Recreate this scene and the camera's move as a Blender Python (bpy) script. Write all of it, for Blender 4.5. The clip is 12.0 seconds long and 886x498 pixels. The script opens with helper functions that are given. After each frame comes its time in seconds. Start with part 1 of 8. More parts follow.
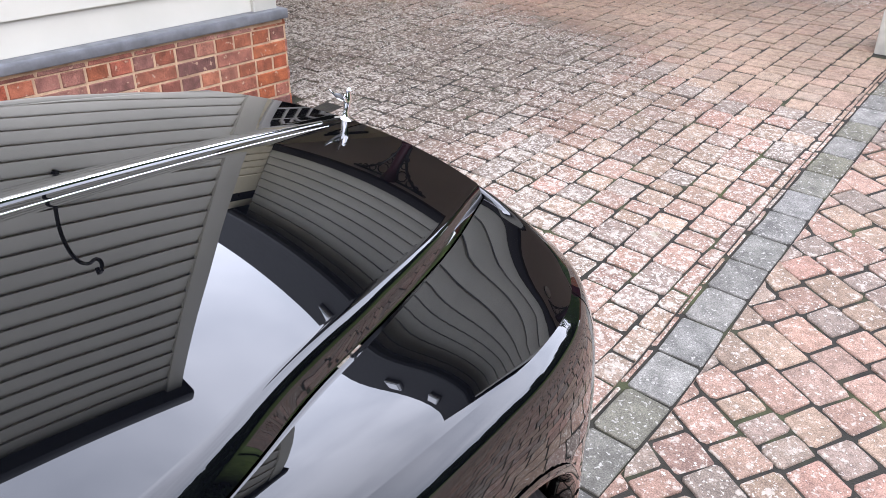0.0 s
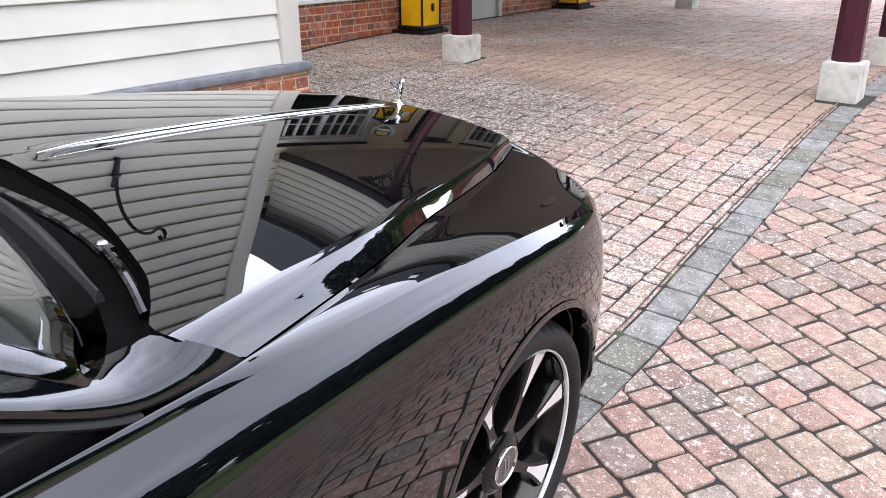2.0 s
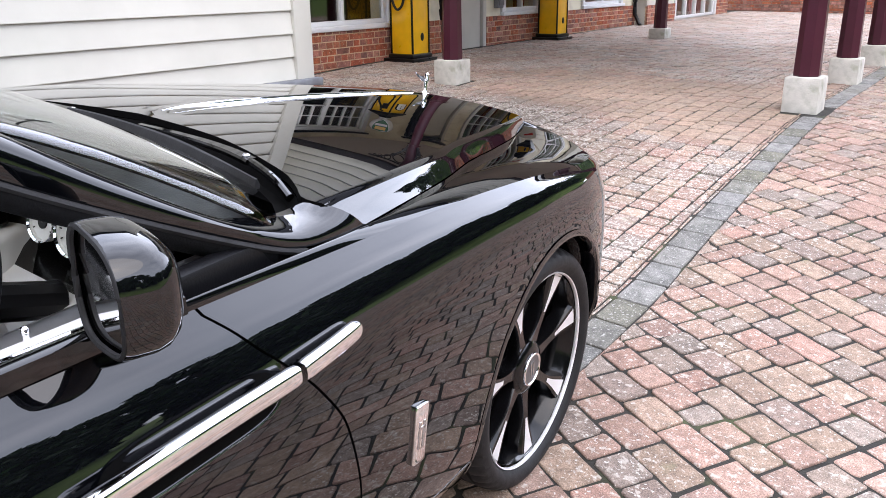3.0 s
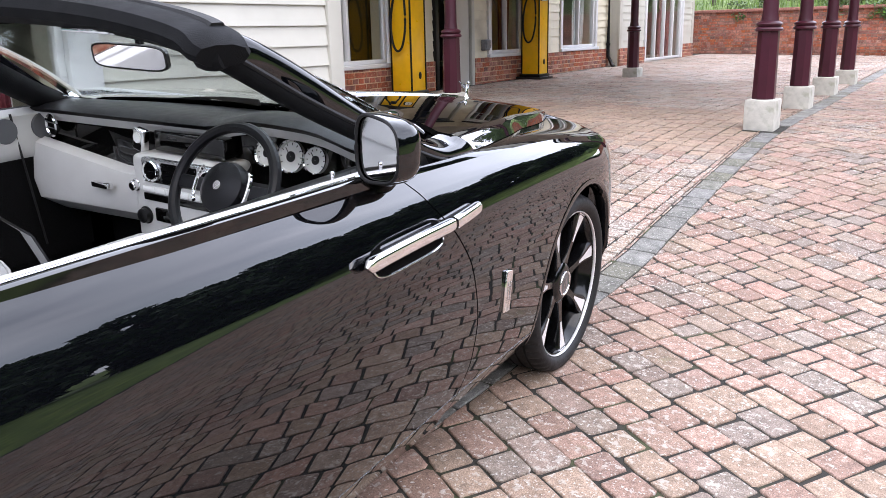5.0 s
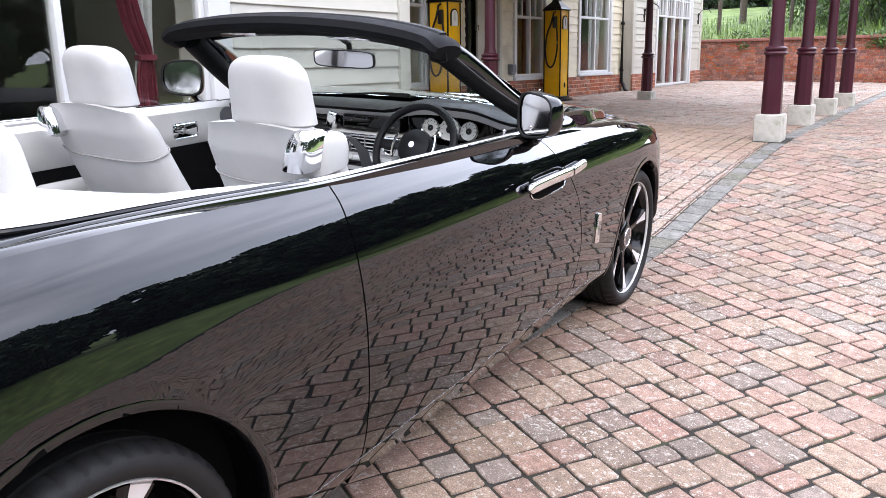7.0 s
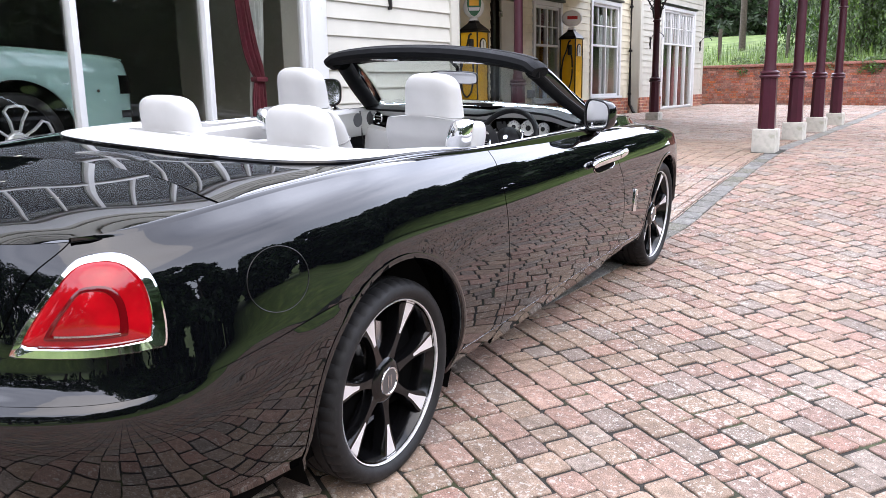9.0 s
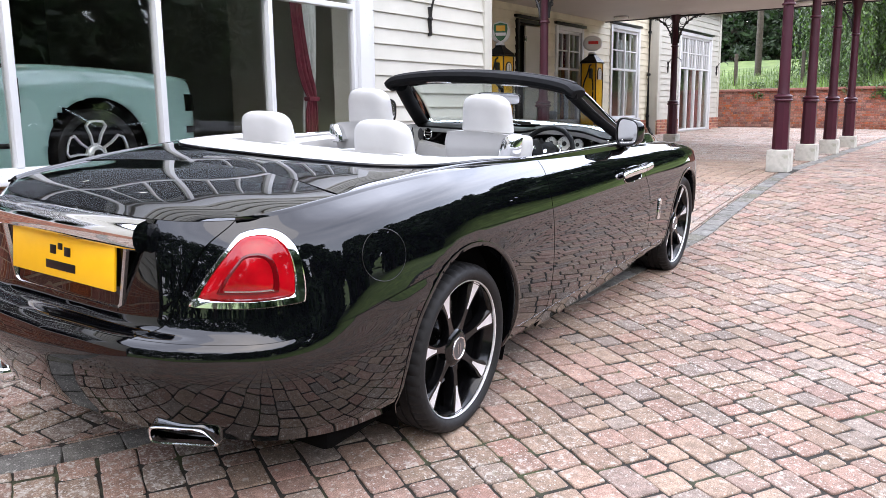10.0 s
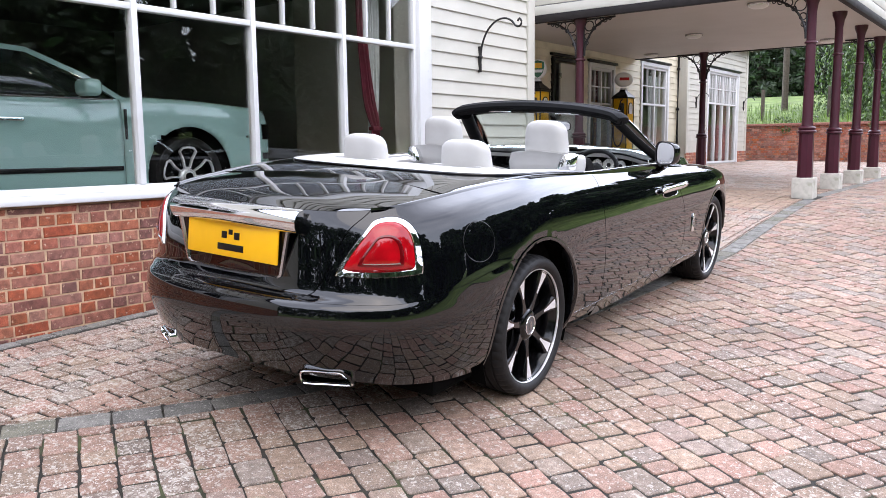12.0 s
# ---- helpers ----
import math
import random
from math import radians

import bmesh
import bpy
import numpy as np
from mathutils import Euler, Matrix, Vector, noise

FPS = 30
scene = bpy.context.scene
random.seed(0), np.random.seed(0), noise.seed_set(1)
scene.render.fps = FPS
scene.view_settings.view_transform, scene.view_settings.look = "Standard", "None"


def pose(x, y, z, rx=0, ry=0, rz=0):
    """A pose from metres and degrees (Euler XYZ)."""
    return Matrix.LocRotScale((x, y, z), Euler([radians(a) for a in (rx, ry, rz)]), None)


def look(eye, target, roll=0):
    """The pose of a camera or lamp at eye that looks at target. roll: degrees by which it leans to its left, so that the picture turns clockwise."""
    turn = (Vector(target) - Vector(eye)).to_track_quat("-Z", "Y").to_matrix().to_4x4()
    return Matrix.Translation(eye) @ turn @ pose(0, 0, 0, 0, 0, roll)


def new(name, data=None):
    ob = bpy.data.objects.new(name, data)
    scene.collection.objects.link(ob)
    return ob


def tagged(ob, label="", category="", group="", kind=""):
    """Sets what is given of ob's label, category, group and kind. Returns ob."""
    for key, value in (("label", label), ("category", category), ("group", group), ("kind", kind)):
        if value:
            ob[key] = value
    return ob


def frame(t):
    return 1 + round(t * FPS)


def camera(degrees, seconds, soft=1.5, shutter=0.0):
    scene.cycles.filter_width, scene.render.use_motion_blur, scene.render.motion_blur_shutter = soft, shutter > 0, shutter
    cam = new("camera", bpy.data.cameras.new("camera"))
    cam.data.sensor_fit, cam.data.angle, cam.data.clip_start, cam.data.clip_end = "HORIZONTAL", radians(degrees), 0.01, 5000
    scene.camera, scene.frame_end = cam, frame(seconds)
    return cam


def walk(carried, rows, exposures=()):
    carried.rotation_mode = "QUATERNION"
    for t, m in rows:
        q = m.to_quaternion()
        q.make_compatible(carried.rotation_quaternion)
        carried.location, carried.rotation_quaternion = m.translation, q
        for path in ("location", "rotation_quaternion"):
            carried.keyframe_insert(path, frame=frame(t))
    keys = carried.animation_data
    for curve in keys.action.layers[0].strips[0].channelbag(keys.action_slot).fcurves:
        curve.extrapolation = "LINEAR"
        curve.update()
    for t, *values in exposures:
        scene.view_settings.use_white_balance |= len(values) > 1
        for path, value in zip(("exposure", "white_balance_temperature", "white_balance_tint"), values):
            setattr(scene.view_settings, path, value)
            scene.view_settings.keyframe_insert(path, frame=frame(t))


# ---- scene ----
cam = camera(58.23, 12.0, soft=0.75)
# seconds, x, y, z, yaw, pitch, roll
ROWS = [
    (0.0, 1.238, 2.444, 1.662, 39.79, -27.78, 0.04),
    (0.5, 1.286, 2.346, 1.638, 39.74, -26.49, 0.07),
    (1.0, 1.377, 2.202, 1.603, 39.33, -24.87, 0.09),
    (1.5, 1.459, 2.037, 1.572, 38.63, -23.01, 0.24),
    (2.0, 1.519, 1.810, 1.524, 37.75, -21.31, 0.42),
    (2.5, 1.583, 1.559, 1.486, 36.83, -19.70, 0.57),
    (3.0, 1.687, 1.331, 1.431, 36.04, -18.61, 0.71),
    (5.0, 1.966, 0.412, 1.339, 34.07, -15.21, 1.30),
    (5.5, 2.014, 0.176, 1.319, 34.09, -14.54, 1.19),
    (6.0, 2.039, -0.113, 1.299, 34.20, -14.07, 1.03),
    (6.5, 2.085, -0.392, 1.290, 34.26, -13.63, 1.00),
    (7.0, 2.157, -0.684, 1.275, 34.29, -13.22, 1.03),
    (9.0, 2.510, -1.997, 1.234, 34.43, -11.39, 1.10),
    (9.5, 2.581, -2.311, 1.231, 34.89, -10.75, 0.74),
    (10.0, 2.673, -2.579, 1.223, 35.53, -9.88, 0.63),
    (10.5, 2.770, -2.807, 1.216, 36.23, -8.90, 0.70),
    (11.0, 2.835, -3.006, 1.192, 36.92, -8.16, 0.70),
    (11.5, 2.885, -3.228, 1.170, 37.30, -7.69, 0.69),
    (12.0, 2.911, -3.331, 1.148, 37.41, -7.31, 0.59),
]
walk(cam, [(t, pose(x, y, z, 90 + pitch, roll, yaw)) for t, x, y, z, yaw, pitch, roll in ROWS],
     exposures=((0.0, -0.27), (2.5, -0.20), (6.5, -0.20), (9.5, -0.22), (12.0, -0.34)))

# ---- light: a bright, thinly clouded sky with a soft sun ----
SUN_EL, SUN_AZ = radians(52), radians(125)   # azimuth from +y towards +x
world = bpy.data.worlds.new("sky")
scene.world = world
world.use_nodes = True
wn, wl = world.node_tree.nodes, world.node_tree.links
wn.clear()
w_out = wn.new("ShaderNodeOutputWorld")
w_bg = wn.new("ShaderNodeBackground")
w_sky = wn.new("ShaderNodeTexSky")
w_sky.sky_type = "NISHITA"
w_sky.sun_disc = False
w_sky.sun_elevation, w_sky.sun_rotation = SUN_EL, SUN_AZ
w_sky.dust_density = 2.0
w_tc = wn.new("ShaderNodeTexCoord")
w_map = wn.new("ShaderNodeMapping")
w_map.inputs["Scale"].default_value = (1.2, 1.2, 3.0)
w_noise = wn.new("ShaderNodeTexNoise")
w_noise.inputs["Scale"].default_value = 2.2
w_noise.inputs["Detail"].default_value = 6
w_ramp = wn.new("ShaderNodeValToRGB")
w_ramp.color_ramp.elements[0].position, w_ramp.color_ramp.elements[0].color = 0.3, (0.55, 0.55, 0.55, 1)
w_ramp.color_ramp.elements[1].position, w_ramp.color_ramp.elements[1].color = 0.65, (0.92, 0.92, 0.92, 1)
w_mix = wn.new("ShaderNodeMixRGB")
w_mix.inputs["Color2"].default_value = (9.2, 9.6, 11.5, 1)
wl.new(w_tc.outputs["Generated"], w_map.inputs["Vector"])
wl.new(w_map.outputs["Vector"], w_noise.inputs["Vector"])
wl.new(w_noise.outputs["Fac"], w_ramp.inputs["Fac"])
wl.new(w_ramp.outputs["Color"], w_mix.inputs["Fac"])
wl.new(w_sky.outputs["Color"], w_mix.inputs["Color1"])
# thin cloud, about as bright along the horizon as overhead
w_sep = wn.new("ShaderNodeSeparateXYZ")
w_up = wn.new("ShaderNodeMapRange")
w_up.inputs["To Min"].default_value, w_up.inputs["To Max"].default_value = 2.5, 2.1
w_over = wn.new("ShaderNodeVectorMath")
w_over.operation = "SCALE"
wl.new(w_tc.outputs["Generated"], w_sep.inputs[0])
wl.new(w_sep.outputs["Z"], w_up.inputs["Value"])
wl.new(w_mix.outputs["Color"], w_over.inputs[0])
wl.new(w_up.outputs["Result"], w_over.inputs["Scale"])
# and brighter where the thinnest cloud stands, over the showroom
w_dot = wn.new("ShaderNodeVectorMath")
w_dot.operation = "DOT_PRODUCT"
w_dot.inputs[1].default_value = (-0.62, 0.79, 0.0)
w_side = wn.new("ShaderNodeMapRange")
w_side.inputs["From Min"].default_value = 0.0
w_side.inputs["To Min"].default_value, w_side.inputs["To Max"].default_value = 1.42, 3.5
w_glow = wn.new("ShaderNodeVectorMath")
w_glow.operation = "SCALE"
wl.new(w_tc.outputs["Generated"], w_dot.inputs[0])
wl.new(w_dot.outputs["Value"], w_side.inputs["Value"])
wl.new(w_over.outputs[0], w_glow.inputs[0])
wl.new(w_side.outputs["Result"], w_glow.inputs["Scale"])
wl.new(w_glow.outputs[0], w_bg.inputs["Color"])
w_bg.inputs["Strength"].default_value = 0.15
wl.new(w_bg.outputs["Background"], w_out.inputs["Surface"])
sun = new("sun", bpy.data.lights.new("sun", "SUN"))
sun.data.energy, sun.data.angle, sun.data.color = 1.35, radians(60), (1.0, 0.85, 0.66)
SUN_DIR = Vector((math.sin(SUN_AZ) * math.cos(SUN_EL), math.cos(SUN_AZ) * math.cos(SUN_EL), math.sin(SUN_EL)))
sun.matrix_world = look(SUN_DIR * 40, (0, 0, 0))

# ---- materials ----
def material(name, color, rough=0.5, metal=0.0, vary=0.0, scale=8.0, bump=0.0, bump_scale=60.0, spec=0.5, coat=0.0,
             second=None, second_at=0.6, second_scale=14.0, island=0.0, per_object=0.0, speck=None, speck_scale=90.0, speck_at=0.66, grain=0.0, broad=0.0):
    """A principled material: base colour, cloudy variation, a second stain colour, specks, fine relief, and piece-by-piece variation."""
    m = bpy.data.materials.new(name)
    m.use_nodes = True
    n, l = m.node_tree.nodes, m.node_tree.links
    p = n["Principled BSDF"]
    p.inputs["Roughness"].default_value = rough
    p.inputs["Metallic"].default_value = metal
    p.inputs["Specular IOR Level"].default_value = spec
    p.inputs["Coat Weight"].default_value = coat
    p.inputs["Coat Roughness"].default_value = 0.03
    tc = n.new("ShaderNodeTexCoord")
    src = tc.outputs["Object"]
    if island or per_object:
        geo = n.new("ShaderNodeNewGeometry")
        src = geo.outputs["Position"]
    rgb = n.new("ShaderNodeRGB")
    rgb.outputs[0].default_value = (*color, 1)
    col = rgb.outputs[0]

    def noise_at(sc, detail=4):
        t = n.new("ShaderNodeTexNoise")
        t.inputs["Scale"].default_value, t.inputs["Detail"].default_value = sc, detail
        l.new(src, t.inputs["Vector"])
        return t.outputs["Fac"]

    def ramp(fac, a, b):
        r = n.new("ShaderNodeMapRange")
        r.inputs["From Min"].default_value, r.inputs["From Max"].default_value = a, b
        l.new(fac, r.inputs["Value"])
        return r.outputs["Result"]

    def mix(fac, a, b, mode="MIX"):
        x = n.new("ShaderNodeMixRGB")
        x.blend_type = mode
        if isinstance(fac, float):
            x.inputs["Fac"].default_value = fac
        else:
            l.new(fac, x.inputs["Fac"])
        for sock, v in (("Color1", a), ("Color2", b)):
            if isinstance(v, tuple):
                x.inputs[sock].default_value = (*v, 1)
            else:
                l.new(v, x.inputs[sock])
        return x.outputs["Color"]

    if island or per_object:
        if island:
            rnd = geo.outputs["Random Per Island"]
        else:
            rnd = n.new("ShaderNodeObjectInfo").outputs["Random"]
        hsv = n.new("ShaderNodeHueSaturation")
        amt = island or per_object
        for name2, lo, hi, mul in (("Value", 1 - amt, 1 + amt, 1.0), ("Saturation", 1 - amt * 1.1, 1 + amt * 0.8, 7.31), ("Hue", 0.5 - 0.028 * amt, 0.5 + 0.028 * amt, 17.7)):
            mm = n.new("ShaderNodeMath")
            mm.operation = "MULTIPLY"
            mm.inputs[1].default_value = mul
            l.new(rnd, mm.inputs[0])
            fr = n.new("ShaderNodeMath")
            fr.operation = "FRACT"
            l.new(mm.outputs[0], fr.inputs[0])
            r = n.new("ShaderNodeMapRange")
            r.inputs["To Min"].default_value, r.inputs["To Max"].default_value = lo, hi
            l.new(fr.outputs[0], r.inputs["Value"])
            l.new(r.outputs["Result"], hsv.inputs[name2])
        l.new(col, hsv.inputs["Color"])
        col = hsv.outputs["Color"]
        if second:
            mm = n.new("ShaderNodeMath")
            mm.operation = "MULTIPLY"
            mm.inputs[1].default_value = 29.3
            l.new(rnd, mm.inputs[0])
            fr = n.new("ShaderNodeMath")
            fr.operation = "FRACT"
            l.new(mm.outputs[0], fr.inputs[0])
            col = mix(ramp(fr.outputs[0], second_at, 1.0), col, second)
    elif second:
        col = mix(ramp(noise_at(second_scale, 6), second_at - 0.08, second_at + 0.12), col, second)
    if vary:
        dark = tuple(c * (1 - vary) for c in color)
        lite = tuple(min(1, c * (1 + vary)) for c in color)
        f = ramp(noise_at(scale), 0.3, 0.7)
        col = mix(0.9, col, mix(f, tuple(d / max(c, 1e-3) for d, c in zip(dark, color)), tuple(d / max(c, 1e-3) for d, c in zip(lite, color))), "MULTIPLY")
        rr = n.new("ShaderNodeMapRange")
        rr.inputs["To Min"].default_value, rr.inputs["To Max"].default_value = max(0, rough - 0.12 * min(1, rough * 2)), min(1, rough + 0.12 * min(1, rough * 2))
        l.new(noise_at(scale * 2.3), rr.inputs["Value"])
        l.new(rr.outputs["Result"], p.inputs["Roughness"])
    if speck:
        col = mix(ramp(noise_at(speck_scale, 3), speck_at, speck_at + 0.05), col, speck)
    if broad:
        # wide, soft patches of wear and damp
        col = mix(1.0, col, mix(ramp(noise_at(0.9, 3), 0.3, 0.7), (1 - broad,) * 3, (1 + broad,) * 3), "MULTIPLY")
    if grain:
        col = mix(0.9, col, mix(ramp(noise_at(260, 2), 0.36, 0.64), (1 - grain,) * 3, (1 + grain,) * 3), "MULTIPLY")
    l.new(col, p.inputs["Base Color"])
    if bump:
        b = n.new("ShaderNodeBump")
        b.inputs["Strength"].default_value, b.inputs["Distance"].default_value = bump, 0.004
        l.new(noise_at(bump_scale, 6), b.inputs["Height"])
        l.new(b.outputs["Normal"], p.inputs["Normal"])
    return m


def glass(name, tint=(1, 1, 1), rough=0.0, ior=1.45):
    m = bpy.data.materials.new(name)
    m.use_nodes = True
    p = m.node_tree.nodes["Principled BSDF"]
    p.inputs["Base Color"].default_value = (*tint, 1)
    p.inputs["Transmission Weight"].default_value = 1
    p.inputs["Roughness"].default_value = rough
    p.inputs["IOR"].default_value = ior
    return m


def paver_material(name, joined):
    """Tumbled concrete blocks: pink, tan and grey by the piece, mottled and grained, with pale lichen in blotches and
    specks, thick with lichen and coloured darker for grime and shade by the showroom's corner, paler and sandy in front
    of the canopy."""
    m = bpy.data.materials.new(name)
    m.use_nodes = True
    n, l = m.node_tree.nodes, m.node_tree.links
    p = n["Principled BSDF"]
    p.inputs["Roughness"].default_value = 0.9
    p.inputs["Specular IOR Level"].default_value = 0.35
    geo = n.new("ShaderNodeNewGeometry")
    pos = geo.outputs["Position"]
    rnd = geo.outputs["Random Per Island"] if joined else n.new("ShaderNodeObjectInfo").outputs["Random"]

    def math_node(op, a, b=None):
        q = n.new("ShaderNodeMath")
        q.operation = op
        for k, v in enumerate((a, b)):
            if v is None:
                continue
            if isinstance(v, (int, float)):
                q.inputs[k].default_value = v
            else:
                l.new(v, q.inputs[k])
        return q.outputs[0]

    def noise_at(sc, detail=4, rough=0.55):
        t = n.new("ShaderNodeTexNoise")
        t.inputs["Scale"].default_value, t.inputs["Detail"].default_value, t.inputs["Roughness"].default_value = sc, detail, rough
        l.new(pos, t.inputs["Vector"])
        return t.outputs["Fac"]

    def ramp(v, a, b, lo=0.0, hi=1.0):
        r = n.new("ShaderNodeMapRange")
        r.interpolation_type = "SMOOTHSTEP"
        for k, q in (("From Min", a), ("From Max", b), ("To Min", lo), ("To Max", hi)):
            r.inputs[k].default_value = q
        l.new(v, r.inputs["Value"])
        return r.outputs["Result"]

    def mix(fac, a, b, mode="MIX"):
        x = n.new("ShaderNodeMixRGB")
        x.blend_type = mode
        for sock, v in (("Fac", fac), ("Color1", a), ("Color2", b)):
            if isinstance(v, tuple):
                x.inputs[sock].default_value = (*v, 1)
            elif isinstance(v, float):
                x.inputs[sock].default_value = v
            else:
                l.new(v, x.inputs[sock])
        return x.outputs["Color"]

    def draw(k):
        return math_node("FRACT", math_node("MULTIPLY", rnd, k))

    def grey(v):
        c = n.new("ShaderNodeCombineXYZ")
        for k in range(3):
            l.new(v, c.inputs[k])
        return c.outputs[0]

    # pink, tan and grey blocks
    col = mix(ramp(draw(7.3), 0.42, 0.62), (0.272, 0.178, 0.140), (0.266, 0.192, 0.143))
    col = mix(ramp(draw(29.3), 0.55, 0.95, 0.0, 0.85), col, (0.200, 0.165, 0.141))
    col = mix(ramp(draw(53.9), 0.88, 0.93, 0.0, 0.5), col, (0.275, 0.155, 0.122))
    col = mix(1.0, col, grey(ramp(draw(17.7), 0.0, 1.0, 0.86, 1.12)), "MULTIPLY")
    # walls' corner coloured darker for grime and shade; sandy tan before the canopy
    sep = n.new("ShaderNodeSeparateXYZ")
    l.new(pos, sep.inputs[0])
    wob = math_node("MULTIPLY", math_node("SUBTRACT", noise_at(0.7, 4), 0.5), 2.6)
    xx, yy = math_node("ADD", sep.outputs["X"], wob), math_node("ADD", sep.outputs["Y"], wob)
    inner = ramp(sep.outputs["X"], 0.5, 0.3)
    grime_shade = math_node("MULTIPLY", math_node("MULTIPLY", ramp(xx, -0.2, -1.9), inner), math_node("MULTIPLY", ramp(yy, 4.0, 5.0), ramp(yy, 8.0, 6.6)))
    tan_strip = math_node("MULTIPLY", math_node("MULTIPLY", ramp(xx, -3.2, -1.4), inner), math_node("MULTIPLY", ramp(yy, 6.9, 7.7), ramp(yy, 10.0, 9.0)))
    col = mix(math_node("MULTIPLY", tan_strip, 0.6), col, (0.34, 0.255, 0.19))
    col = mix(math_node("MULTIPLY", grime_shade, 0.85), col, (0.092, 0.078, 0.064))
    # mottling and grain
    col = mix(1.0, col, grey(ramp(noise_at(26, 5), 0.3, 0.7, 0.80, 1.20)), "MULTIPLY")
    col = mix(1.0, col, grey(ramp(noise_at(230, 2), 0.3, 0.7, 0.66, 1.34)), "MULTIPLY")
    col = mix(1.0, col, grey(ramp(noise_at(0.9, 3), 0.3, 0.7, 0.88, 1.12)), "MULTIPLY")
    # lichen: thicker on the inner field, none on the tan strip
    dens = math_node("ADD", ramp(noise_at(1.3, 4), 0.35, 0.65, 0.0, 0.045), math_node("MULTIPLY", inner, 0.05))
    dens = math_node("SUBTRACT", dens, math_node("MULTIPLY", tan_strip, 0.16))
    blot = ramp(math_node("ADD", noise_at(34, 5, 0.62), dens), 0.59, 0.67, 0.0, 0.72)
    spots = ramp(math_node("ADD", noise_at(88, 3), dens), 0.645, 0.69, 0.0, 0.8)
    col = mix(blot, col, (0.44, 0.40, 0.35))
    col = mix(spots, col, (0.56, 0.53, 0.49))
    # a little green moss
    col = mix(ramp(noise_at(5.5, 5), 0.66, 0.76, 0.0, 0.45), col, (0.17, 0.165, 0.085))
    l.new(col, p.inputs["Base Color"])
    b = n.new("ShaderNodeBump")
    b.inputs["Strength"].default_value, b.inputs["Distance"].default_value = 0.75, 0.005
    l.new(noise_at(95, 7, 0.7), b.inputs["Height"])
    l.new(b.outputs["Normal"], p.inputs["Normal"])
    return m


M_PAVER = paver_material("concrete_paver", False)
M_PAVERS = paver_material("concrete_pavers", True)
M_KERB = material("grey_paver", (0.160, 0.155, 0.142), 0.9, per_object=0.22, vary=0.38, scale=14, bump=0.7, bump_scale=110, second=(0.118, 0.112, 0.082), second_at=0.63, second_scale=7, speck=(0.31, 0.30, 0.275), speck_scale=75, speck_at=0.595, grain=0.4)
M_JOINT = material("joint_sand", (0.017, 0.015, 0.011), 0.95, vary=0.4, scale=9, bump=0.8, bump_scale=150, second=(0.05, 0.06, 0.02), second_at=0.62, second_scale=5)
M_GRASS = material("grass", (0.10, 0.15, 0.035), 0.85, vary=0.35, scale=1.5, bump=0.8, bump_scale=50, second=(0.17, 0.22, 0.06), second_at=0.55, second_scale=2.5)
BRICK = dict(rough=0.88, vary=0.38, scale=22, bump=0.9, bump_scale=130, second=(0.15, 0.07, 0.06), second_at=0.66, speck=(0.42, 0.27, 0.19), speck_scale=38, speck_at=0.64, grain=0.3)
M_BRICK = material("red_brick", (0.30, 0.10, 0.06), per_object=0.2, **BRICK)
M_BRICKS = material("red_bricks", (0.30, 0.10, 0.06), island=0.2, **BRICK)
M_MORTAR = material("lime_mortar", (0.50, 0.345, 0.225), 0.95, vary=0.25, scale=14, bump=0.9, bump_scale=120, second=(0.33, 0.21, 0.14), second_at=0.58, second_scale=6)
M_MORTARDARK = material("grimy_mortar", (0.17, 0.115, 0.085), 0.95, vary=0.3, scale=10, bump=0.7, bump_scale=100)
M_WHITE = material("white_paint", (0.52, 0.508, 0.455), 0.45, vary=0.06, scale=2.5, bump=0.12, bump_scale=30, second=(0.49, 0.485, 0.43), second_at=0.6, second_scale=2.2)
M_CREAM = material("cream_paint", (0.70, 0.65, 0.51), 0.5, vary=0.06, scale=2.5, bump=0.12, bump_scale=30, second=(0.5, 0.45, 0.34), second_at=0.62, second_scale=2.2)
M_LEAD = material("lead_flashing", (0.2, 0.21, 0.23), 0.55, 0.5, vary=0.25, scale=12, bump=0.3, bump_scale=40)
M_UPVC = material("white_window_frame", (0.66, 0.67, 0.68), 0.3, vary=0.04, scale=4)
M_SOFFIT = material("painted_soffit", (0.50, 0.465, 0.42), 0.55, vary=0.06, scale=0.8)
M_MAROON = material("maroon_paint", (0.05, 0.010, 0.019), 0.32, vary=0.12, scale=5, bump=0.06, bump_scale=50, spec=0.35)
M_CONC = material("weathered_concrete", (0.47, 0.45, 0.40), 0.9, vary=0.25, scale=7, bump=0.6, bump_scale=80, second=(0.3, 0.3, 0.24), second_at=0.6, second_scale=9)
M_YELLOW = material("yellow_enamel", (0.86, 0.47, 0.006), 0.3, vary=0.1, scale=6, coat=0.3)
M_BLACK = material("black_paint", (0.004, 0.004, 0.0045), 0.3, spec=0.35, vary=0.2, scale=8)
M_RUBBER = material("black_rubber", (0.013, 0.013, 0.014), 0.6, spec=0.28, vary=0.2, scale=20, bump=0.2, bump_scale=200)
M_DARK = material("dark_cavity", (0.002, 0.002, 0.002), 0.9, spec=0.05)
M_GLASS = glass("window_glass", (0.93, 0.96, 0.95))
M_ROOM = material("showroom_plaster", (0.36, 0.335, 0.28), 0.9, vary=0.12, scale=1.0)
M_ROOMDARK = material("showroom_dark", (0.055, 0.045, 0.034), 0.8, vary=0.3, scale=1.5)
M_TILE = material("showroom_floor", (0.08, 0.075, 0.07), 0.2, vary=0.15, scale=3)
M_CURT = material("maroon_curtain", (0.14, 0.018, 0.035), 0.85, vary=0.25, scale=20)
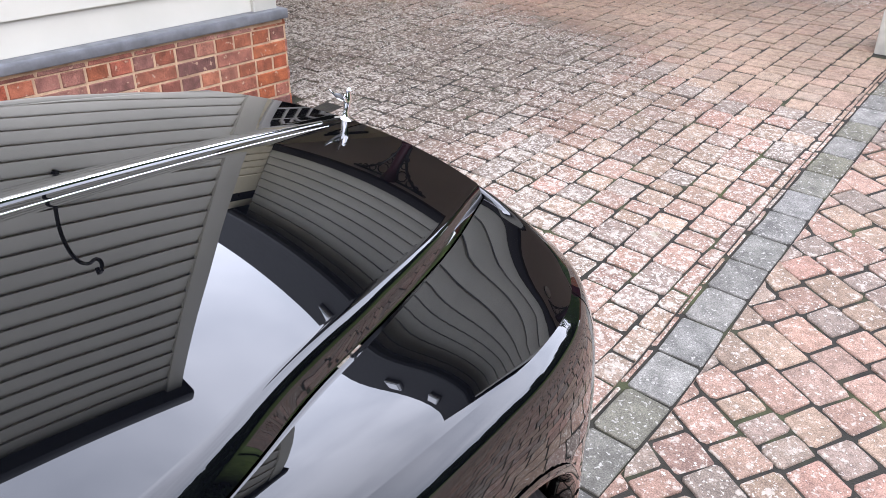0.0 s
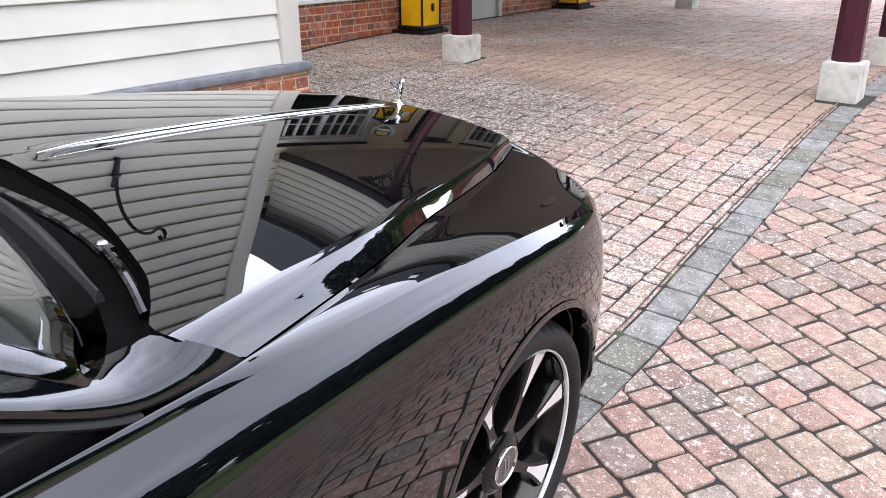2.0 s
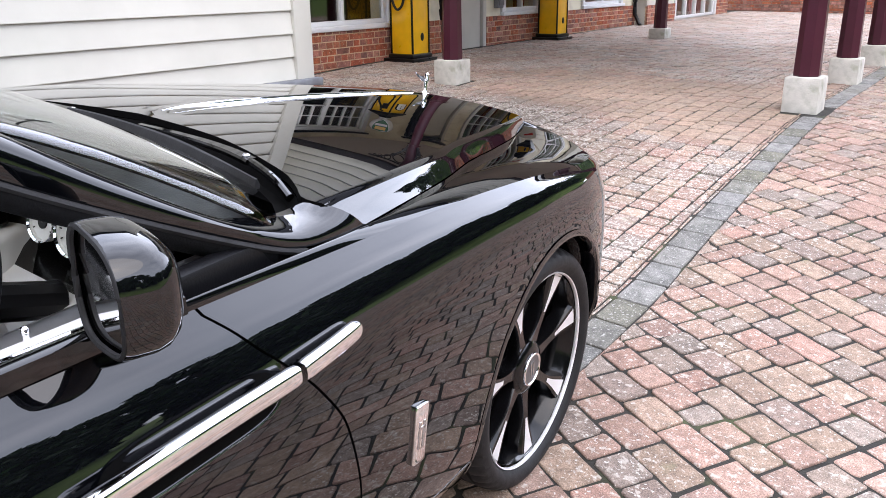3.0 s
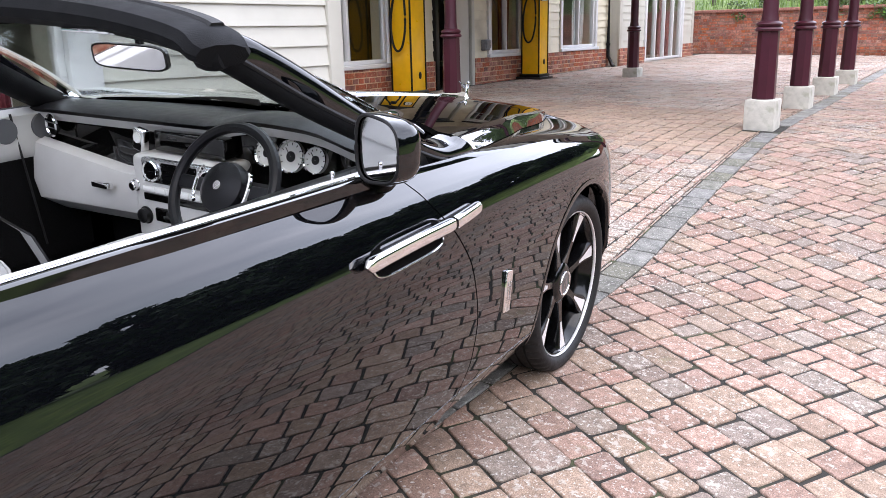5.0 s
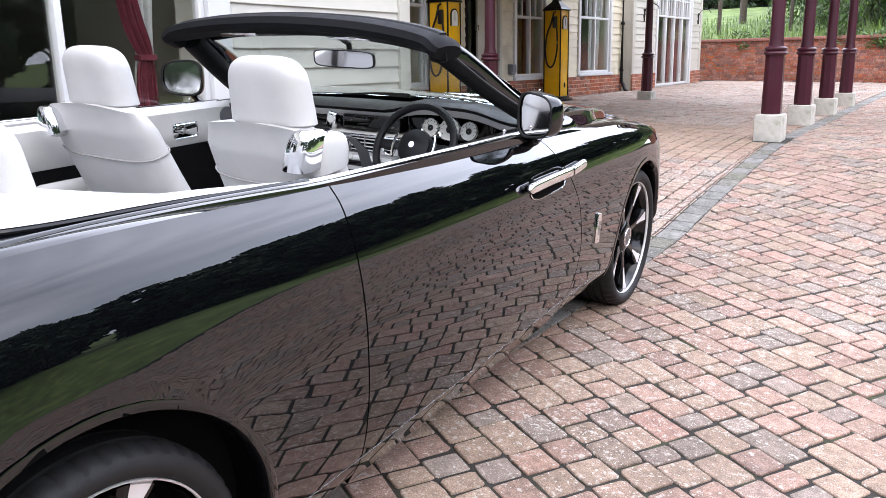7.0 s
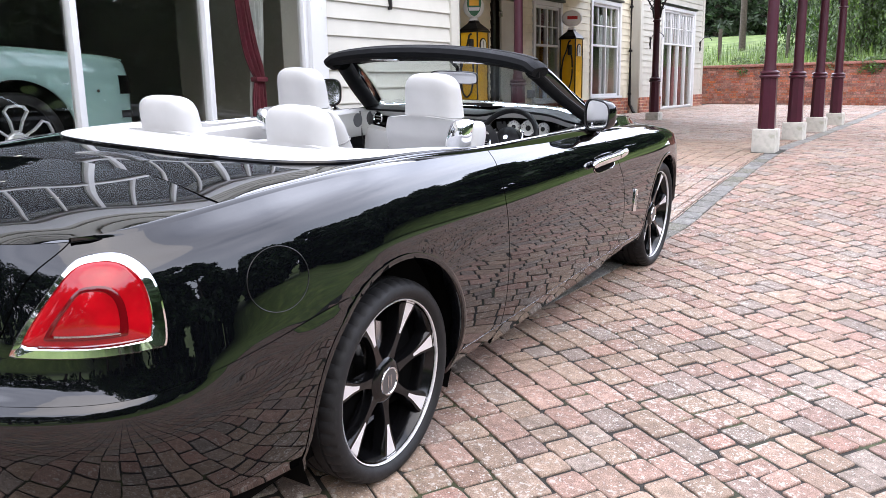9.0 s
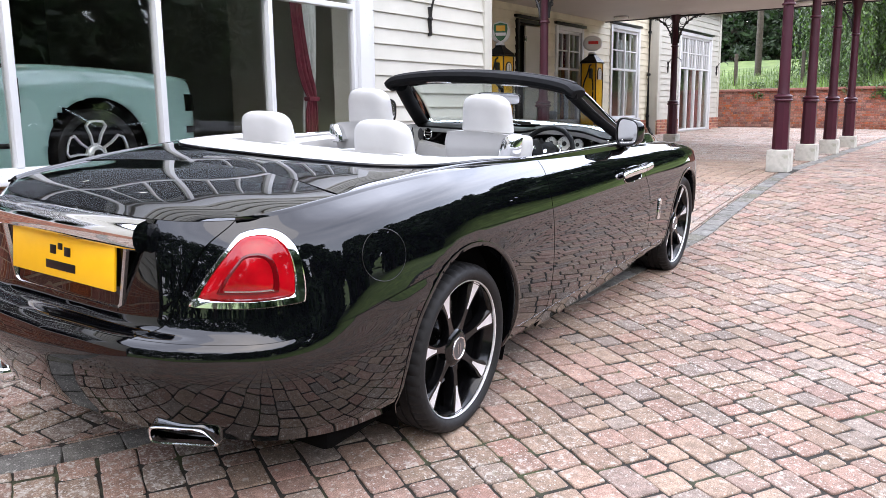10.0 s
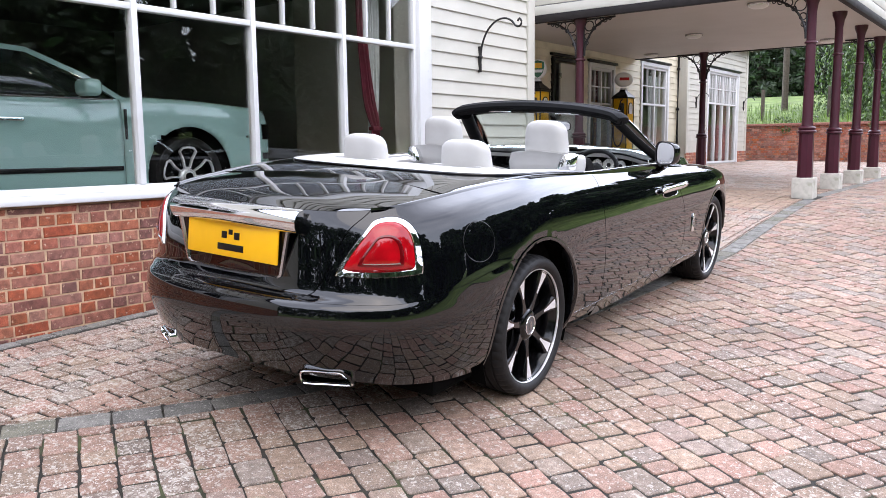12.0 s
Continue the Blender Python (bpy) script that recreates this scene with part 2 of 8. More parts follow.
M_VOILE = material("white_voile", (0.6, 0.62, 0.62), 0.9, vary=0.12, scale=20)
M_PAINT = material("black_car_paint", (0.0015, 0.0017, 0.0024), 0.015, vary=0.0, spec=0.02, coat=1.0)
M_PAINT.node_tree.nodes["Principled BSDF"].inputs["Coat IOR"].default_value = 1.6
M_PAINT.node_tree.nodes["Principled BSDF"].inputs["Coat Roughness"].default_value = 0.004
M_CHROME = material("chrome", (0.82, 0.82, 0.83), 0.05, 1.0)
M_SATIN = material("satin_metal", (0.5, 0.5, 0.51), 0.25, 1.0)
M_LEATHER = material("white_leather", (0.48, 0.475, 0.465), 0.45, vary=0.06, scale=9, bump=0.12, bump_scale=260)
M_STITCH = material("pale_piping", (0.3, 0.295, 0.285), 0.6)
M_BLEATHER = material("black_leather", (0.004, 0.004, 0.005), 0.42, spec=0.22, vary=0.2, scale=12, bump=0.15, bump_scale=240)
M_CANVAS = material("black_canvas", (0.003, 0.0033, 0.0042), 0.7, spec=0.16, vary=0.25, scale=10, bump=0.35, bump_scale=300)
M_PIANO = material("piano_black", (0.002, 0.002, 0.002), 0.05, coat=0.25, spec=0.35)
M_DIAL = material("white_dial", (0.75, 0.75, 0.73), 0.35)
M_CARPET = material("black_carpet", (0.004, 0.004, 0.0045), 0.95, spec=0.1, bump=0.6, bump_scale=300)
M_PLATE = material("yellow_plate", (0.86, 0.46, 0.004), 0.35, vary=0.03, scale=12)
M_RED = material("red_lens", (0.30, 0.002, 0.006), 0.06, vary=0.3, scale=14, coat=0.2)
M_REDDARK = material("red_lens_inner", (0.10, 0.001, 0.003), 0.08, coat=0.2)
M_CSCREEN = glass("windscreen_glass", (0.86, 0.93, 0.9), ior=1.8)
M_MINT = material("mint_car_paint", (0.34, 0.52, 0.49), 0.12, vary=0.03, scale=1, coat=1.0)
M_BARK = material("bark", (0.075, 0.06, 0.045), 0.95, vary=0.35, scale=12, bump=0.9, bump_scale=40)
M_LEAF = material("leaves", (0.07, 0.125, 0.028), 0.6, island=0.4, vary=0.3, scale=3)
M_LEAFDARK = material("dark_leaves", (0.022, 0.045, 0.014), 0.65, island=0.4, vary=0.3, scale=3)
M_IRON = material("black_ironwork", (0.007, 0.0065, 0.0065), 0.4, vary=0.3, scale=30)
M_GREEN = material("green_enamel", (0.02, 0.13, 0.04), 0.3)
M_GLOBE = material("white_globe", (0.8, 0.8, 0.78), 0.2)
M_LAMPGLASS = material("lamp_diffuser", (0.75, 0.74, 0.7), 0.4)
M_LEAFLIGHT = material("grass_blades", (0.14, 0.22, 0.05), 0.7, island=0.3)
M_PINK = material("pink_curtain", (0.30, 0.13, 0.14), 0.85, vary=0.2, scale=20)
M_BULB = bpy.data.materials.new("lit_bulb")
M_BULB.use_nodes = True
M_BULB.node_tree.nodes["Principled BSDF"].inputs["Emission Color"].default_value = (1.0, 0.9, 0.75, 1)
M_BULB.node_tree.nodes["Principled BSDF"].inputs["Emission Strength"].default_value = 6
M_SLATE = material("roof_slate", (0.016, 0.016, 0.018), 0.75, spec=0.2, vary=0.35, scale=6, bump=0.5, bump_scale=25)
M_TINTPANE = material("dark_pane", (0.02, 0.025, 0.03), 0.04, coat=1.0)
M_DARKWOOD = material("dark_painted_moulding", (0.014, 0.011, 0.011), 0.6, spec=0.25, vary=0.3, scale=9)
M_SPEAKER = material("speaker_cloth", (0.09, 0.092, 0.1), 0.8)

# ---- building helpers ----
def sstep(a, b, v):
    u = min(1.0, max(0.0, (v - a) / (b - a)))
    return u * u * (3 - 2 * u)


def height(x, y):
    """The forecourt: falls away from the showroom beside the car, and levels out under the canopy."""
    xc = x if x < 7 else 7 + 3 * math.tanh((x - 7) / 3)
    xc = xc if xc > -6 else -6 + 3 * math.tanh((xc + 6) / 3)
    yc = y if y > -6 else -6 + 3 * math.tanh((y + 6) / 3)
    u = sstep(4, 9, y)
    far = 0.0087 * (min(y, 26) - 9)
    if xc > 0.9:
        cross = GB * xc
    elif xc > -0.8:
        cross = GB * 0.9 + 0.065 * (0.9 - xc)
    else:
        cross = GB * 0.9 + 0.065 * 1.7 + 0.012 * (-0.8 - xc) * -1
    return (1 - u) * (cross + GC * yc) + u * (GD + far + GF * xc)


def finish(ob, mat, smooth=True):
    if mat:
        ob.data.materials.append(mat)
    if smooth:
        for f in ob.data.polygons:
            f.use_smooth = True
        ob.data.set_sharp_from_angle(angle=radians(35))
    return ob


def part(name, bm, mat, parent=None, label="", smooth=True):
    bmesh.ops.recalc_face_normals(bm, faces=bm.faces)
    me = bpy.data.meshes.new(name)
    bm.to_mesh(me)
    bm.free()
    ob = new(name, me)
    finish(ob, mat, smooth)
    if parent:
        ob.parent = parent
    if label:
        tagged(ob, label=label)
    return ob


def part_data(name, verts, faces, mat, parent=None, label="", smooth=False):
    me = bpy.data.meshes.new(name)
    me.from_pydata(verts, [], faces)
    me.update()
    ob = new(name, me)
    finish(ob, mat, smooth)
    if parent:
        ob.parent = parent
    if label:
        tagged(ob, label=label)
    return ob


def thing(name, m=None, label="", category="", group="", kind=""):
    ob = new(name)
    ob.empty_display_size = 0.1
    if m is not None:
        ob.matrix_world = m
    return tagged(ob, label, category, group, kind)


def box(bm, x0, x1, y0, y1, z0, z1, bevel=0.0, seg=2, m=None):
    r = bmesh.ops.create_cube(bm, size=1.0)
    vs = r["verts"]
    for v in vs:
        v.co = Vector(((x0 + x1) / 2 + v.co.x * (x1 - x0), (y0 + y1) / 2 + v.co.y * (y1 - y0), (z0 + z1) / 2 + v.co.z * (z1 - z0)))
    if bevel:
        es = list({e for v in vs for e in v.link_edges})
        r2 = bmesh.ops.bevel(bm, geom=es, offset=bevel, segments=seg, profile=0.5, affect="EDGES")
        vs = list({v for f in r2["faces"] for v in f.verts} | {v for v in vs if v.is_valid})
    if m is not None:
        bmesh.ops.transform(bm, matrix=m, verts=vs)
    return vs


def boxbm(*a, **k):
    bm = bmesh.new()
    box(bm, *a, **k)
    return bm


def lathe(bm, profile, seg=24, m=None, cap=True):
    """Turn a list of (radius, height) about z."""
    rings = []
    for r, z in profile:
        rings.append([bm.verts.new((r * math.cos(2 * math.pi * i / seg), r * math.sin(2 * math.pi * i / seg), z)) for i in range(seg)])
    for a, b in zip(rings, rings[1:]):
        for i in range(seg):
            bm.faces.new((a[i], a[(i + 1) % seg], b[(i + 1) % seg], b[i]))
    if cap:
        bm.faces.new(rings[0][::-1])
        bm.faces.new(rings[-1])
    vs = [v for r in rings for v in r]
    if m is not None:
        bmesh.ops.transform(bm, matrix=m, verts=vs)
    return vs


def sweep(bm, pts, prof, closed=False, up=Vector((0, 0, 1))):
    """Sweep a closed profile of (side, up) points along a path."""
    pts = [Vector(p) for p in pts]
    rings = []
    n = len(pts)
    for i, p in enumerate(pts):
        a = pts[(i - 1) % n] if closed or i else p
        b = pts[(i + 1) % n] if closed or i < n - 1 else p
        d = (b - a).normalized()
        s = d.cross(up)
        if s.length < 1e-4:
            s = d.cross(Vector((0, 1, 0)))
        s.normalize()
        u = s.cross(d)
        q = prof(i / (n - 1)) if callable(prof) else prof
        rings.append([bm.verts.new(p + s * c[0] + u * c[1]) for c in q])
    m = len(rings[0])
    pairs = list(zip(rings, rings[1:])) + ([(rings[-1], rings[0])] if closed else [])
    for a, b in pairs:
        for i in range(m):
            bm.faces.new((a[i], a[(i + 1) % m], b[(i + 1) % m], b[i]))
    if not closed:
        bm.faces.new(rings[0][::-1])
        bm.faces.new(rings[-1])
    return rings


def circle(r, seg=8, ry=None):
    ry = r if ry is None else ry
    return [(r * math.cos(2 * math.pi * i / seg), ry * math.sin(2 * math.pi * i / seg)) for i in range(seg)]


def tube(bm, pts, r, seg=8, closed=False):
    return sweep(bm, pts, circle(r, seg), closed)


def grid(bm, rows, close_u=False):
    """Faces between rows of points."""
    vs = [[bm.verts.new(p) for p in row] for row in rows]
    for a, b in zip(vs, vs[1:]):
        k = len(a)
        for i in range(k if close_u else k - 1):
            bm.faces.new((a[i], a[(i + 1) % k], b[(i + 1) % k], b[i]))
    return vs


def curve_at(keys, v):
    """Smooth (Catmull-Rom, non-uniform) interpolation through (v, value...) rows."""
    n = len(keys)
    if v <= keys[0][0]:
        return keys[0][1] if len(keys[0]) == 2 else Vector(keys[0][1:])
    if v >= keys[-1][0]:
        return keys[-1][1] if len(keys[-1]) == 2 else Vector(keys[-1][1:])
    i = next(k for k in range(n - 1) if keys[k + 1][0] >= v)
    h = keys[i + 1][0] - keys[i][0]
    u = (v - keys[i][0]) / h
    out = []
    for c in range(1, len(keys[0])):
        p0, p1 = keys[i][c], keys[i + 1][c]
        d = (p1 - p0) / h
        dl = (p0 - keys[i - 1][c]) / (keys[i][0] - keys[i - 1][0]) if i else d
        dr = (keys[i + 2][c] - p1) / (keys[i + 2][0] - keys[i + 1][0]) if i + 2 < n else d
        m0 = 0.0 if dl * d <= 0 and i else 2 * dl * d / (dl + d) if i and dl + d else d
        m1 = 0.0 if dr * d <= 0 and i + 2 < n else 2 * dr * d / (dr + d) if i + 2 < n and dr + d else d
        out.append((2 * u**3 - 3 * u**2 + 1) * p0 + (u**3 - 2 * u**2 + u) * h * m0 + (3 * u**2 - 2 * u**3) * p1 + (u**3 - u**2) * h * m1)
    return out[0] if len(out) == 1 else Vector(out)


def spline(pts, n):
    """n + 1 points on a smooth curve through pts, by chord length."""
    pts = [Vector(p) for p in pts]
    t = [0.0]
    for a, b in zip(pts, pts[1:]):
        t.append(t[-1] + max((b - a).length, 1e-6) ** 0.5)
    res = []
    for k in range(n + 1):
        v = t[-1] * k / n
        i = min(next((j for j in range(len(pts) - 1) if t[j + 1] >= v - 1e-9), len(pts) - 2), len(pts) - 2)
        h = t[i + 1] - t[i]
        u = (v - t[i]) / h
        d = (pts[i + 1] - pts[i]) / h
        m0 = ((pts[i + 1] - pts[i - 1]) / (t[i + 1] - t[i - 1])) if i else d
        m1 = ((pts[i + 2] - pts[i]) / (t[i + 2] - t[i])) if i + 2 < len(pts) else d
        res.append((2 * u**3 - 3 * u**2 + 1) * pts[i] + (u**3 - 2 * u**2 + u) * h * m0 + (3 * u**2 - 2 * u**3) * pts[i + 1] + (u**3 - u**2) * h * m1)
    return res


def solid(ob, thick, offset=-1, rim=None):
    """Give a shell thickness; with a rim material, turn its free edges inwards as crisp dark returns."""
    if rim:
        bm = bmesh.new()
        bm.from_mesh(ob.data)
        mid = Vector((0, 1.3, 0.55))
        if sum(f.normal.dot(f.calc_center_median() - mid) * f.calc_area() for f in bm.faces) < 0:
            bmesh.ops.reverse_faces(bm, faces=bm.faces)
        bm.normal_update()
        made = []
        for e in [e for e in bm.edges if len(e.link_faces) == 1]:
            a, b = e.verts
            made.append([bm.verts.new(q) for q in (a.co, b.co, b.co - b.normal * thick * 2, a.co - a.normal * thick * 2)])
        for q in made:
            f = bm.faces.new(q)
            f.material_index = 1
        bm.to_mesh(ob.data)
        bm.free()
        ob.data.materials.append(rim)
        return ob
    md = ob.modifiers.new("thickness", "SOLIDIFY")
    md.thickness, md.offset = thick, offset
    return ob


GB, GC, GD, GF = -0.0874, 0.0385, 0.4501, -0.0147

# ---- ground ----
def sheet(name, xs, ys, dz, mat, label, category):
    vs = [(x, y, height(x, y) + dz) for y in ys for x in xs]
    k = len(xs)
    fs = [(j * k + i, j * k + i + 1, (j + 1) * k + i + 1, (j + 1) * k + i) for j in range(len(ys) - 1) for i in range(k - 1)]
    return tagged(part_data(name, vs, fs, mat, smooth=True), label, category, kind="structure")


def spaced(a, b, step):
    n = max(1, round((b - a) / step))
    return [a + (b - a) * i / n for i in range(n + 1)]


sheet("ground", [-900, -300, -90, -30] + spaced(-14, 20, 1.0) + [40, 100, 300, 900], [-900, -300, -90, -30] + spaced(-14, 30, 1.0) + [45, 100, 300, 900],
      -0.09, M_GRASS, "mown grass ground around the paved forecourt", "ground")
pavement = sheet("pavement", spaced(-7.5, 7.4, 0.3), spaced(-9.5, 22.7, 0.3), -0.0065, M_JOINT, "forecourt of tumbled pink and grey block paving with dark mossy joints", "pavement")

# ---- walls of the showroom and its neighbours ----
WX = -2.234          # face of the showroom's boarding
FX = -4.85           # face of the set-back front under the canopy
BX = -4.60           # face of the far wing


def boards(parent, axis, face, a0, a1, z0, z1, mat, holes=(), pitch=0.144, out=1):
    """Feather-edged boards, each one a mesh of its own; holes are (a0, a1, z0, z1)."""
    z = z0
    while z < z1 - 0.02:
        top = min(z + pitch, z1)
        cuts = [(a0, a1)]
        for h0, h1, hz0, hz1 in holes:
            if top > hz0 + 0.02 and z < hz1 - 0.02:
                cuts = [(max(c0, s0), min(c1, s1)) for c0, c1 in cuts for s0, s1 in ((-99, h0), (h1, 99)) if min(c1, s1) - max(c0, s0) > 0.02]
        for c0, c1 in cuts:
            bm = bmesh.new()
            prof = [(0.0, top + 0.012), (0.006, top + 0.012), (0.026, z + 0.004), (0.026, z), (0.0, z)]
            rows = []
            for a in (c0, c1):
                rows.append([(face + out * d, a, zz) if axis == "y" else (a, face + out * d, zz) for d, zz in prof])
            vs = grid(bm, rows, close_u=True)
            bm.faces.new(vs[0])
            bm.faces.new(vs[1][::-1])
            part("board", bm, mat, parent, smooth=False)
        z += pitch


def wall_slab(name, x0, x1, y0, y1, z0, z1, holes, mat, label, axis="y"):
    """A wall with real openings: holes are (a0, a1, z0, z1) along the wall's axis."""
    bm = bmesh.new()
    a_lo, a_hi = (y0, y1) if axis == "y" else (x0, x1)
    cuts = sorted({a_lo, a_hi, *[h for hh in holes for h in hh[:2]]})
    for c0, c1 in zip(cuts, cuts[1:]):
        mid = (c0 + c1) / 2
        spans, z = [], z0
        for h in sorted((h for h in holes if h[0] < mid < h[1]), key=lambda h: h[2]):
            spans.append((z, h[2]))
            z = h[3]
        spans.append((z, z1))
        for s0, s1 in spans:
            if s1 - s0 > 0.01:
                if axis == "y":
                    box(bm, x0, x1, c0, c1, s0, s1)
                else:
                    box(bm, c0, c1, y0, y1, s0, s1)
    ob = part(name, bm, mat, smooth=False)
    return tagged(ob, label, "wall", kind="structure")


WIN = (-4.3, 2.93, 0.86, 2.92)
wall_east = wall_slab("wall_east", WX - 0.26, WX - 0.002, -9.0, 5.17, -0.6, 4.3, [WIN], M_WHITE, "white weatherboarded showroom wall above a red brick plinth")
boards(wall_east, "y", WX, 3.15, 5.04, 0.835, 4.3, M_WHITE)
boards(wall_east, "y", WX, -4.5, 3.15, 3.08, 4.3, M_WHITE)
boards(wall_east, "y", WX, -9.0, -4.5, 0.835, 4.3, M_WHITE)
part("corner_board", boxbm(WX - 0.02, WX + 0.045, 5.04, 5.19, 0.82, 4.3, 0.006), M_WHITE, wall_east)
wall_north = wall_slab("wall_north", -12.0, WX - 0.03, 4.93, 5.165, 0.0, 4.3, [], M_WHITE, "white weatherboarded return wall of the showroom", axis="x")
boards(wall_north, "x", 5.165, FX, WX - 0.1, 0.835, 4.3, M_WHITE)
part("corner_board", boxbm(WX - 0.13, WX + 0.0, 5.165, 5.205, 0.82, 4.3, 0.005), M_WHITE, wall_north)
part("flashing", boxbm(WX - 0.05, WX + 0.092, 3.0, 5.225, 0.782, 0.834, 0.008), M_LEAD, wall_east, "grey lead flashing")

F_HOLES = [(7.55, 9.12, 0.96, 2.78), (10.3, 11.2, 0.5, 2.78), (11.82, 12.86, 0.99, 2.76), (14.42, 15.92, 1.0, 2.98)]
wall_front = wall_slab("wall_front", FX - 0.25, FX - 0.002, 5.165, 16.6, 0.2, 4.3, F_HOLES, M_CREAM, "cream weatherboarded wall with casement windows under the canopy")
boards(wall_front, "y", FX, 5.2, 16.58, 0.94, 3.7, M_CREAM, [(a - 0.1, b + 0.1, c - 0.06, d + 0.1) for a, b, c, d in F_HOLES])
B_HOLES = [(18.15, 20.6, 0.62, 3.08)]
wall_far = wall_slab("wall_far", BX - 0.25, BX - 0.002, 16.6, 21.5, 0.2, 4.0, B_HOLES, M_WHITE, "white weatherboarded wing with glazed double doors")
boards(wall_far, "y", BX, 16.72, 21.4, 0.94, 4.0, M_WHITE, [(a - 0.1, b + 0.1, c - 0.06, d + 0.1) for a, b, c, d in B_HOLES])
for y0, y1 in ((16.58, 16.74), (21.38, 21.52)):
    part("corner_board", boxbm(BX - 0.02, BX + 0.04, y0, y1, 0.92, 4.0, 0.006), M_WHITE, wall_far)
wall_slab("wall_wing_side", -12.0, BX - 0.252, 21.26, 21.5, 0.2, 4.0, [], M_WHITE, "white boarded gable end of the wing", axis="x")


# ---- bricks ----
def brick_mesh(name, l, h, d=0.05, c=0.004, mat=M_BRICK):
    """One brick, face towards +x, with chamfered and slightly uneven arrises."""
    rnd = random.Random(int(l * 1000) * 7 + int(h * 1000))
    vs, fs = [], []
    for x, e in ((0, 0.0), (d - c, 0.0), (d, c)):
        for sy, sz in ((-1, -1), (1, -1), (1, 1), (-1, 1)):
            vs.append((x, sy * (l / 2 - e) + rnd.uniform(-0.0015, 0.0015), sz * (h / 2 - e) + rnd.uniform(-0.0015, 0.0015)))
    for k in (0, 4):
        for i in range(4):
            fs.append((k + i, k + (i + 1) % 4, k + 4 + (i + 1) % 4, k + 4 + i))
    fs.append((8, 9, 10, 11))
    me = bpy.data.meshes.new(name)
    me.from_pydata(vs, [], fs)
    me.materials.append(mat)
    return me


def brick_rows(a0, a1, z0, z1, course=0.0752, joint=0.011):
    """English bond: rows of headers and stretchers from the top down, as (centre, z, length)."""
    z, k = z1, 0
    while z > z0 + 0.02:
        l = 0.1025 if k % 2 == 0 else 0.215
        a = a0 - (0.056 if k % 2 == 0 else 0.0) - random.uniform(0, 0.02)
        while a < a1 - 0.01:
            b0, b1 = max(a, a0), min(a + l, a1)
            if b1 - b0 > 0.03:
                yield (b0 + b1) / 2, z - (course - joint) / 2, b1 - b0, course - joint
            a += l + joint
        z -= course
        k += 1


def plinth(name, face, y0, y1, z0, z1, label, nearest=None, cap=True, axis="y", out=1, mortar=M_MORTAR):
    """A brick plinth: a mortar core with proud bricks; those in the nearest stretch are parts of their own."""
    def put(a, d, z):
        return (face + out * d, a, z) if axis == "y" else (a, face + out * d, z)
    bm = bmesh.new()
    p0, p1 = put(y0 + 0.004, -0.2, z0 - 0.3), put(y1 - 0.004, -0.0045, z1)
    box(bm, min(p0[0], p1[0]), max(p0[0], p1[0]), min(p0[1], p1[1]), max(p0[1], p1[1]), p0[2], p1[2])
    ob = tagged(part(name, bm, mortar, smooth=False), label, "brickwork", kind="structure")
    verts, faces = [], []
    shared = {}
    rows = list(brick_rows(y0, y1, z0, z1 - (0.066 if cap else 0)))
    if cap:
        a = y0
        while a < y1 - 0.02:
            l = min(0.215, y1 - a)
            rows.append((a + l / 2, z1 - 0.03, l, 0.06))
            a += l + 0.011
    for a, z, l, h in rows:
        tilt = h == 0.06
        if nearest and nearest[0] < a < nearest[1] and axis == "y":
            key = (round(l, 2), round(h, 3))
            if key not in shared:
                shared[key] = brick_mesh("brick", key[0], h)
            o = new("brick", shared[key])
            o.matrix_world = pose(face - 0.05 + random.uniform(-0.002, 0.0025), a, z, random.uniform(-0.5, 0.5), 16 if tilt else random.uniform(-0.6, 0.6), random.uniform(-0.7, 0.7))
            o.parent = ob
            continue
        j = random.uniform(-0.002, 0.002)
        k = len(verts)
        c = 0.004
        for d, e in ((-0.03, 0.0), (-c + j, 0.0), (j, c)):
            for sy, sz in ((-1, -1), (1, -1), (1, 1), (-1, 1)):
                dd = d - (0.02 if tilt and sz > 0 else 0)
                verts.append(put(a + sy * (l / 2 - e), dd, z + sz * (h / 2 - e)))
        for q in (k, k + 4):
            for i in range(4):
                faces.append((q + i, q + (i + 1) % 4, q + 4 + (i + 1) % 4, q + 4 + i))
        faces.append((k + 8, k + 9, k + 10, k + 11))
    if verts:
        tagged(part_data("brickwork", verts, faces, M_BRICKS, ob), kind="stuff")
    return ob


